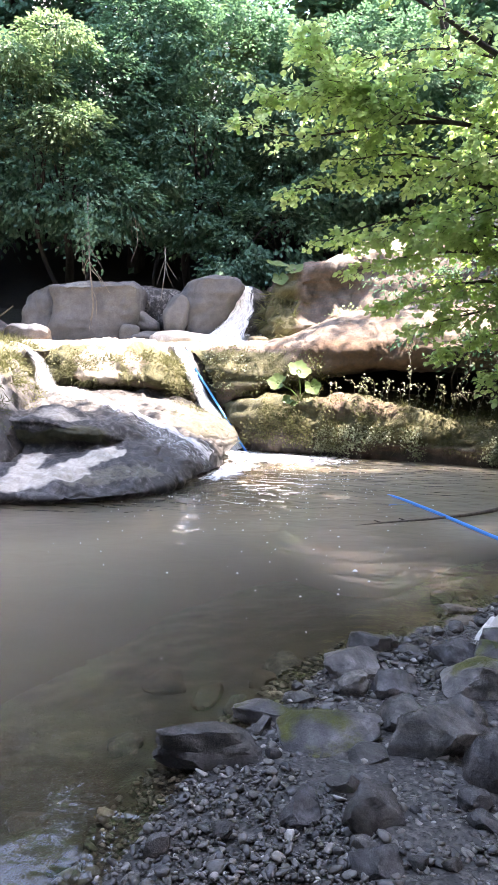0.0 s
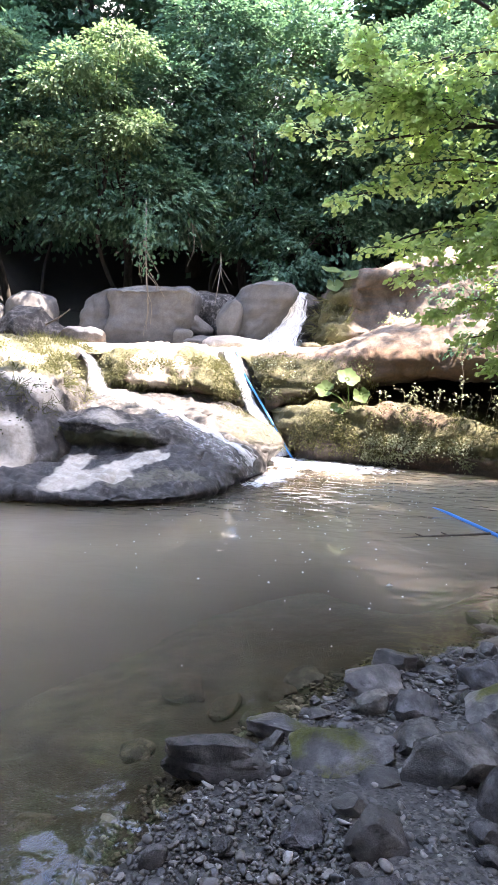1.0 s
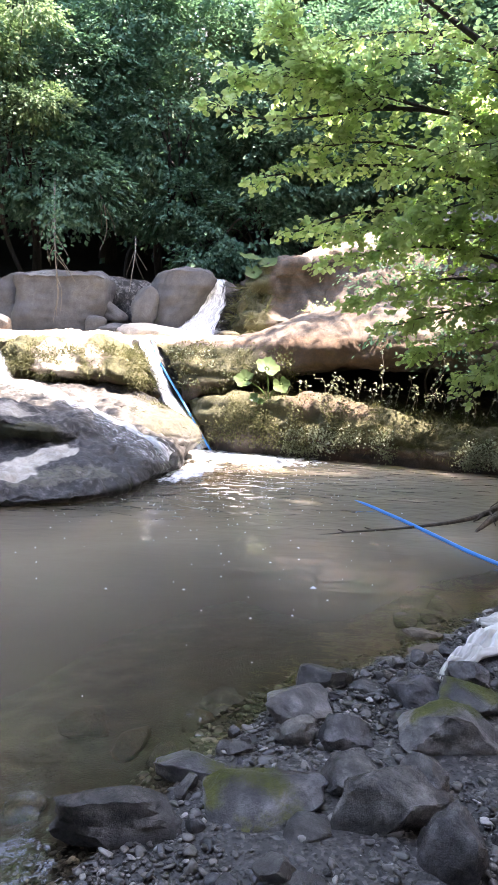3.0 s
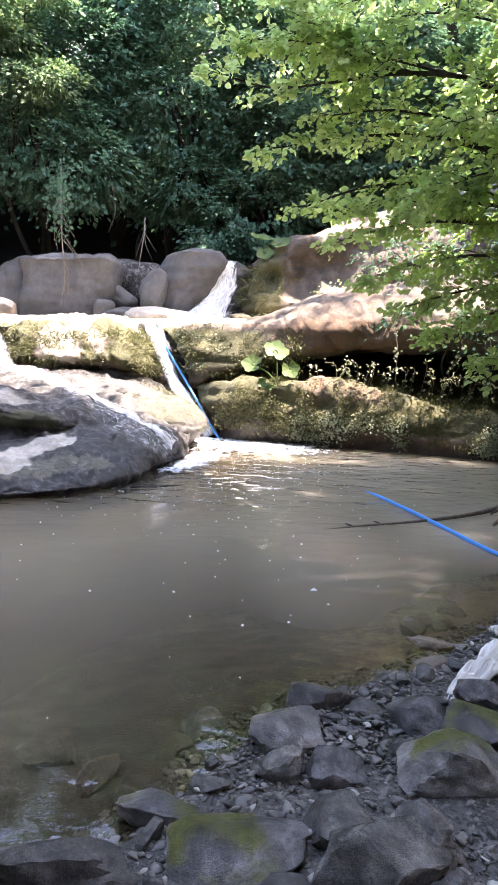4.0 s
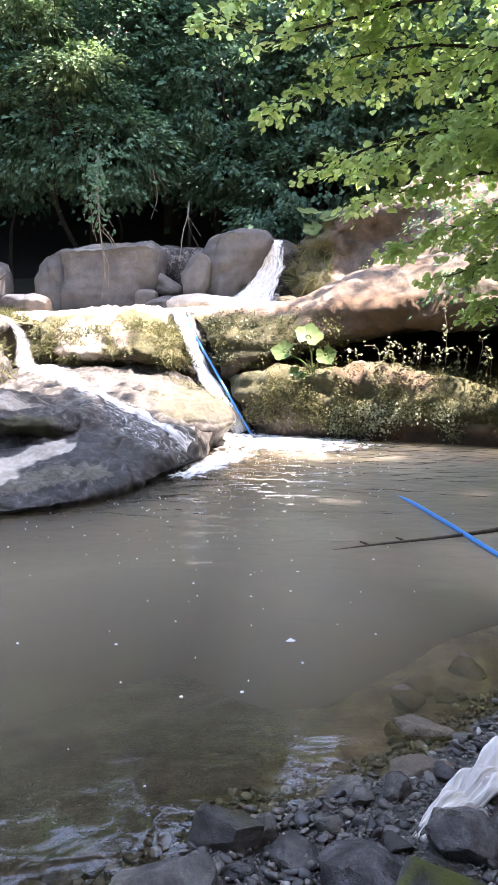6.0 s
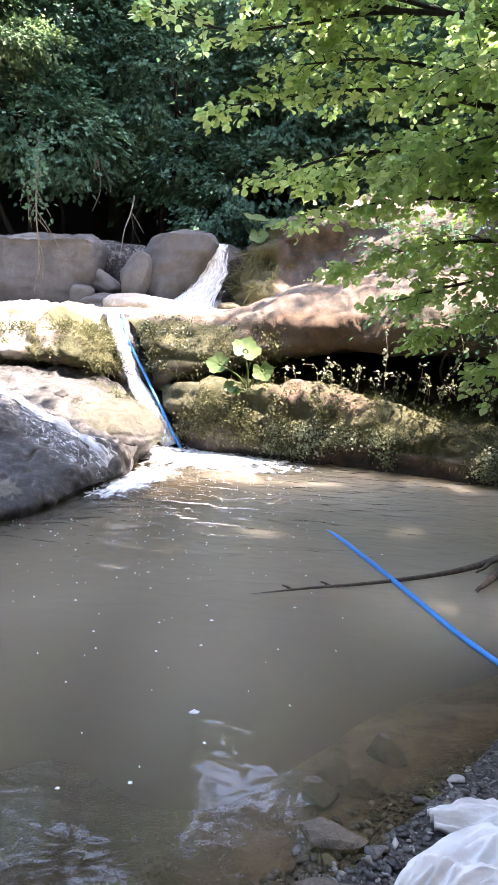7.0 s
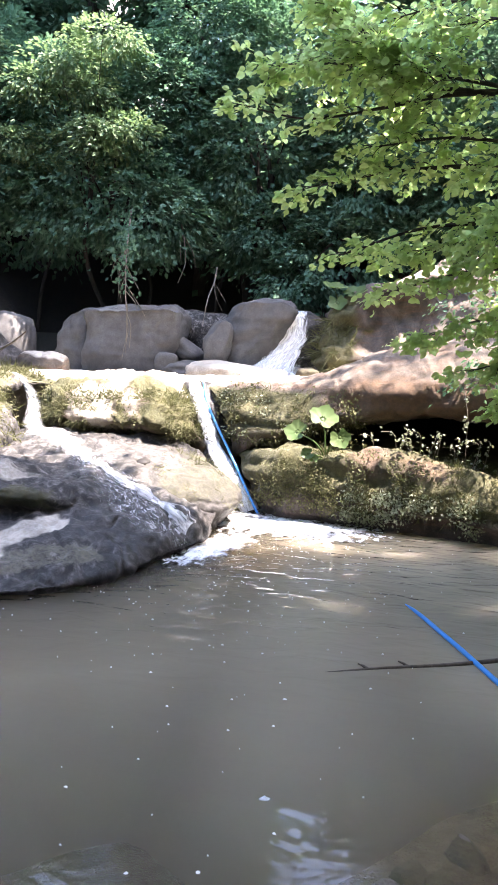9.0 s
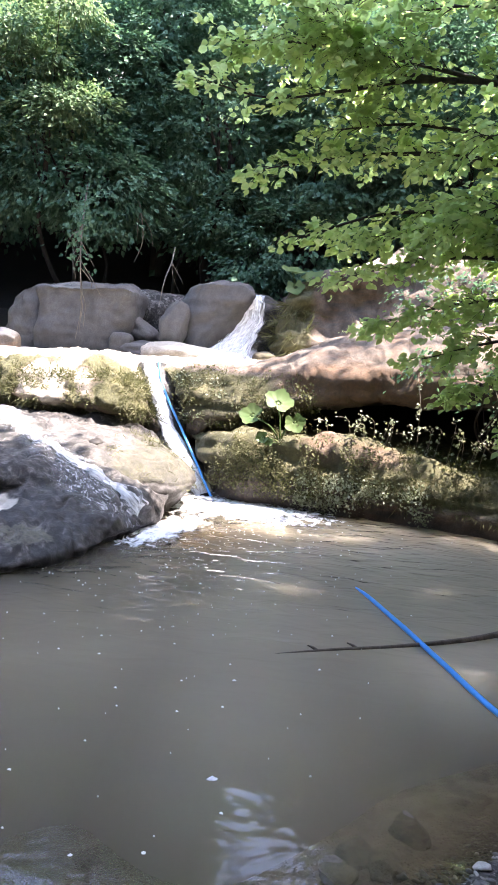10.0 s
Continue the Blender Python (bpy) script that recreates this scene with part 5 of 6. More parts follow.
stone(0.75, 4.05, 0.16, 0.12, 0.06, 109, "thin flat pale grey stone on the gravel", -18, 5, 0, 3, sink=0.35)
stone(0.41, 3.66, 0.19, 0.16, 0.12, 110, "smooth light grey stone on the gravel", 20, -10, 0, 2, sink=0.35)
stone(0.58, 3.64, 0.21, 0.18, 0.15, 111, "rounded grey-violet stone on the gravel", -5, 0, 0, 2, 3.0, sink=0.3)
stone(0.55, 3.38, 0.19, 0.18, 0.15, 112, "rounded dark grey stone on the gravel", 15, 10, 0, 2, sink=0.3)
stone(0.64, 3.22, 0.42, 0.22, 0.24, 113, "large angular dark stone among gravel", 18, -8, 0, 4, sink=0.25)
stone(0.79, 3.30, 0.17, 0.16, 0.19, 132, "angular dark stone resting on another", 30, 0, 0, 4, sink=0.2)
stone(0.77, 3.00, 0.15, 0.20, 0.26, 114, "pointed dark grey stone standing in the gravel", 35, 26, 0, 4, 2.3, sink=0.25)
stone(0.94, 3.94, 0.24, 0.18, 0.16, 115, "dark grey stone with a rough face", -12, 6, 0, 3, sink=0.3)
stone(0.95, 3.58, 0.36, 0.28, 0.19, 116, "rounded stone thickly covered in moss", -10, 8, 0.95, 1, sink=0.25)
stone(1.13, 3.86, 0.34, 0.22, 0.13, 117, "flat stone with a green moss top", 4, 2, 0.95, 2, 3.6, sink=0.2)
stone(1.23, 4.10, 0.22, 0.16, 0.15, 118, "grey wedge-shaped stone among white cloth", 0, 20, 0, 4, sink=0.25)
stone(0.38, 3.13, 0.16, 0.12, 0.09, 119, "flat grey-green stone in the gravel", 5, 0, 0.3, 2, sink=0.35)
stone(0.14, 2.88, 0.13, 0.18, 0.10, 120, "smooth paddle-shaped grey stone", -30, 0, 0, 2, sink=0.35)
stone(0.34, 2.82, 0.20, 0.20, 0.17, 121, "dark upright stone in the gravel", 20, -15, 0, 3, sink=0.35)
stone(0.29, 2.98, 0.12, 0.11, 0.09, 122, "small grey stone with green specks", 40, 0, 0.25, 3, sink=0.35)
stone(1.18, 4.72, 0.24, 0.16, 0.13, 123, "pale ochre stone standing in shallow water", 5, -5, 0.1, 3, sink=0.40, material=ROCK_SILT)
stone(1.06, 4.33, 0.12, 0.10, 0.08, 124, "low grey stone at the water's edge", 20, 0, 0, 2, sink=0.35)
stone(0.31, 2.62, 0.16, 0.14, 0.11, 125, "rounded grey stone half sunk in gravel", 0, 0, 0, 2, sink=0.45)
stone(0.66, 2.86, 0.09, 0.11, 0.09, 126, "small dark stone in the gravel", 60, 0, 0, 3, sink=0.35)
stone(1.15, 3.35, 0.2, 0.15, 0.1, 127, "flat dark stone in the gravel", 10, 0, 0, 3, sink=0.35)
stone(1.05, 3.12, 0.13, 0.11, 0.08, 128, "small grey stone in the gravel", 50, 0, 0, 2, sink=0.35)
stone(0.95, 3.05, 0.09, 0.08, 0.07, 129, "small rounded stone in the gravel", 0, 0, 0, 2, sink=0.35)
stone(1.02, 2.92, 0.12, 0.10, 0.08, 130, "rounded violet-grey stone in the gravel", 0, 0, 0, 1, sink=0.35)
stone(0.62, 3.98, 0.08, 0.07, 0.05, 131, "small grey stone in the gravel", 0, 0, 0, 2, sink=0.35)
for x, y, w, d, h, z, seed in ((-0.40, 3.92, 0.22, 0.14, 0.12, -0.10, 141), (0.15, 4.05, 0.24, 0.15, 0.13, -0.09, 142), (-0.21, 3.76, 0.2, 0.12, 0.08, -0.07, 143), (-0.06, 3.62, 0.2, 0.14, 0.09, -0.05, 144),
                               (1.14, 4.45, 0.24, 0.2, 0.14, -0.06, 145), (0.92, 4.32, 0.24, 0.2, 0.12, -0.07, 146), (1.22, 5.06, 0.16, 0.13, 0.1, -0.10, 147), (1.16, 4.94, 0.13, 0.14, 0.1, -0.08, 148), (1.32, 5.0, 0.17, 0.12, 0.09, -0.08, 149),
                               (-0.5, 3.4, 0.18, 0.14, 0.08, -0.09, 150), (-0.75, 3.0, 0.2, 0.16, 0.1, -0.13, 151), (-0.55, 2.75, 0.14, 0.12, 0.08, -0.06, 152), (0.05, 3.9, 0.16, 0.12, 0.08, -0.07, 153), (1.45, 5.2, 0.2, 0.14, 0.1, -0.08, 154)):
    stone(x, y, w, d, h, seed, "drowned brown stone under silty shallow water", seed * 37 % 180, 0, 0, 2, sink=0.0, z=z - h * 0.35 + (0.022 if 145 <= seed <= 149 or seed == 154 else 0.0), material=ROCK_SILT if seed in (145, 147, 148, 149, 154) else ROCK_WARM if seed % 2 else STONE, group="stones under water")

rs = random.Random(77)
placed = []
while len(placed) < 90:
    x, y = rs.uniform(-0.3, 1.9), rs.uniform(2.3, 4.7)
    d = float(shore_distance(np.array(x), np.array(y)))
    w = 0.04 + 0.08 * rs.random() ** 1.8
    if not -0.04 < d < 1.5 or any(math.hypot(x - a, y - b) < 0.6 * (w + c) for a, b, c in placed):
        continue
    placed.append((x, y, w))
    stone(x, y, w, w * rs.uniform(0.6, 1.0), w * rs.uniform(0.45, 0.8), 300 + len(placed), "small angular dark stone lying in the bank gravel", rs.uniform(0, 180), rs.uniform(-15, 15), 0, 3, 2.6, 0.3, group="small stones of the bank", tip=rs.uniform(-12, 12), sub=3)

BALLS = []
for level in (1, 2):
    ico = bmesh.new()
    bmesh.ops.create_icosphere(ico, subdivisions=level, radius=1)
    BALLS.append((np.array([v.co[:] for v in ico.verts]), np.array([[v.index for v in f.verts] for f in ico.faces])))
    ico.free()


def scatter_pebbles(count, lo, hi, xs, ys, rnd, dmin, dmax, ball, cuts=0):
    pieces = []
    ICO_V, ICO_F = BALLS[ball]
    while len(pieces) < count:
        x, y = rnd.uniform(*xs), rnd.uniform(*ys)
        d = float(shore_distance(np.array(x), np.array(y)))
        if not dmin < d < dmax or noise.noise(Vector((x * 2.2, y * 2.2, 5))) < rnd.uniform(-1.3, 0.0):
            continue
        s = lo * (hi / lo) ** (rnd.random() ** 2.0)
        r = s * np.array([rnd.uniform(0.9, 1.5), rnd.uniform(0.65, 1.1), rnd.uniform(0.28, 0.6)])
        v = ICO_V * (1 + 0.24 * np.sin(ICO_V @ rnd.uniform(-3, 3, (3, 3)) + rnd.uniform(0, 6, 3)).sum(1, keepdims=True) / 1.7)
        for _ in range(cuts):
            q = rnd.normal(0, 1, 3)
            q /= np.linalg.norm(q)
            v = v - np.maximum(v @ q - rnd.uniform(0.4, 0.75), 0)[:, None] * q
        a, b, e = rnd.uniform(0, 6.28), rnd.normal(0, 0.3), rnd.normal(0, 0.3)
        v = v * r
        v = np.stack([v[:, 0], v[:, 1] * math.cos(b) - v[:, 2] * math.sin(b), v[:, 1] * math.sin(b) + v[:, 2] * math.cos(b)], 1)
        v = np.stack([v[:, 0] * math.cos(e) - v[:, 2] * math.sin(e), v[:, 1], v[:, 0] * math.sin(e) + v[:, 2] * math.cos(e)], 1)
        v = np.stack([v[:, 0] * math.cos(a) - v[:, 1] * math.sin(a), v[:, 0] * math.sin(a) + v[:, 1] * math.cos(a), v[:, 2]], 1)
        z = float(ground_height(np.array(x), np.array(y)))
        pieces.append((v + (x, y, z + r[2] * rnd.uniform(0.2, 0.9)), ICO_F))
    return joined(pieces)


v, f = joined([scatter_pebbles(8000, 0.003, 0.007, (-0.7, 2.3), (2.0, 5.4), rng, -0.12, 1.6, 0), scatter_pebbles(13000, 0.006, 0.013, (-0.7, 2.1), (2.0, 5.2), rng, -0.15, 1.5, 0, 2), scatter_pebbles(4200, 0.011, 0.026, (-0.7, 2.0), (2.0, 5.0), rng, -0.2, 1.5, 1, 4), scatter_pebbles(2600, 0.012, 0.035, (2.0, 4.4), (5.2, 9.2), rng, -0.15, 0.9, 0, 2)])
tagged(part("gravel", big_mesh("gravel", v, f), PEBBLE), "loose dark grey wet gravel on the bank", "gravel", kind="stuff")

# flecks of foam drifting on the pool
at = []
while len(at) < 330:
    x, y = rng.normal(0.0, 0.8), 9.3 - abs(rng.normal(0, 1.9))
    if shore_distance(np.array(x), np.array(y)) < -0.25 and not (x < -0.3 and y > 7.6):
        at.append((x, y))
pieces = []
for x, y in at:
    k, r = 7, 0.0015 + 0.005 * rng.random() ** 2
    a = np.linspace(0, 2 * np.pi, k, endpoint=False)
    rr = r * rng.uniform(0.6, 1.3, k)
    v = np.vstack([[(x, y, 0.010)], np.stack([x + rr * 1.5 * np.cos(a), y + rr * np.sin(a), np.full(k, 0.003)], 1)])
    pieces.append((v, np.array([(0, 1 + i, 1 + (i + 1) % k) for i in range(k)])))
v, f = joined(pieces)
tagged(part("bubbles", big_mesh("bubbles", v, f), plain_material("foam flecks", (0.8, 0.8, 0.76), 0.5, 0.1)), "small white foam flecks drifting on the pool", "foam", kind="stuff")


# ---- grass, plants and vines on the rocks ----
def blades(spots, length, rnd, droop=0.5, per=14, spread=0.05):
    at, al, up, sz = [], [], [], []
    for p, n in spots:
        for _ in range(per):
            at.append(np.array(p) + rnd.normal(0, spread, 3) * (1, 1, 0.3))
            d = np.array(n) * 0.5 + rnd.normal(0, 0.45, 3) + (0, -0.25, 0.35 - droop)
            al.append(d)
            up.append(rnd.normal(0, 1, 3))
            sz.append(length * rnd.uniform(0.5, 1.3))
    shape = np.array([(0, -0.03, 0), (0, 0.03, 0), (0.5, 0.022, 0.06), (0.5, -0.022, 0.06), (1.0, 0, -0.08)])
    faces = np.array([(0, 1, 2), (0, 2, 3), (3, 2, 4)])
    return leaves(np.array(at), np.array(al), np.array(up), np.array(sz), shape, faces)


def spots_on(ob, count, rnd, test):
    me = ob.data
    co = np.zeros(len(me.vertices) * 3)
    no = np.zeros(len(me.vertices) * 3)
    me.vertices.foreach_get("co", co)
    me.vertices.foreach_get("normal", no)
    co, no = co.reshape(-1, 3), no.reshape(-1, 3)
    ok = [i for i in range(len(co)) if test(co[i], no[i])]
    pick = rnd.choice(ok, size=min(count, len(ok)), replace=False)
    return [(co[i], no[i]) for i in pick]


v, f = joined([
    blades(spots_on(LEDGE, 300, rng, lambda p, n: 0.72 < p[2] < 1.3 and p[1] < 11.5 and fbm(p, 1.8, 3) > 0.0), 0.13, rng, 0.55),
    blades(spots_on(LOW, 340, rng, lambda p, n: 0.15 < p[2] < 0.75 and p[1] < 10.5 and p[0] > 0.1 and fbm(p, 1.6, 3) > 0.05), 0.10, rng, 0.5),
    blades(spots_on(MASS, 260, rng, lambda p, n: p[2] > 0.7 and p[0] > -4.6 and p[1] < 12.8 and fbm(p, 1.7, 3) > 0.0), 0.16, rng, 0.5),
    blades(spots_on(SLAB, 90, rng, lambda p, n: 0.75 < p[2] < 1.4 and p[1] < 11.3 and p[0] < 1.0), 0.12, rng, 0.55),
    blades(spots_on(BROW, 40, rng, lambda p, n: 1.5 < p[2] < 2.6 and p[0] < 0.9 and p[1] < 15.6), 0.3, rng, 0.6),
    blades(spots_on(BLOCK, 60, rng, lambda p, n: p[0] > -0.95 and p[1] < 10.5 and p[2] > 0.2), 0.08, rng, 0.5),
])
tagged(part("grass", big_mesh("grass", v, f, False), GRASS), "short grass and moss tufts hanging from the ledges", "grass", kind="stuff")


tufts = []
for ob, amount in MOSSY:
    cover_at = [a.color[0] for a in ob.data.color_attributes["cover"].data]
    for v, m in zip(ob.data.vertices, cover_at):
        if v.normal.z > 0.3 and m > 0.38 and rng.random() < 0.8:
            tufts.append((np.array(ob.matrix_basis @ v.co), np.array(v.normal)))
v, f = blades(tufts, 0.011, rng, 0.1, 9, 0.007)
tagged(part("moss_tufts", big_mesh("moss_tufts", v, f, False), leaf_material("moss tufts", (0.06, 0.076, 0.015), (0.14, 0.158, 0.032), (0.26, 0.265, 0.06), 0.3, 0.7)), "short green moss growing on the bank stones", "moss", kind="stuff")


def cover_leaves(spots, per, size, spread, rnd):
    p = np.repeat(np.array([s[0] for s in spots]), per, 0)
    n = np.repeat(np.array([s[1] for s in spots]), per, 0)
    k = len(p)
    at = p + rnd.normal(0, spread, (k, 3)) + n * rnd.uniform(0, 0.03, (k, 1))
    return leaves(at, rnd.normal(0, 1, (k, 3)) + n * 0.6, n + rnd.normal(0, 0.5, (k, 3)) + (0, 0, 0.4), size * rnd.uniform(0.5, 1.3, k), THIN, THIN_F)


v, f = joined([
    cover_leaves(spots_on(LOW, 280, rng, lambda p, n: 0.18 < p[2] < 0.6 and p[1] < 10.6 and 0.0 < p[0] < 1.3 and fbm(p, 2.6, 2) > -0.1), 16, 0.028, 0.05, rng),
    cover_leaves(spots_on(LOW, 240, rng, lambda p, n: 0.35 < p[2] < 0.8 and p[1] < 10.6 and p[0] > 0.3 and fbm(p, 2.1, 2) > 0.1), 18, 0.035, 0.05, rng),
    cover_leaves(spots_on(LEDGE, 120, rng, lambda p, n: 0.75 < p[2] < 1.25 and p[1] < 11.2 and fbm(p, 2.1, 2) > 0.1), 18, 0.03, 0.05, rng),
    cover_leaves(spots_on(SLAB, 90, rng, lambda p, n: 0.8 < p[2] < 1.4 and p[1] < 11.3 and p[0] < 1.1), 18, 0.035, 0.05, rng),
    cover_leaves(spots_on(MASS, 120, rng, lambda p, n: p[2] > 0.5 and p[0] > -4.4 and p[1] < 11.0 and fbm(p, 2.1, 2) > 0.0), 18, 0.035, 0.05, rng),
])
tagged(part("moss_plants", big_mesh("moss_plants", v, f, False), GRASS), "tiny leafy plants and moss clumps covering the ledges", "moss", kind="stuff")


v, f = joined([
    cover_leaves(spots_on(LOW, 230, rng, lambda p, n: 0.10 < p[2] < 0.38 and p[1] < 10.1 and p[0] > 0.95 and fbm(p, 1.9, 2) > -0.05), 40, 0.033, 0.055, rng),
    cover_leaves(spots_on(SLAB, 25, rng, lambda p, n: 0.8 < p[2] < 1.3 and p[1] < 11.2 and p[0] < 0.6), 14, 0.035, 0.05, rng),
])
tagged(part("ledge_plants", big_mesh("ledge_plants", v, f, False), VINE), "pale sage-green plants growing along the foot of the ledge", "plants", kind="stuff")


def round_leaf(r, rnd):
    """A butterbur leaf: a lobed disc with a notch at the stalk, slightly dished."""
    n, k = 6, 30
    v = [(0, 0, 0)]
    for i in range(1, n + 1):
        for j in range(k):
            a = -math.pi + 2 * math.pi * (j + 0.5) / k
            q = i / n * r * (1 - 0.62 * math.exp(-((math.pi - abs(a)) / 0.35) ** 2)) * (1 + 0.09 * math.sin(5 * a + 1.0) + 0.05 * math.sin(13 * a)) * (1 + 0.14 * math.cos(a))
            v.append((q * math.cos(a), q * math.sin(a), 0.22 * q * q / r - 0.03 * r * math.cos(9 * a) * i / n))
    f = [(0, 1 + j, 1 + (j + 1) % k) for j in range(k)]
    q = [(1 + i * k + j, 1 + i * k + (j + 1) % k, 1 + (i + 1) * k + (j + 1) % k, 1 + (i + 1) * k + j) for i in range(n - 1) for j in range(k)]
    return mesh_of("leaf", v, f + q)


def butterbur(foot, plan, label):
    plant = empty("butterbur_plant", pose(*foot), label, "plant")
    rnd = random.Random(foot[0])
    for (dx, dy, dz), r, tilt, turn in plan:
        v, f, _ = tube([(0, 0, 0), (dx * 0.35, dy * 0.35, dz * 0.6), (dx, dy, dz)], [0.010, 0.008, 0.006], 6, 10)
        stalk = part("stalk", big_mesh("stalk", v, f), BUTTERBUR, plant)
        part("leaf", round_leaf(r, rnd), BUTTERBUR, stalk, "", pose(dx, dy, dz, tilt[0], tilt[1], 0) @ pose(0, 0, 0, 0, 0, turn))
    return plant


butterbur((0.70, 10.22, 0.68), [((-0.05, -0.12, 0.44), 0.15, (42, 14), 80), ((-0.31, -0.08, 0.29), 0.125, (48, -26), 140), ((0.14, -0.10, 0.26), 0.11, (72, 10), -60), ((-0.18, -0.16, 0.07), 0.07, (55, 0), 200), ((-0.12, -0.17, 0.02), 0.05, (60, 10), 100)], "butterbur with big round green leaves growing on the ledge")
butterbur((0.62, 15.35, 2.70), [((-0.10, -0.15, 0.36), 0.22, (15, 10), 70), ((0.25, -0.2, 0.26), 0.2, (30, -10), 20), ((-0.02, -0.25, 0.1), 0.16, (60, 0), -80)], "butterbur with large leaves above the upper fall")


def vine(points, count, size, rnd, label, material=VINE, thin=0.004, name="vine"):
    top = empty(name, pose(0, 0, 0), label, "vine", "vines at the recess")
    v, f, line = tube(points, [thin, thin * 0.5], 5, 24)
    stem = part("stem", big_mesh("stem", v, f), ROOT, top)
    i = rnd.integers(0, len(line), count)
    at = line[i] + rnd.normal(0, 0.025, (count, 3))
    al = rnd.normal(0, 1, (count, 3)) + (0, -0.4, -0.2)
    up = rnd.normal(0, 0.6, (count, 3)) + (0, -0.5, 0.9)
    v, f = leaves(at, al, up, size * rnd.uniform(0.6, 1.3, count))
    part("foliage", big_mesh("foliage", v, f, False), material, stem)


for k in range(34):
    x = 1.15 + 2.5 * rng.random()
    y = 10.28 - 0.22 * (x - 1.2)
    if k % 9 or x < 1.9:
        foot, tip = (x, y + 0.1, 0.70 - 0.05 * (x - 1.2)), (x + rng.uniform(-0.22, 0.1), y - 0.12, 0.84 + 0.25 * rng.random())
        mid = ((foot[0] + tip[0]) / 2 + 0.05, y, tip[2] * 0.9 + 0.06)
        vine([foot, mid, tip], 14, 0.036, rng, "small pale-leaved plant arching before the dark recess", name="wild_plant")
    else:
        vine([(x, y - 0.02, 1.52), (x + 0.03, y - 0.18, 1.25), (x + rng.uniform(-0.1, 0.1), y - 0.14, 0.98), (x + 0.04, y - 0.16, 0.80)], 26, 0.038, rng, "thin leafy vine hanging from the overhanging slab")


# ---- trees ----
def sprays(centres, outs, rnd, per=26, radius=0.34, size=0.11, flat=0.2, droop=0.5, shape=THIN, faces=THIN_F):
    """Flat fans of leaves round many twig ends."""
    n = len(centres)
    c, o = np.repeat(centres, per, 0), np.repeat(outs, per, 0)
    off = rnd.normal(0, 1, (n * per, 3)) * (radius * 0.55, radius * 0.55, radius * 0.55 * flat)
    off[:, 2] -= droop * np.hypot(off[:, 0], off[:, 1]) ** 2 / radius
    al = off * (1, 1, 0.4) + o * radius * 0.9 + rnd.normal(0, 0.09, (n * per, 3)) - (0, 0, 0.14)
    up = np.array([0, 0, 0.75]) + o * 0.6 + rnd.normal(0, 0.30, (n * per, 3))
    return leaves(c + off, al, up, size * rnd.uniform(0.65, 1.3, n * per), shape, faces)


def lobe_sprays(lobes, density, rnd, front=0.0):
    """Twig ends over the outside of rounded crown lobes (centre, radii); those hidden inside another lobe are left out."""
    cs, os = [], []
    for c, r in lobes:
        c, r = np.array(c), np.array(r)
        n = int(density * 4 * math.pi * ((r[0] * r[1] + r[1] * r[2] + r[0] * r[2]) / 3))
        d = rnd.normal(0, 1, (n, 3))
        d /= np.linalg.norm(d, axis=1, keepdims=True)
        d = d[d[:, 1] < 1 - front]
        bump = np.array([1 + 0.30 * noise.noise(Vector(k * 2.3) + Vector(c)) for k in d])
        p = c + d * r * (bump * rnd.uniform(0.72, 1.04, len(d)))[:, None]
        keep = np.ones(len(p), bool)
        for c2, r2 in lobes:
            if c2 is not c:
                q = np.linalg.norm((p - np.array(c2)) / np.array(r2), axis=1)
                keep &= (q > 0.7) | (np.linalg.norm(np.array(c2) - c) < 1e-6)
        cs.append(p[keep])
        os.append(d[keep])
    return np.vstack(cs), np.vstack(os)


def forest_tree(x, y, trunk_r, lobes, material, label, category="tree", density=6.5, per=52, radius=0.36, size=0.122, limbs=6, group="trees of the wood", front=0.25, name="tree"):
    z = float(ground_height(np.array(x), np.array(y))) - 0.15
    tree = empty(name, pose(x, y, z), label, category, group)
    here = np.array((x, y, z))
    top = np.mean([l[0] for l in lobes], axis=0)
    k = rng.uniform(-0.3, 0.3, 2)
    pieces = [tube([(0, 0, 0), ((top - here) * 0.35 + (k[0], k[1], 0)), ((top - here) * 0.7 - (k[0], k[1], 0) * np.array(1.0)), (top - here)], [trunk_r * 1.25, trunk_r, trunk_r * 0.7, trunk_r * 0.3], 9, 22)[:2]]
    for i in range(limbs):
        c = np.array(lobes[i % len(lobes)][0]) + rng.normal(0, 0.4, 3)
        s = (top - here) * rng.uniform(0.45, 0.8)
        pieces.append(tube([s, (s + c - here) / 2 + (0, 0, 0.25), c - here], [trunk_r * 0.4, trunk_r * 0.25, trunk_r * 0.08], 6, 12)[:2])
    v, f = joined(pieces)
    part("trunk", big_mesh("trunk", v, f), BARK, tree)
    c, o = lobe_sprays(lobes, density, rng, front)
    v, f = sprays(c - here, o, rng, per, radius, size)
    part("crown", big_mesh("crown", v, f, False), material, tree)
    return tree


DARK_TREE = "shaded broadleaf tree with dense deep green foliage"
forest_tree(-4.6, 18.6, 0.10, [((-4.5, 17.2, 5.3), (2.0, 1.3, 1.35)), ((-3.3, 16.9, 4.7), (1.2, 1.0, 0.9)), ((-5.6, 17.3, 6.8), (1.7, 1.3, 1.3)), ((-3.6, 17.6, 7.0), (1.8, 1.3, 1.4))], LEAF_DEEP, DARK_TREE)
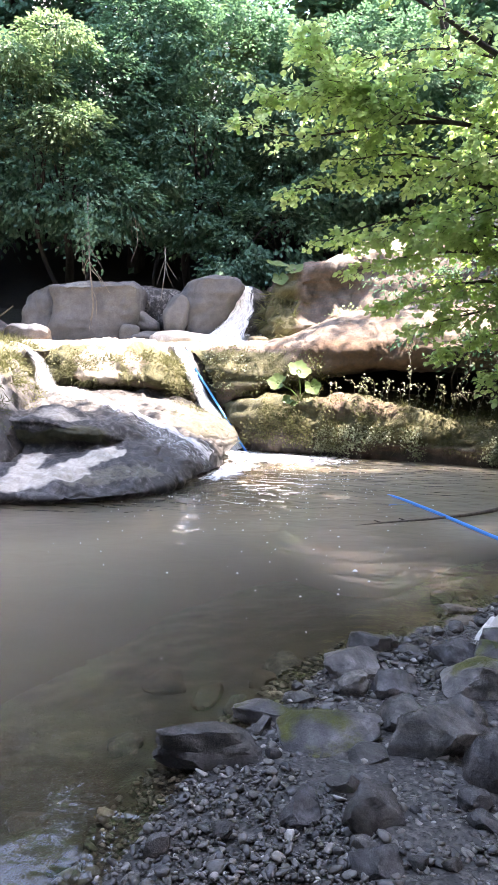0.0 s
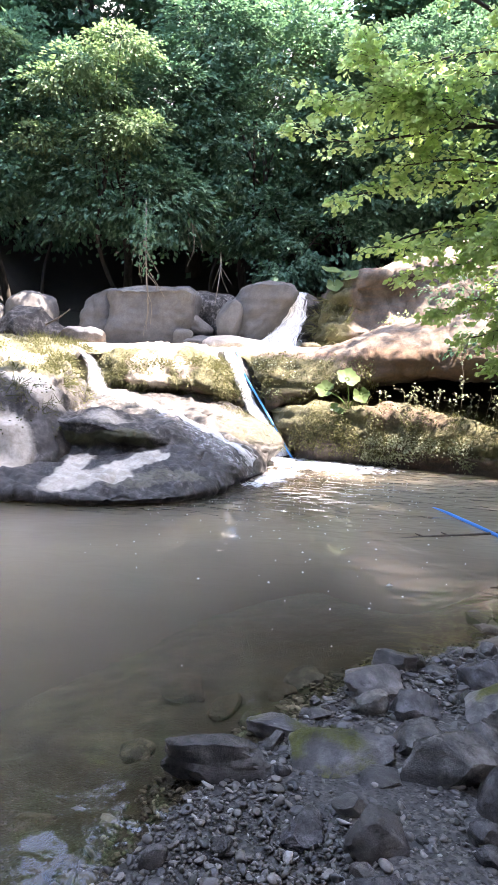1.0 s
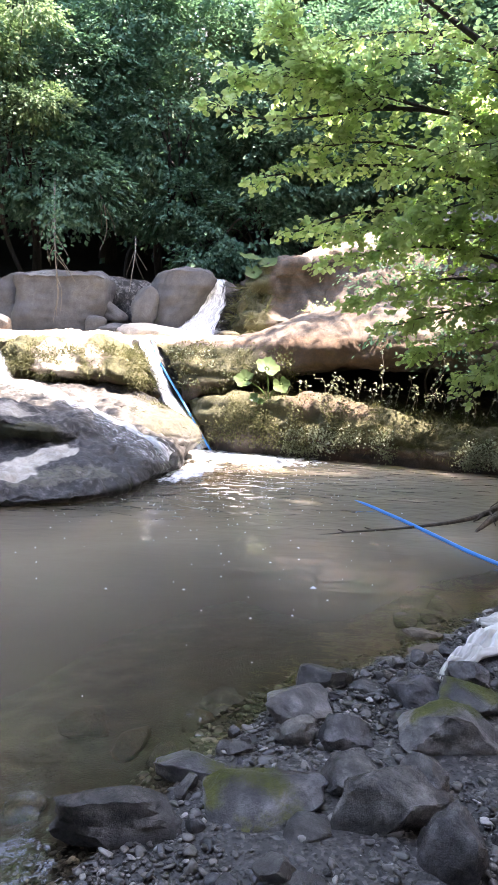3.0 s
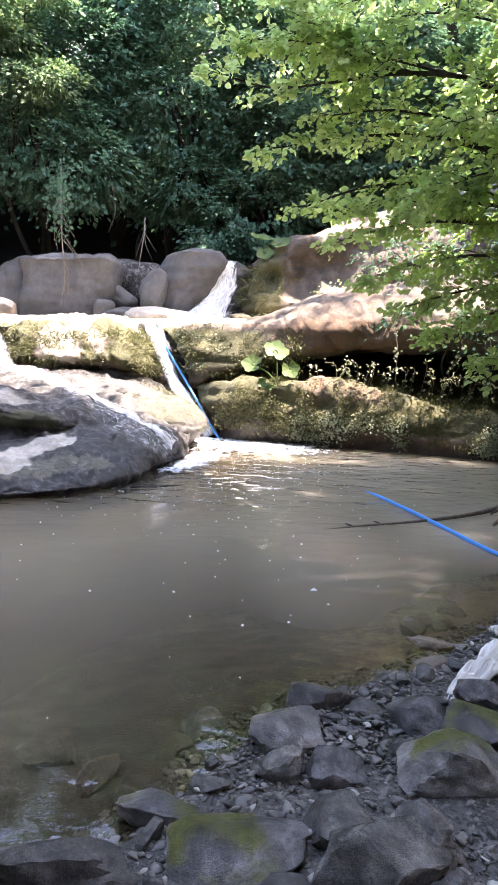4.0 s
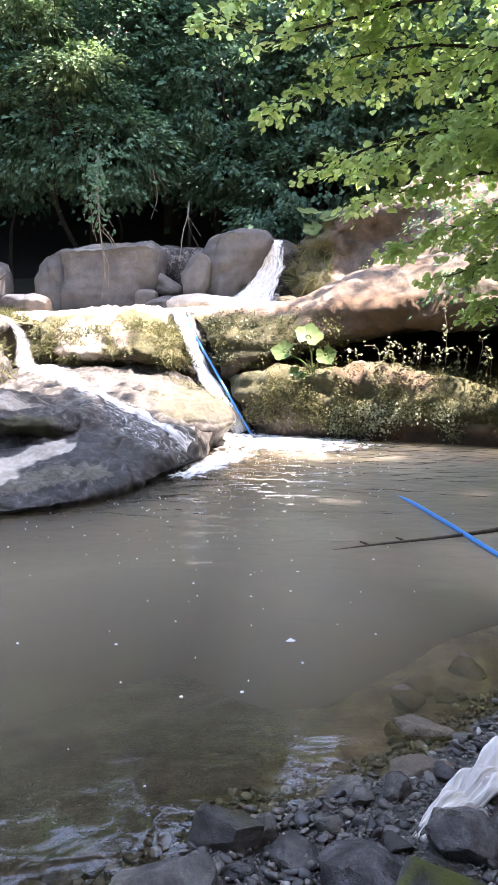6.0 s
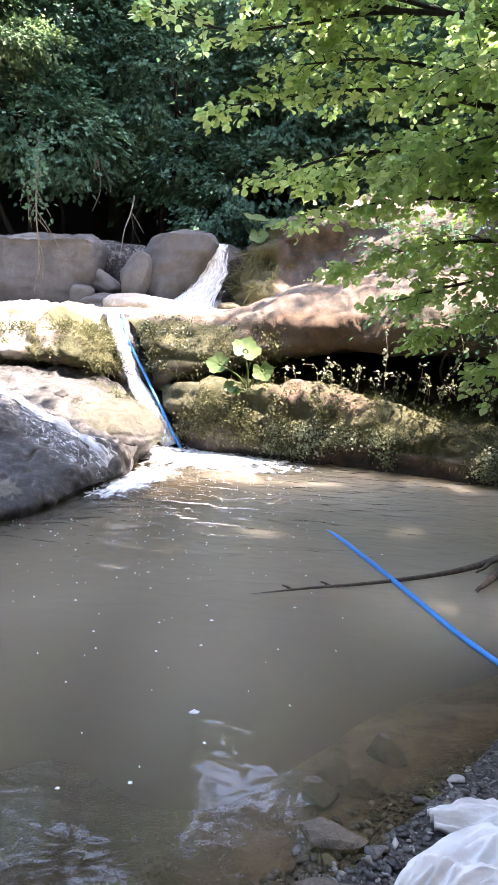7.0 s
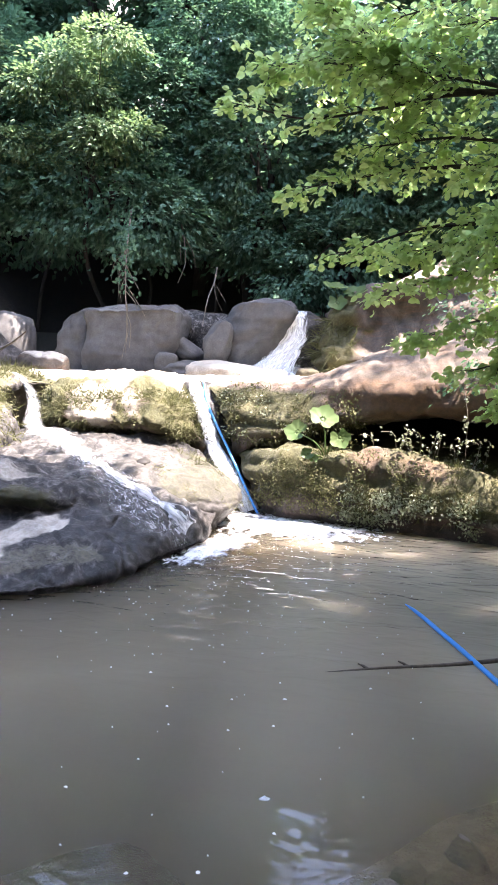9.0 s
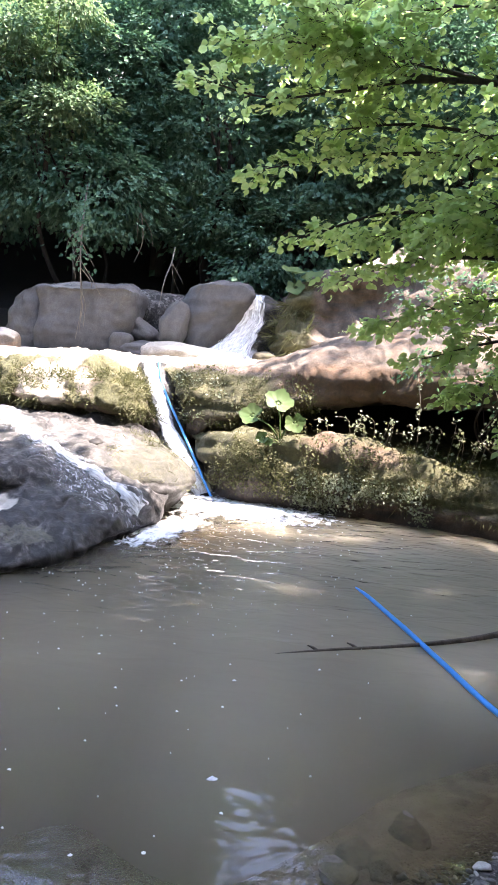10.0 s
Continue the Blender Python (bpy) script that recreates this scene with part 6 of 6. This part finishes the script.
forest_tree(-4.3, 17.9, 0.05, [((-4.05, 16.2, 6.05), (0.95, 0.6, 0.32)), ((-4.9, 16.0, 7.35), (0.75, 0.5, 0.26)), ((-4.1, 16.1, 7.75), (0.7, 0.5, 0.24)), ((-5.5, 16.1, 6.95), (0.5, 0.4, 0.2)), ((-4.5, 16.2, 6.85), (0.5, 0.4, 0.2)), ((-5.9, 16.2, 5.9), (0.6, 0.5, 0.22)), ((-7.4, 16.4, 7.9), (0.9, 0.6, 0.3))], LEAF_BRIGHT, "slender tree with green sprays coloured as sunlit above the shade", size=0.105, density=9)
forest_tree(-7.6, 18.6, 0.10, [((-7.6, 17.2, 5.5), (1.9, 1.3, 1.2)), ((-7.8, 17.4, 7.2), (2.1, 1.4, 1.7)), ((-9.6, 17.6, 6.0), (1.6, 1.3, 1.9))], LEAF_DEEP, DARK_TREE)
forest_tree(-1.4, 19.2, 0.10, [((-1.6, 18.1, 6.4), (1.9, 1.3, 1.6)), ((-1.0, 18.0, 4.6), (1.2, 0.9, 0.85)), ((-0.5, 18.2, 8.0), (1.9, 1.3, 1.4)), ((-2.3, 18.1, 8.4), (1.7, 1.2, 1.3))], LEAF_DEEP, DARK_TREE)
forest_tree(0.9, 19.0, 0.09, [((0.6, 17.7, 4.1), (1.3, 0.9, 1.0)), ((-0.3, 17.5, 3.5), (0.8, 0.6, 0.65)), ((1.3, 18.0, 5.6), (1.6, 1.1, 1.3)), ((0.9, 18.2, 7.0), (1.6, 1.2, 1.2))], LEAF_DEEP, "shaded tree whose foliage hangs down behind the boulders")
forest_tree(3.6, 19.4, 0.1, [((3.4, 18.4, 5.4), (2.1, 1.4, 1.6)), ((3.2, 18.6, 7.8), (2.2, 1.5, 1.6)), ((5.6, 18.4, 6.2), (2.0, 1.4, 2.2))], LEAF_DEEP, DARK_TREE)
forest_tree(8.2, 17.0, 0.22, [((7.8, 16.2, 6.2), (2.2, 1.8, 2.2)), ((8.5, 16.6, 9.0), (2.5, 2.0, 1.8))], LEAF_DEEP, DARK_TREE)
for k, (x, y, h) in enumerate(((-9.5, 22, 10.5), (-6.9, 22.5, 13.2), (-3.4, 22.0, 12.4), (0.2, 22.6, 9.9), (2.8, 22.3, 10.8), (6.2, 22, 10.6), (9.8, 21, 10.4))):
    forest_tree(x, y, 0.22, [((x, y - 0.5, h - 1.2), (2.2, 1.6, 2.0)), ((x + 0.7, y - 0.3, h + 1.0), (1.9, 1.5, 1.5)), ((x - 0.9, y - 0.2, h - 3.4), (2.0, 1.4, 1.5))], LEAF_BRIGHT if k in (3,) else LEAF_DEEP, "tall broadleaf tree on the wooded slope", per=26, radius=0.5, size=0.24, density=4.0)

# dark undergrowth closing the hollow
for x, y, h, r in ((-10.2, 20.4, 3.8, 1.7), (-7.6, 20.6, 4.0, 1.8), (-5.0, 20.8, 4.0, 1.8), (-2.6, 20.7, 4.0, 1.7), (-0.4, 20.4, 4.2, 1.6), (2.0, 20.5, 4.4, 1.7), (4.6, 20.4, 4.4, 1.7)):
    forest_tree(x, y, 0.05, [((x, y + 0.6, h + 1.6), (r, 0.8, 1.3)), ((x + 0.7, y + 0.9, h + 2.9), (r, 0.9, 1.3))], LEAF_DEEP, "dense dark shrub under the trees", "shrub", density=5, per=26, size=0.2, limbs=3, group="shrubs under the trees", name="shrub")

# unseen crowns added high over the near bank, to shade bank and pool
forest_tree(8.6, 3.2, 0.22, [((4.6, 2.6, 11.6), (1.9, 1.9, 1.1)), ((6.6, 3.6, 12.2), (1.8, 1.8, 1.1)), ((3.6, 5.4, 12.3), (1.8, 1.5, 1.0)), ((5.9, 5.6, 12.0), (1.8, 1.5, 1.0)), ((1.4, 6.9, 13.0), (1.5, 1.2, 0.8))], LEAF_DEEP, "unseen tall tree added so its crown shades the bank and pool", density=6.5, per=26, radius=0.5, size=0.26, front=-1)
forest_tree(9.4, 7.6, 0.22, [((2.6, 7.3, 12.4), (1.8, 1.1, 0.9)), ((3.1, 8.6, 12.6), (1.4, 0.9, 0.7)), ((4.9, 6.7, 12.4), (1.6, 0.9, 0.9)), ((7.6, 6.9, 12.0), (1.9, 1.4, 1.0)), ((5.6, 8.75, 12.6), (0.7, 0.5, 0.4)), ((7.3, 8.7, 12.2), (0.8, 0.45, 0.4)), ((8.2, 10.0, 12.3), (0.9, 0.28, 0.3)), ((0.6, 7.8, 12.9), (1.3, 1.0, 0.8))], LEAF_DEEP, "unseen tall tree added with a high crown as sunshade over the pool", density=6.5, per=26, radius=0.5, size=0.26, front=-1)
# thin unseen crown added to break the sun on the slab
forest_tree(9.9, 12.6, 0.2, [((5.4, 12.0, 13.0), (1.0, 0.7, 0.5)), ((6.9, 12.5, 13.1), (1.1, 0.8, 0.5)), ((8.4, 12.2, 13.0), (1.1, 0.8, 0.5))], LEAF_DEEP, "unseen tall tree added so its thin crown dapples the slab", density=1.5, per=22, radius=0.5, size=0.17, front=-1)
# unseen crowns added to keep sun off the water behind
HIGH = "unseen tall tree added to keep the sun off the stream behind"
for x, y in ((10.2, 0.6), (-2.0, -7.0), (6.5, -6.8)):
    near = {10.2: (7.6, 10.0), -2.0: (-2.6, -0.2), 6.5: (2.3, 4.9)}[x]
    forest_tree(x, y, 0.22, [((lx, ly, 12.2 + 0.3 * (k % 3)), (1.8, 1.7, 0.9)) for k, (lx, ly) in enumerate((lx, ly) for lx in near for ly in (-3.6, -1.2, 1.2))], LEAF_DEEP, HIGH, density=6.0, per=26, radius=0.5, size=0.27, front=-1)
# two more trees added, crowns out of view, shading boulders and wood
forest_tree(6.4, 19.0, 0.12, [((1.9, 16.2, 13.6), (1.6, 0.9, 0.8)), ((0.1, 13.9, 13.4), (1.3, 0.9, 0.7)), ((4.0, 16.2, 13.9), (1.7, 1.1, 0.8))], LEAF_DEEP, "tree added with an unseen crown that shades the boulders", density=8.0, size=0.17)
forest_tree(-3.5, 23.3, 0.16, [((-4.2, 18.2, 15.2), (1.7, 1.0, 0.7)), ((-0.6, 18.6, 15.0), (1.3, 0.8, 0.6)), ((-4.9, 16.2, 15.4), (1.4, 0.8, 0.6)), ((-7.0, 17.6, 15.4), (1.4, 1.2, 0.7)), ((-3.2, 17.5, 15.2), (1.1, 0.7, 0.5))], LEAF_DEEP, "tall tree added with an unseen crown that shades the wood", density=6.0, per=26, radius=0.5, size=0.24, front=-1)
for x, y, h in ((-11.6, 25, 15.0), (-3.2, 25, 14.6), (4.9, 25.5, 14.2), (7.9, 24, 15.2), (10.5, 22, 15.0)):
    forest_tree(x, y, 0.25, [((x, y, h), (1.9, 1.6, 2.4)), ((x + 0.6, y, h + 2.4), (1.4, 1.3, 1.8)), ((x - 0.5, y, h - 2.6), (1.9, 1.5, 1.6))], LEAF_DEEP, "tall broadleaf tree on the wooded slope", per=24, radius=0.5, size=0.28, density=4.6)

# the wood goes on behind the hollow: a row added to keep sky light out
for x, y, h in ((-8.5, 24.2, 7.6), (-5.6, 24.6, 7.2), (-2.6, 24.3, 7.6), (0.6, 24.6, 7.4), (3.8, 24.4, 7.8), (7.0, 24.2, 7.6)):
    forest_tree(x, y, 0.2, [((x, y, h), (2.1, 1.5, 1.5)), ((x + 0.8, y + 1.2, h + 2.0), (2.1, 1.5, 1.5))], LEAF_DEEP, "tall tree added deep in the wood to darken the hollow", per=22, radius=0.5, size=0.26, density=3.4)

# unseen woods added round the pool, beyond the sides and behind, to block light
for x, y, h, r in ((-10.5, 12.5, 7.5, 2.6), (-11.5, 8.0, 8.5, 2.8), (-11.0, 3.0, 8.5, 2.9), (-9.5, -4.5, 9.0, 2.6), (-6.6, -5.8, 10.5, 2.3), (-2.6, -6.2, 12.0, 2.3), (1.6, -6.2, 12.0, 2.3), (5.0, -6.0, 12.0, 2.3), (-5.0, -9.0, 12.6, 2.6), (0.5, -10.0, 12.6, 2.6), (5.4, -9.0, 13.0, 2.6), (8.5, -2.0, 8.0, 2.6), (9.5, 11.5, 7.5, 2.6), (9.0, 6.5, 7.2, 2.6)):
    forest_tree(x, y, 0.2, [((x, y, h), (r, r, r * 0.85)), ((x + 0.8, y - 0.6, h + 2.0), (r * 0.8, r * 0.8, r * 0.6)), ((x - 0.9, y + 0.5, h - 1.8), (r * 0.75, r * 0.75, r * 0.5))], LEAF_DEEP, "unseen broadleaf tree added to shade the bank of the stream", per=18, radius=0.65, size=0.36, density=2.0, front=-1)


BROAD = np.array([(0, 0, 0), (0.16, -0.36, 0.07), (0.52, -0.47, 0.09), (0.82, -0.30, 0.03), (1.08, 0, -0.12), (0.82, 0.30, 0.03), (0.52, 0.47, 0.09), (0.16, 0.36, 0.07), (0.5, 0, 0)])
BROAD_F = np.array([(k, (k + 1) % 8, 8) for k in range(8)])


def hazel(foot, limb_plan, label, seed, leaf=0.062, skip=0.42):
    """A leaning tree whose long limbs carry level twigs with bunches of broad leaves."""
    rnd = np.random.default_rng(seed)
    tree = empty("hazel_tree", pose(*foot), label, "tree")
    foot = np.array(foot)
    at, al, up, wood = [], [], [], []

    def twig_of(a, d, length, thick, deep):
        w = np.cross(d, (0, 0, 1.0))
        b, c = a + d * length * 0.5 + (0, 0, 0.06 * length), a + d * length - (0, 0, 0.16 * length)
        wood.append(tube([a, b, c], [thick, thick * 0.7, thick * 0.35], 4, 6)[:2])
        for u in np.linspace(0.22, 1, max(3, int(length / 0.07))):
            p = (1 - u) ** 2 * a + 2 * u * (1 - u) * b + u * u * c
            for _ in range(rnd.integers(2, 6) + (2 if u == 1 else 0)):
                turn = rnd.normal(0, 0.85)
                go = d * math.cos(turn) + w * math.sin(turn) + (0, 0, rnd.normal(-0.28, 0.22))
                at.append(p + go * rnd.uniform(0.01, 0.07) + (0, 0, rnd.normal(0, 0.035)))
                al.append(go)
                up.append(np.array((-0.1, -0.35, 0.7)) + go * 0.25 + rnd.normal(0, 0.50, 3))
            if deep and rnd.random() < 0.36:
                side = d * 0.6 + w * rnd.choice((-1, 1)) * rnd.uniform(0.5, 1.0) + (0, 0, rnd.normal(0, 0.18))
                twig_of(p, side / np.linalg.norm(side), length * rnd.uniform(0.28, 0.5), thick * 0.6, False)

    for pts, radii, reach in limb_plan:
        pts = np.array(pts, float)
        v, f, line = tube(pts - foot, radii, 8, 40)
        part("limb", big_mesh("limb", v, f), BARK, tree)
        t = np.gradient(line, axis=0)
        t /= np.linalg.norm(t, axis=1, keepdims=True)
        for i in range(6, 40):
            for s in (-1, 1):
                if reach == 0 or rnd.random() < (0.86 if line[i][2] > 4.75 - foot[2] else skip):
                    continue
                side = np.cross(t[i], (0, 0, 1.0)) * s
                d = t[i] * rnd.uniform(0.3, 1.0) + side * rnd.uniform(0.3, 0.9) + (0, 0, rnd.uniform(-0.5, 0.6))
                twig_of(line[i], d / np.linalg.norm(d), reach * rnd.uniform(0.4, 1.0) * (1.1 - 0.55 * i / 40), 0.006, True)
        end = t[-1] * (1, 1, 0.4)
        twig_of(line[-1], end / np.linalg.norm(end), 0.2, 0.005, True)
    v, f = joined(wood)
    tagged(part("twig_work", big_mesh("twig_work", v, f), BARK, tree), kind="stuff")
    n = len(at)
    v, f = leaves(np.array(at), np.array(al), np.array(up), leaf * rnd.uniform(0.55, 1.25, n), BROAD, BROAD_F)
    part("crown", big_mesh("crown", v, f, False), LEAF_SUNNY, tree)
    return tree


T = (4.5, 8.9, 0.35)
hazel(T, [
    ([T, (4.3, 8.8, 1.6), (3.9, 8.6, 3.0), (3.4, 8.4, 4.4), (2.8, 8.2, 6.0)], [0.13, 0.11, 0.08, 0.05, 0.02], 0.45),
    ([(4.1, 8.7, 2.3), (3.2, 8.6, 3.3), (2.4, 8.6, 3.8), (1.6, 8.65, 3.86), (1.05, 8.7, 3.78), (0.45, 8.7, 3.7), (-0.05, 8.7, 3.8)], [0.05, 0.042, 0.034, 0.026, 0.02, 0.01, 0.006], 0.5),
    ([(1.9, 8.62, 3.85), (1.27, 8.7, 3.98), (0.87, 8.7, 4.3), (0.55, 8.75, 4.6)], [0.022, 0.016, 0.012, 0.005], 0.7),
    ([(2.2, 8.6, 3.84), (1.5, 8.65, 4.0), (0.8, 8.7, 4.12), (0.15, 8.7, 4.12)], [0.02, 0.015, 0.01, 0.005], 0.55),
    ([(3.6, 8.7, 2.9), (2.6, 8.75, 3.4), (1.7, 8.75, 3.56), (1.0, 8.7, 3.48)], [0.03, 0.022, 0.014, 0.006], 0.5),
    ([(3.8, 8.75, 2.5), (2.8, 8.8, 2.72), (2.0, 8.8, 2.74), (1.3, 8.75, 2.62)], [0.03, 0.022, 0.014, 0.006], 0.45),
    ([(4.0, 8.7, 2.6), (3.0, 8.4, 4.0), (2.1, 8.3, 4.6), (1.4, 8.3, 5.0), (0.8, 8.3, 5.3)], [0.06, 0.045, 0.035, 0.02, 0.008], 0.5),
    ([(4.1, 8.7, 2.3), (3.2, 8.7, 3.0), (2.2, 8.7, 3.3), (1.3, 8.7, 3.3), (0.5, 8.7, 3.16)], [0.05, 0.04, 0.03, 0.016, 0.006], 0.42),
    ([(4.2, 8.8, 2.0), (3.3, 8.8, 2.6), (2.4, 8.8, 2.88), (1.5, 8.75, 2.86), (0.8, 8.7, 2.62)], [0.045, 0.035, 0.026, 0.016, 0.006], 0.42),
    ([(4.2, 8.8, 1.9), (3.3, 8.8, 2.35), (2.5, 8.8, 2.55), (1.8, 8.75, 2.5), (1.2, 8.7, 2.32)], [0.04, 0.03, 0.022, 0.014, 0.006], 0.42),
    ([(4.25, 8.8, 1.8), (3.5, 8.85, 2.15), (2.8, 8.85, 2.25), (2.1, 8.8, 2.16), (1.55, 8.7, 1.98)], [0.04, 0.03, 0.022, 0.014, 0.006], 0.5),
    ([(4.3, 8.8, 1.7), (3.7, 8.8, 1.95), (3.0, 8.8, 1.98), (2.4, 8.75, 1.86), (1.9, 8.7, 1.7)], [0.04, 0.03, 0.02, 0.012, 0.005], 0.42),
    ([(4.35, 8.8, 1.4), (3.9, 8.7, 1.6), (3.4, 8.6, 1.55), (3.0, 8.5, 1.35), (2.75, 8.45, 1.15)], [0.03, 0.024, 0.018, 0.01, 0.005], 0.5),
    ([(4.35, 8.8, 1.5), (3.8, 8.9, 1.75), (3.2, 8.95, 1.75), (2.7, 8.95, 1.62), (2.3, 8.9, 1.45)], [0.03, 0.024, 0.018, 0.01, 0.005], 0.42),
    ([(4.2, 8.8, 2.1), (3.6, 8.5, 2.8), (3.0, 8.3, 3.0), (2.4, 8.2, 2.9), (1.9, 8.1, 2.7)], [0.03, 0.024, 0.018, 0.01, 0.005], 0.5),
    ([(3.9, 8.6, 3.1), (3.2, 8.5, 3.9), (2.6, 8.4, 4.2), (2.0, 8.4, 4.3), (1.5, 8.4, 4.25)], [0.03, 0.024, 0.018, 0.01, 0.005], 0.55),
    ([(4.2, 8.8, 2.2), (4.2, 8.1, 3.2), (3.9, 7.5, 4.1), (3.4, 6.9, 4.9), (2.8, 6.4, 5.6)], [0.035, 0.03, 0.022, 0.014, 0.006], 0.5),
    ([(4.1, 8.7, 2.4), (3.5, 8.5, 3.2), (3.0, 8.3, 3.5), (2.5, 8.2, 3.45), (2.1, 8.1, 3.3)], [0.04, 0.03, 0.02, 0.012, 0.005], 0.7),
    ([(4.0, 8.6, 2.8), (3.2, 8.7, 4.2), (2.5, 8.8, 4.6), (1.8, 8.9, 4.7), (1.1, 9.0, 4.6)], [0.04, 0.03, 0.02, 0.012, 0.005], 0.5),
    # back limb added to dapple the water strip by the ledge
    ([(4.3, 8.9, 2.6), (3.9, 9.3, 3.6), (3.3, 9.6, 4.1), (2.7, 9.8, 4.2)], [0.045, 0.03, 0.02, 0.008], 0.7),
], "leaning hazel tree with sunlit yellow-green leaves over the pool", 5)

# a shrub on the brow and roots hanging in the dark hollow
forest_tree(3.0, 13.6, 0.03, [((3.0, 13.4, 2.55), (0.9, 0.6, 0.55)), ((4.1, 13.2, 2.9), (1.0, 0.7, 0.7))], LEAF_DEEP, "leafy dark green shrub growing on the slab", "shrub", per=14, radius=0.22, size=0.07, density=8, limbs=5, group="", front=-1, name="shrub")


forest_tree(3.0, 11.3, 0.02, [((2.45, 10.05, 1.72), (0.62, 0.32, 0.26)), ((3.3, 9.8, 1.62), (0.7, 0.36, 0.36)), ((2.9, 9.9, 1.25), (0.4, 0.25, 0.2))], LEAF_DEEP, "dark green shrub trailing over the edge of the slab", "shrub", per=12, radius=0.2, size=0.06, density=8, limbs=6, group="", front=-1, name="shrub")


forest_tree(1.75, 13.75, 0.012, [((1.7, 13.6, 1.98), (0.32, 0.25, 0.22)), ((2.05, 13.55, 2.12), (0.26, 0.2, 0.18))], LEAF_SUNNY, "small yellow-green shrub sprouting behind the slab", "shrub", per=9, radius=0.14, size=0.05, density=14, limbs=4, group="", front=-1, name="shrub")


def hanging_root(points, label, leafy=0, fine=16):
    top = empty("hanging_root", pose(0, 0, 0), label, "root", "roots hanging in the hollow")
    v, f, line = tube(points, [0.02, 0.014, 0.006], 6, 26)
    part("stem", big_mesh("stem", v, f), ROOT, top)
    for k in range(fine):
        a = line[7 + k]
        b = a + (rng.normal(0, 0.16), rng.normal(-0.04, 0.05), -0.3 - 0.35 * rng.random())
        v, f, _ = tube([a, (a + b) / 2 + rng.normal(0, 0.05, 3), b], [0.009, 0.004], 4, 10)
        part("rootlet", big_mesh("rootlet", v, f), ROOT, top)
    if leafy:
        i = rng.integers(0, int(len(line) * 0.62), leafy)
        v, f = leaves(line[i] + rng.normal(0, 0.12, (leafy, 3)), rng.normal(0, 1, (leafy, 3)) - (0, 0, 0.5), rng.normal(0, 0.5, (leafy, 3)) + (0, 0, 1), 0.08 * rng.uniform(0.6, 1.3, leafy))
        part("foliage", big_mesh("foliage", v, f, False), LEAF_DEEP, top)


hanging_root([(-3.45, 15.9, 4.5), (-3.28, 15.2, 3.75), (-3.18, 14.85, 3.0), (-3.12, 14.8, 2.2), (-3.14, 14.8, 1.75)], "pale leafy root hanging in front of a boulder", 300)
hanging_root([(-1.95, 17.0, 3.6), (-1.84, 16.2, 3.2), (-1.76, 15.3, 2.8), (-1.80, 15.1, 2.3)], "pale bare root hanging into the dark hollow", 0, 3)
hanging_root([(-2.75, 17.0, 4.5), (-2.55, 16.5, 4.1), (-2.48, 16.4, 3.6), (-2.62, 16.4, 3.2)], "thin root hanging from the foliage", 0, 3)
twig = part("dead_twig", big_mesh("dead_twig", *tube([(-4.45, 12.75, 1.72), (-4.2, 12.7, 1.85), (-3.98, 12.65, 2.0)], [0.02, 0.016, 0.01], 6, 10)[:2]), ROOT)
tagged(twig, "bare pale dead twig leaning on a rock", "twig")
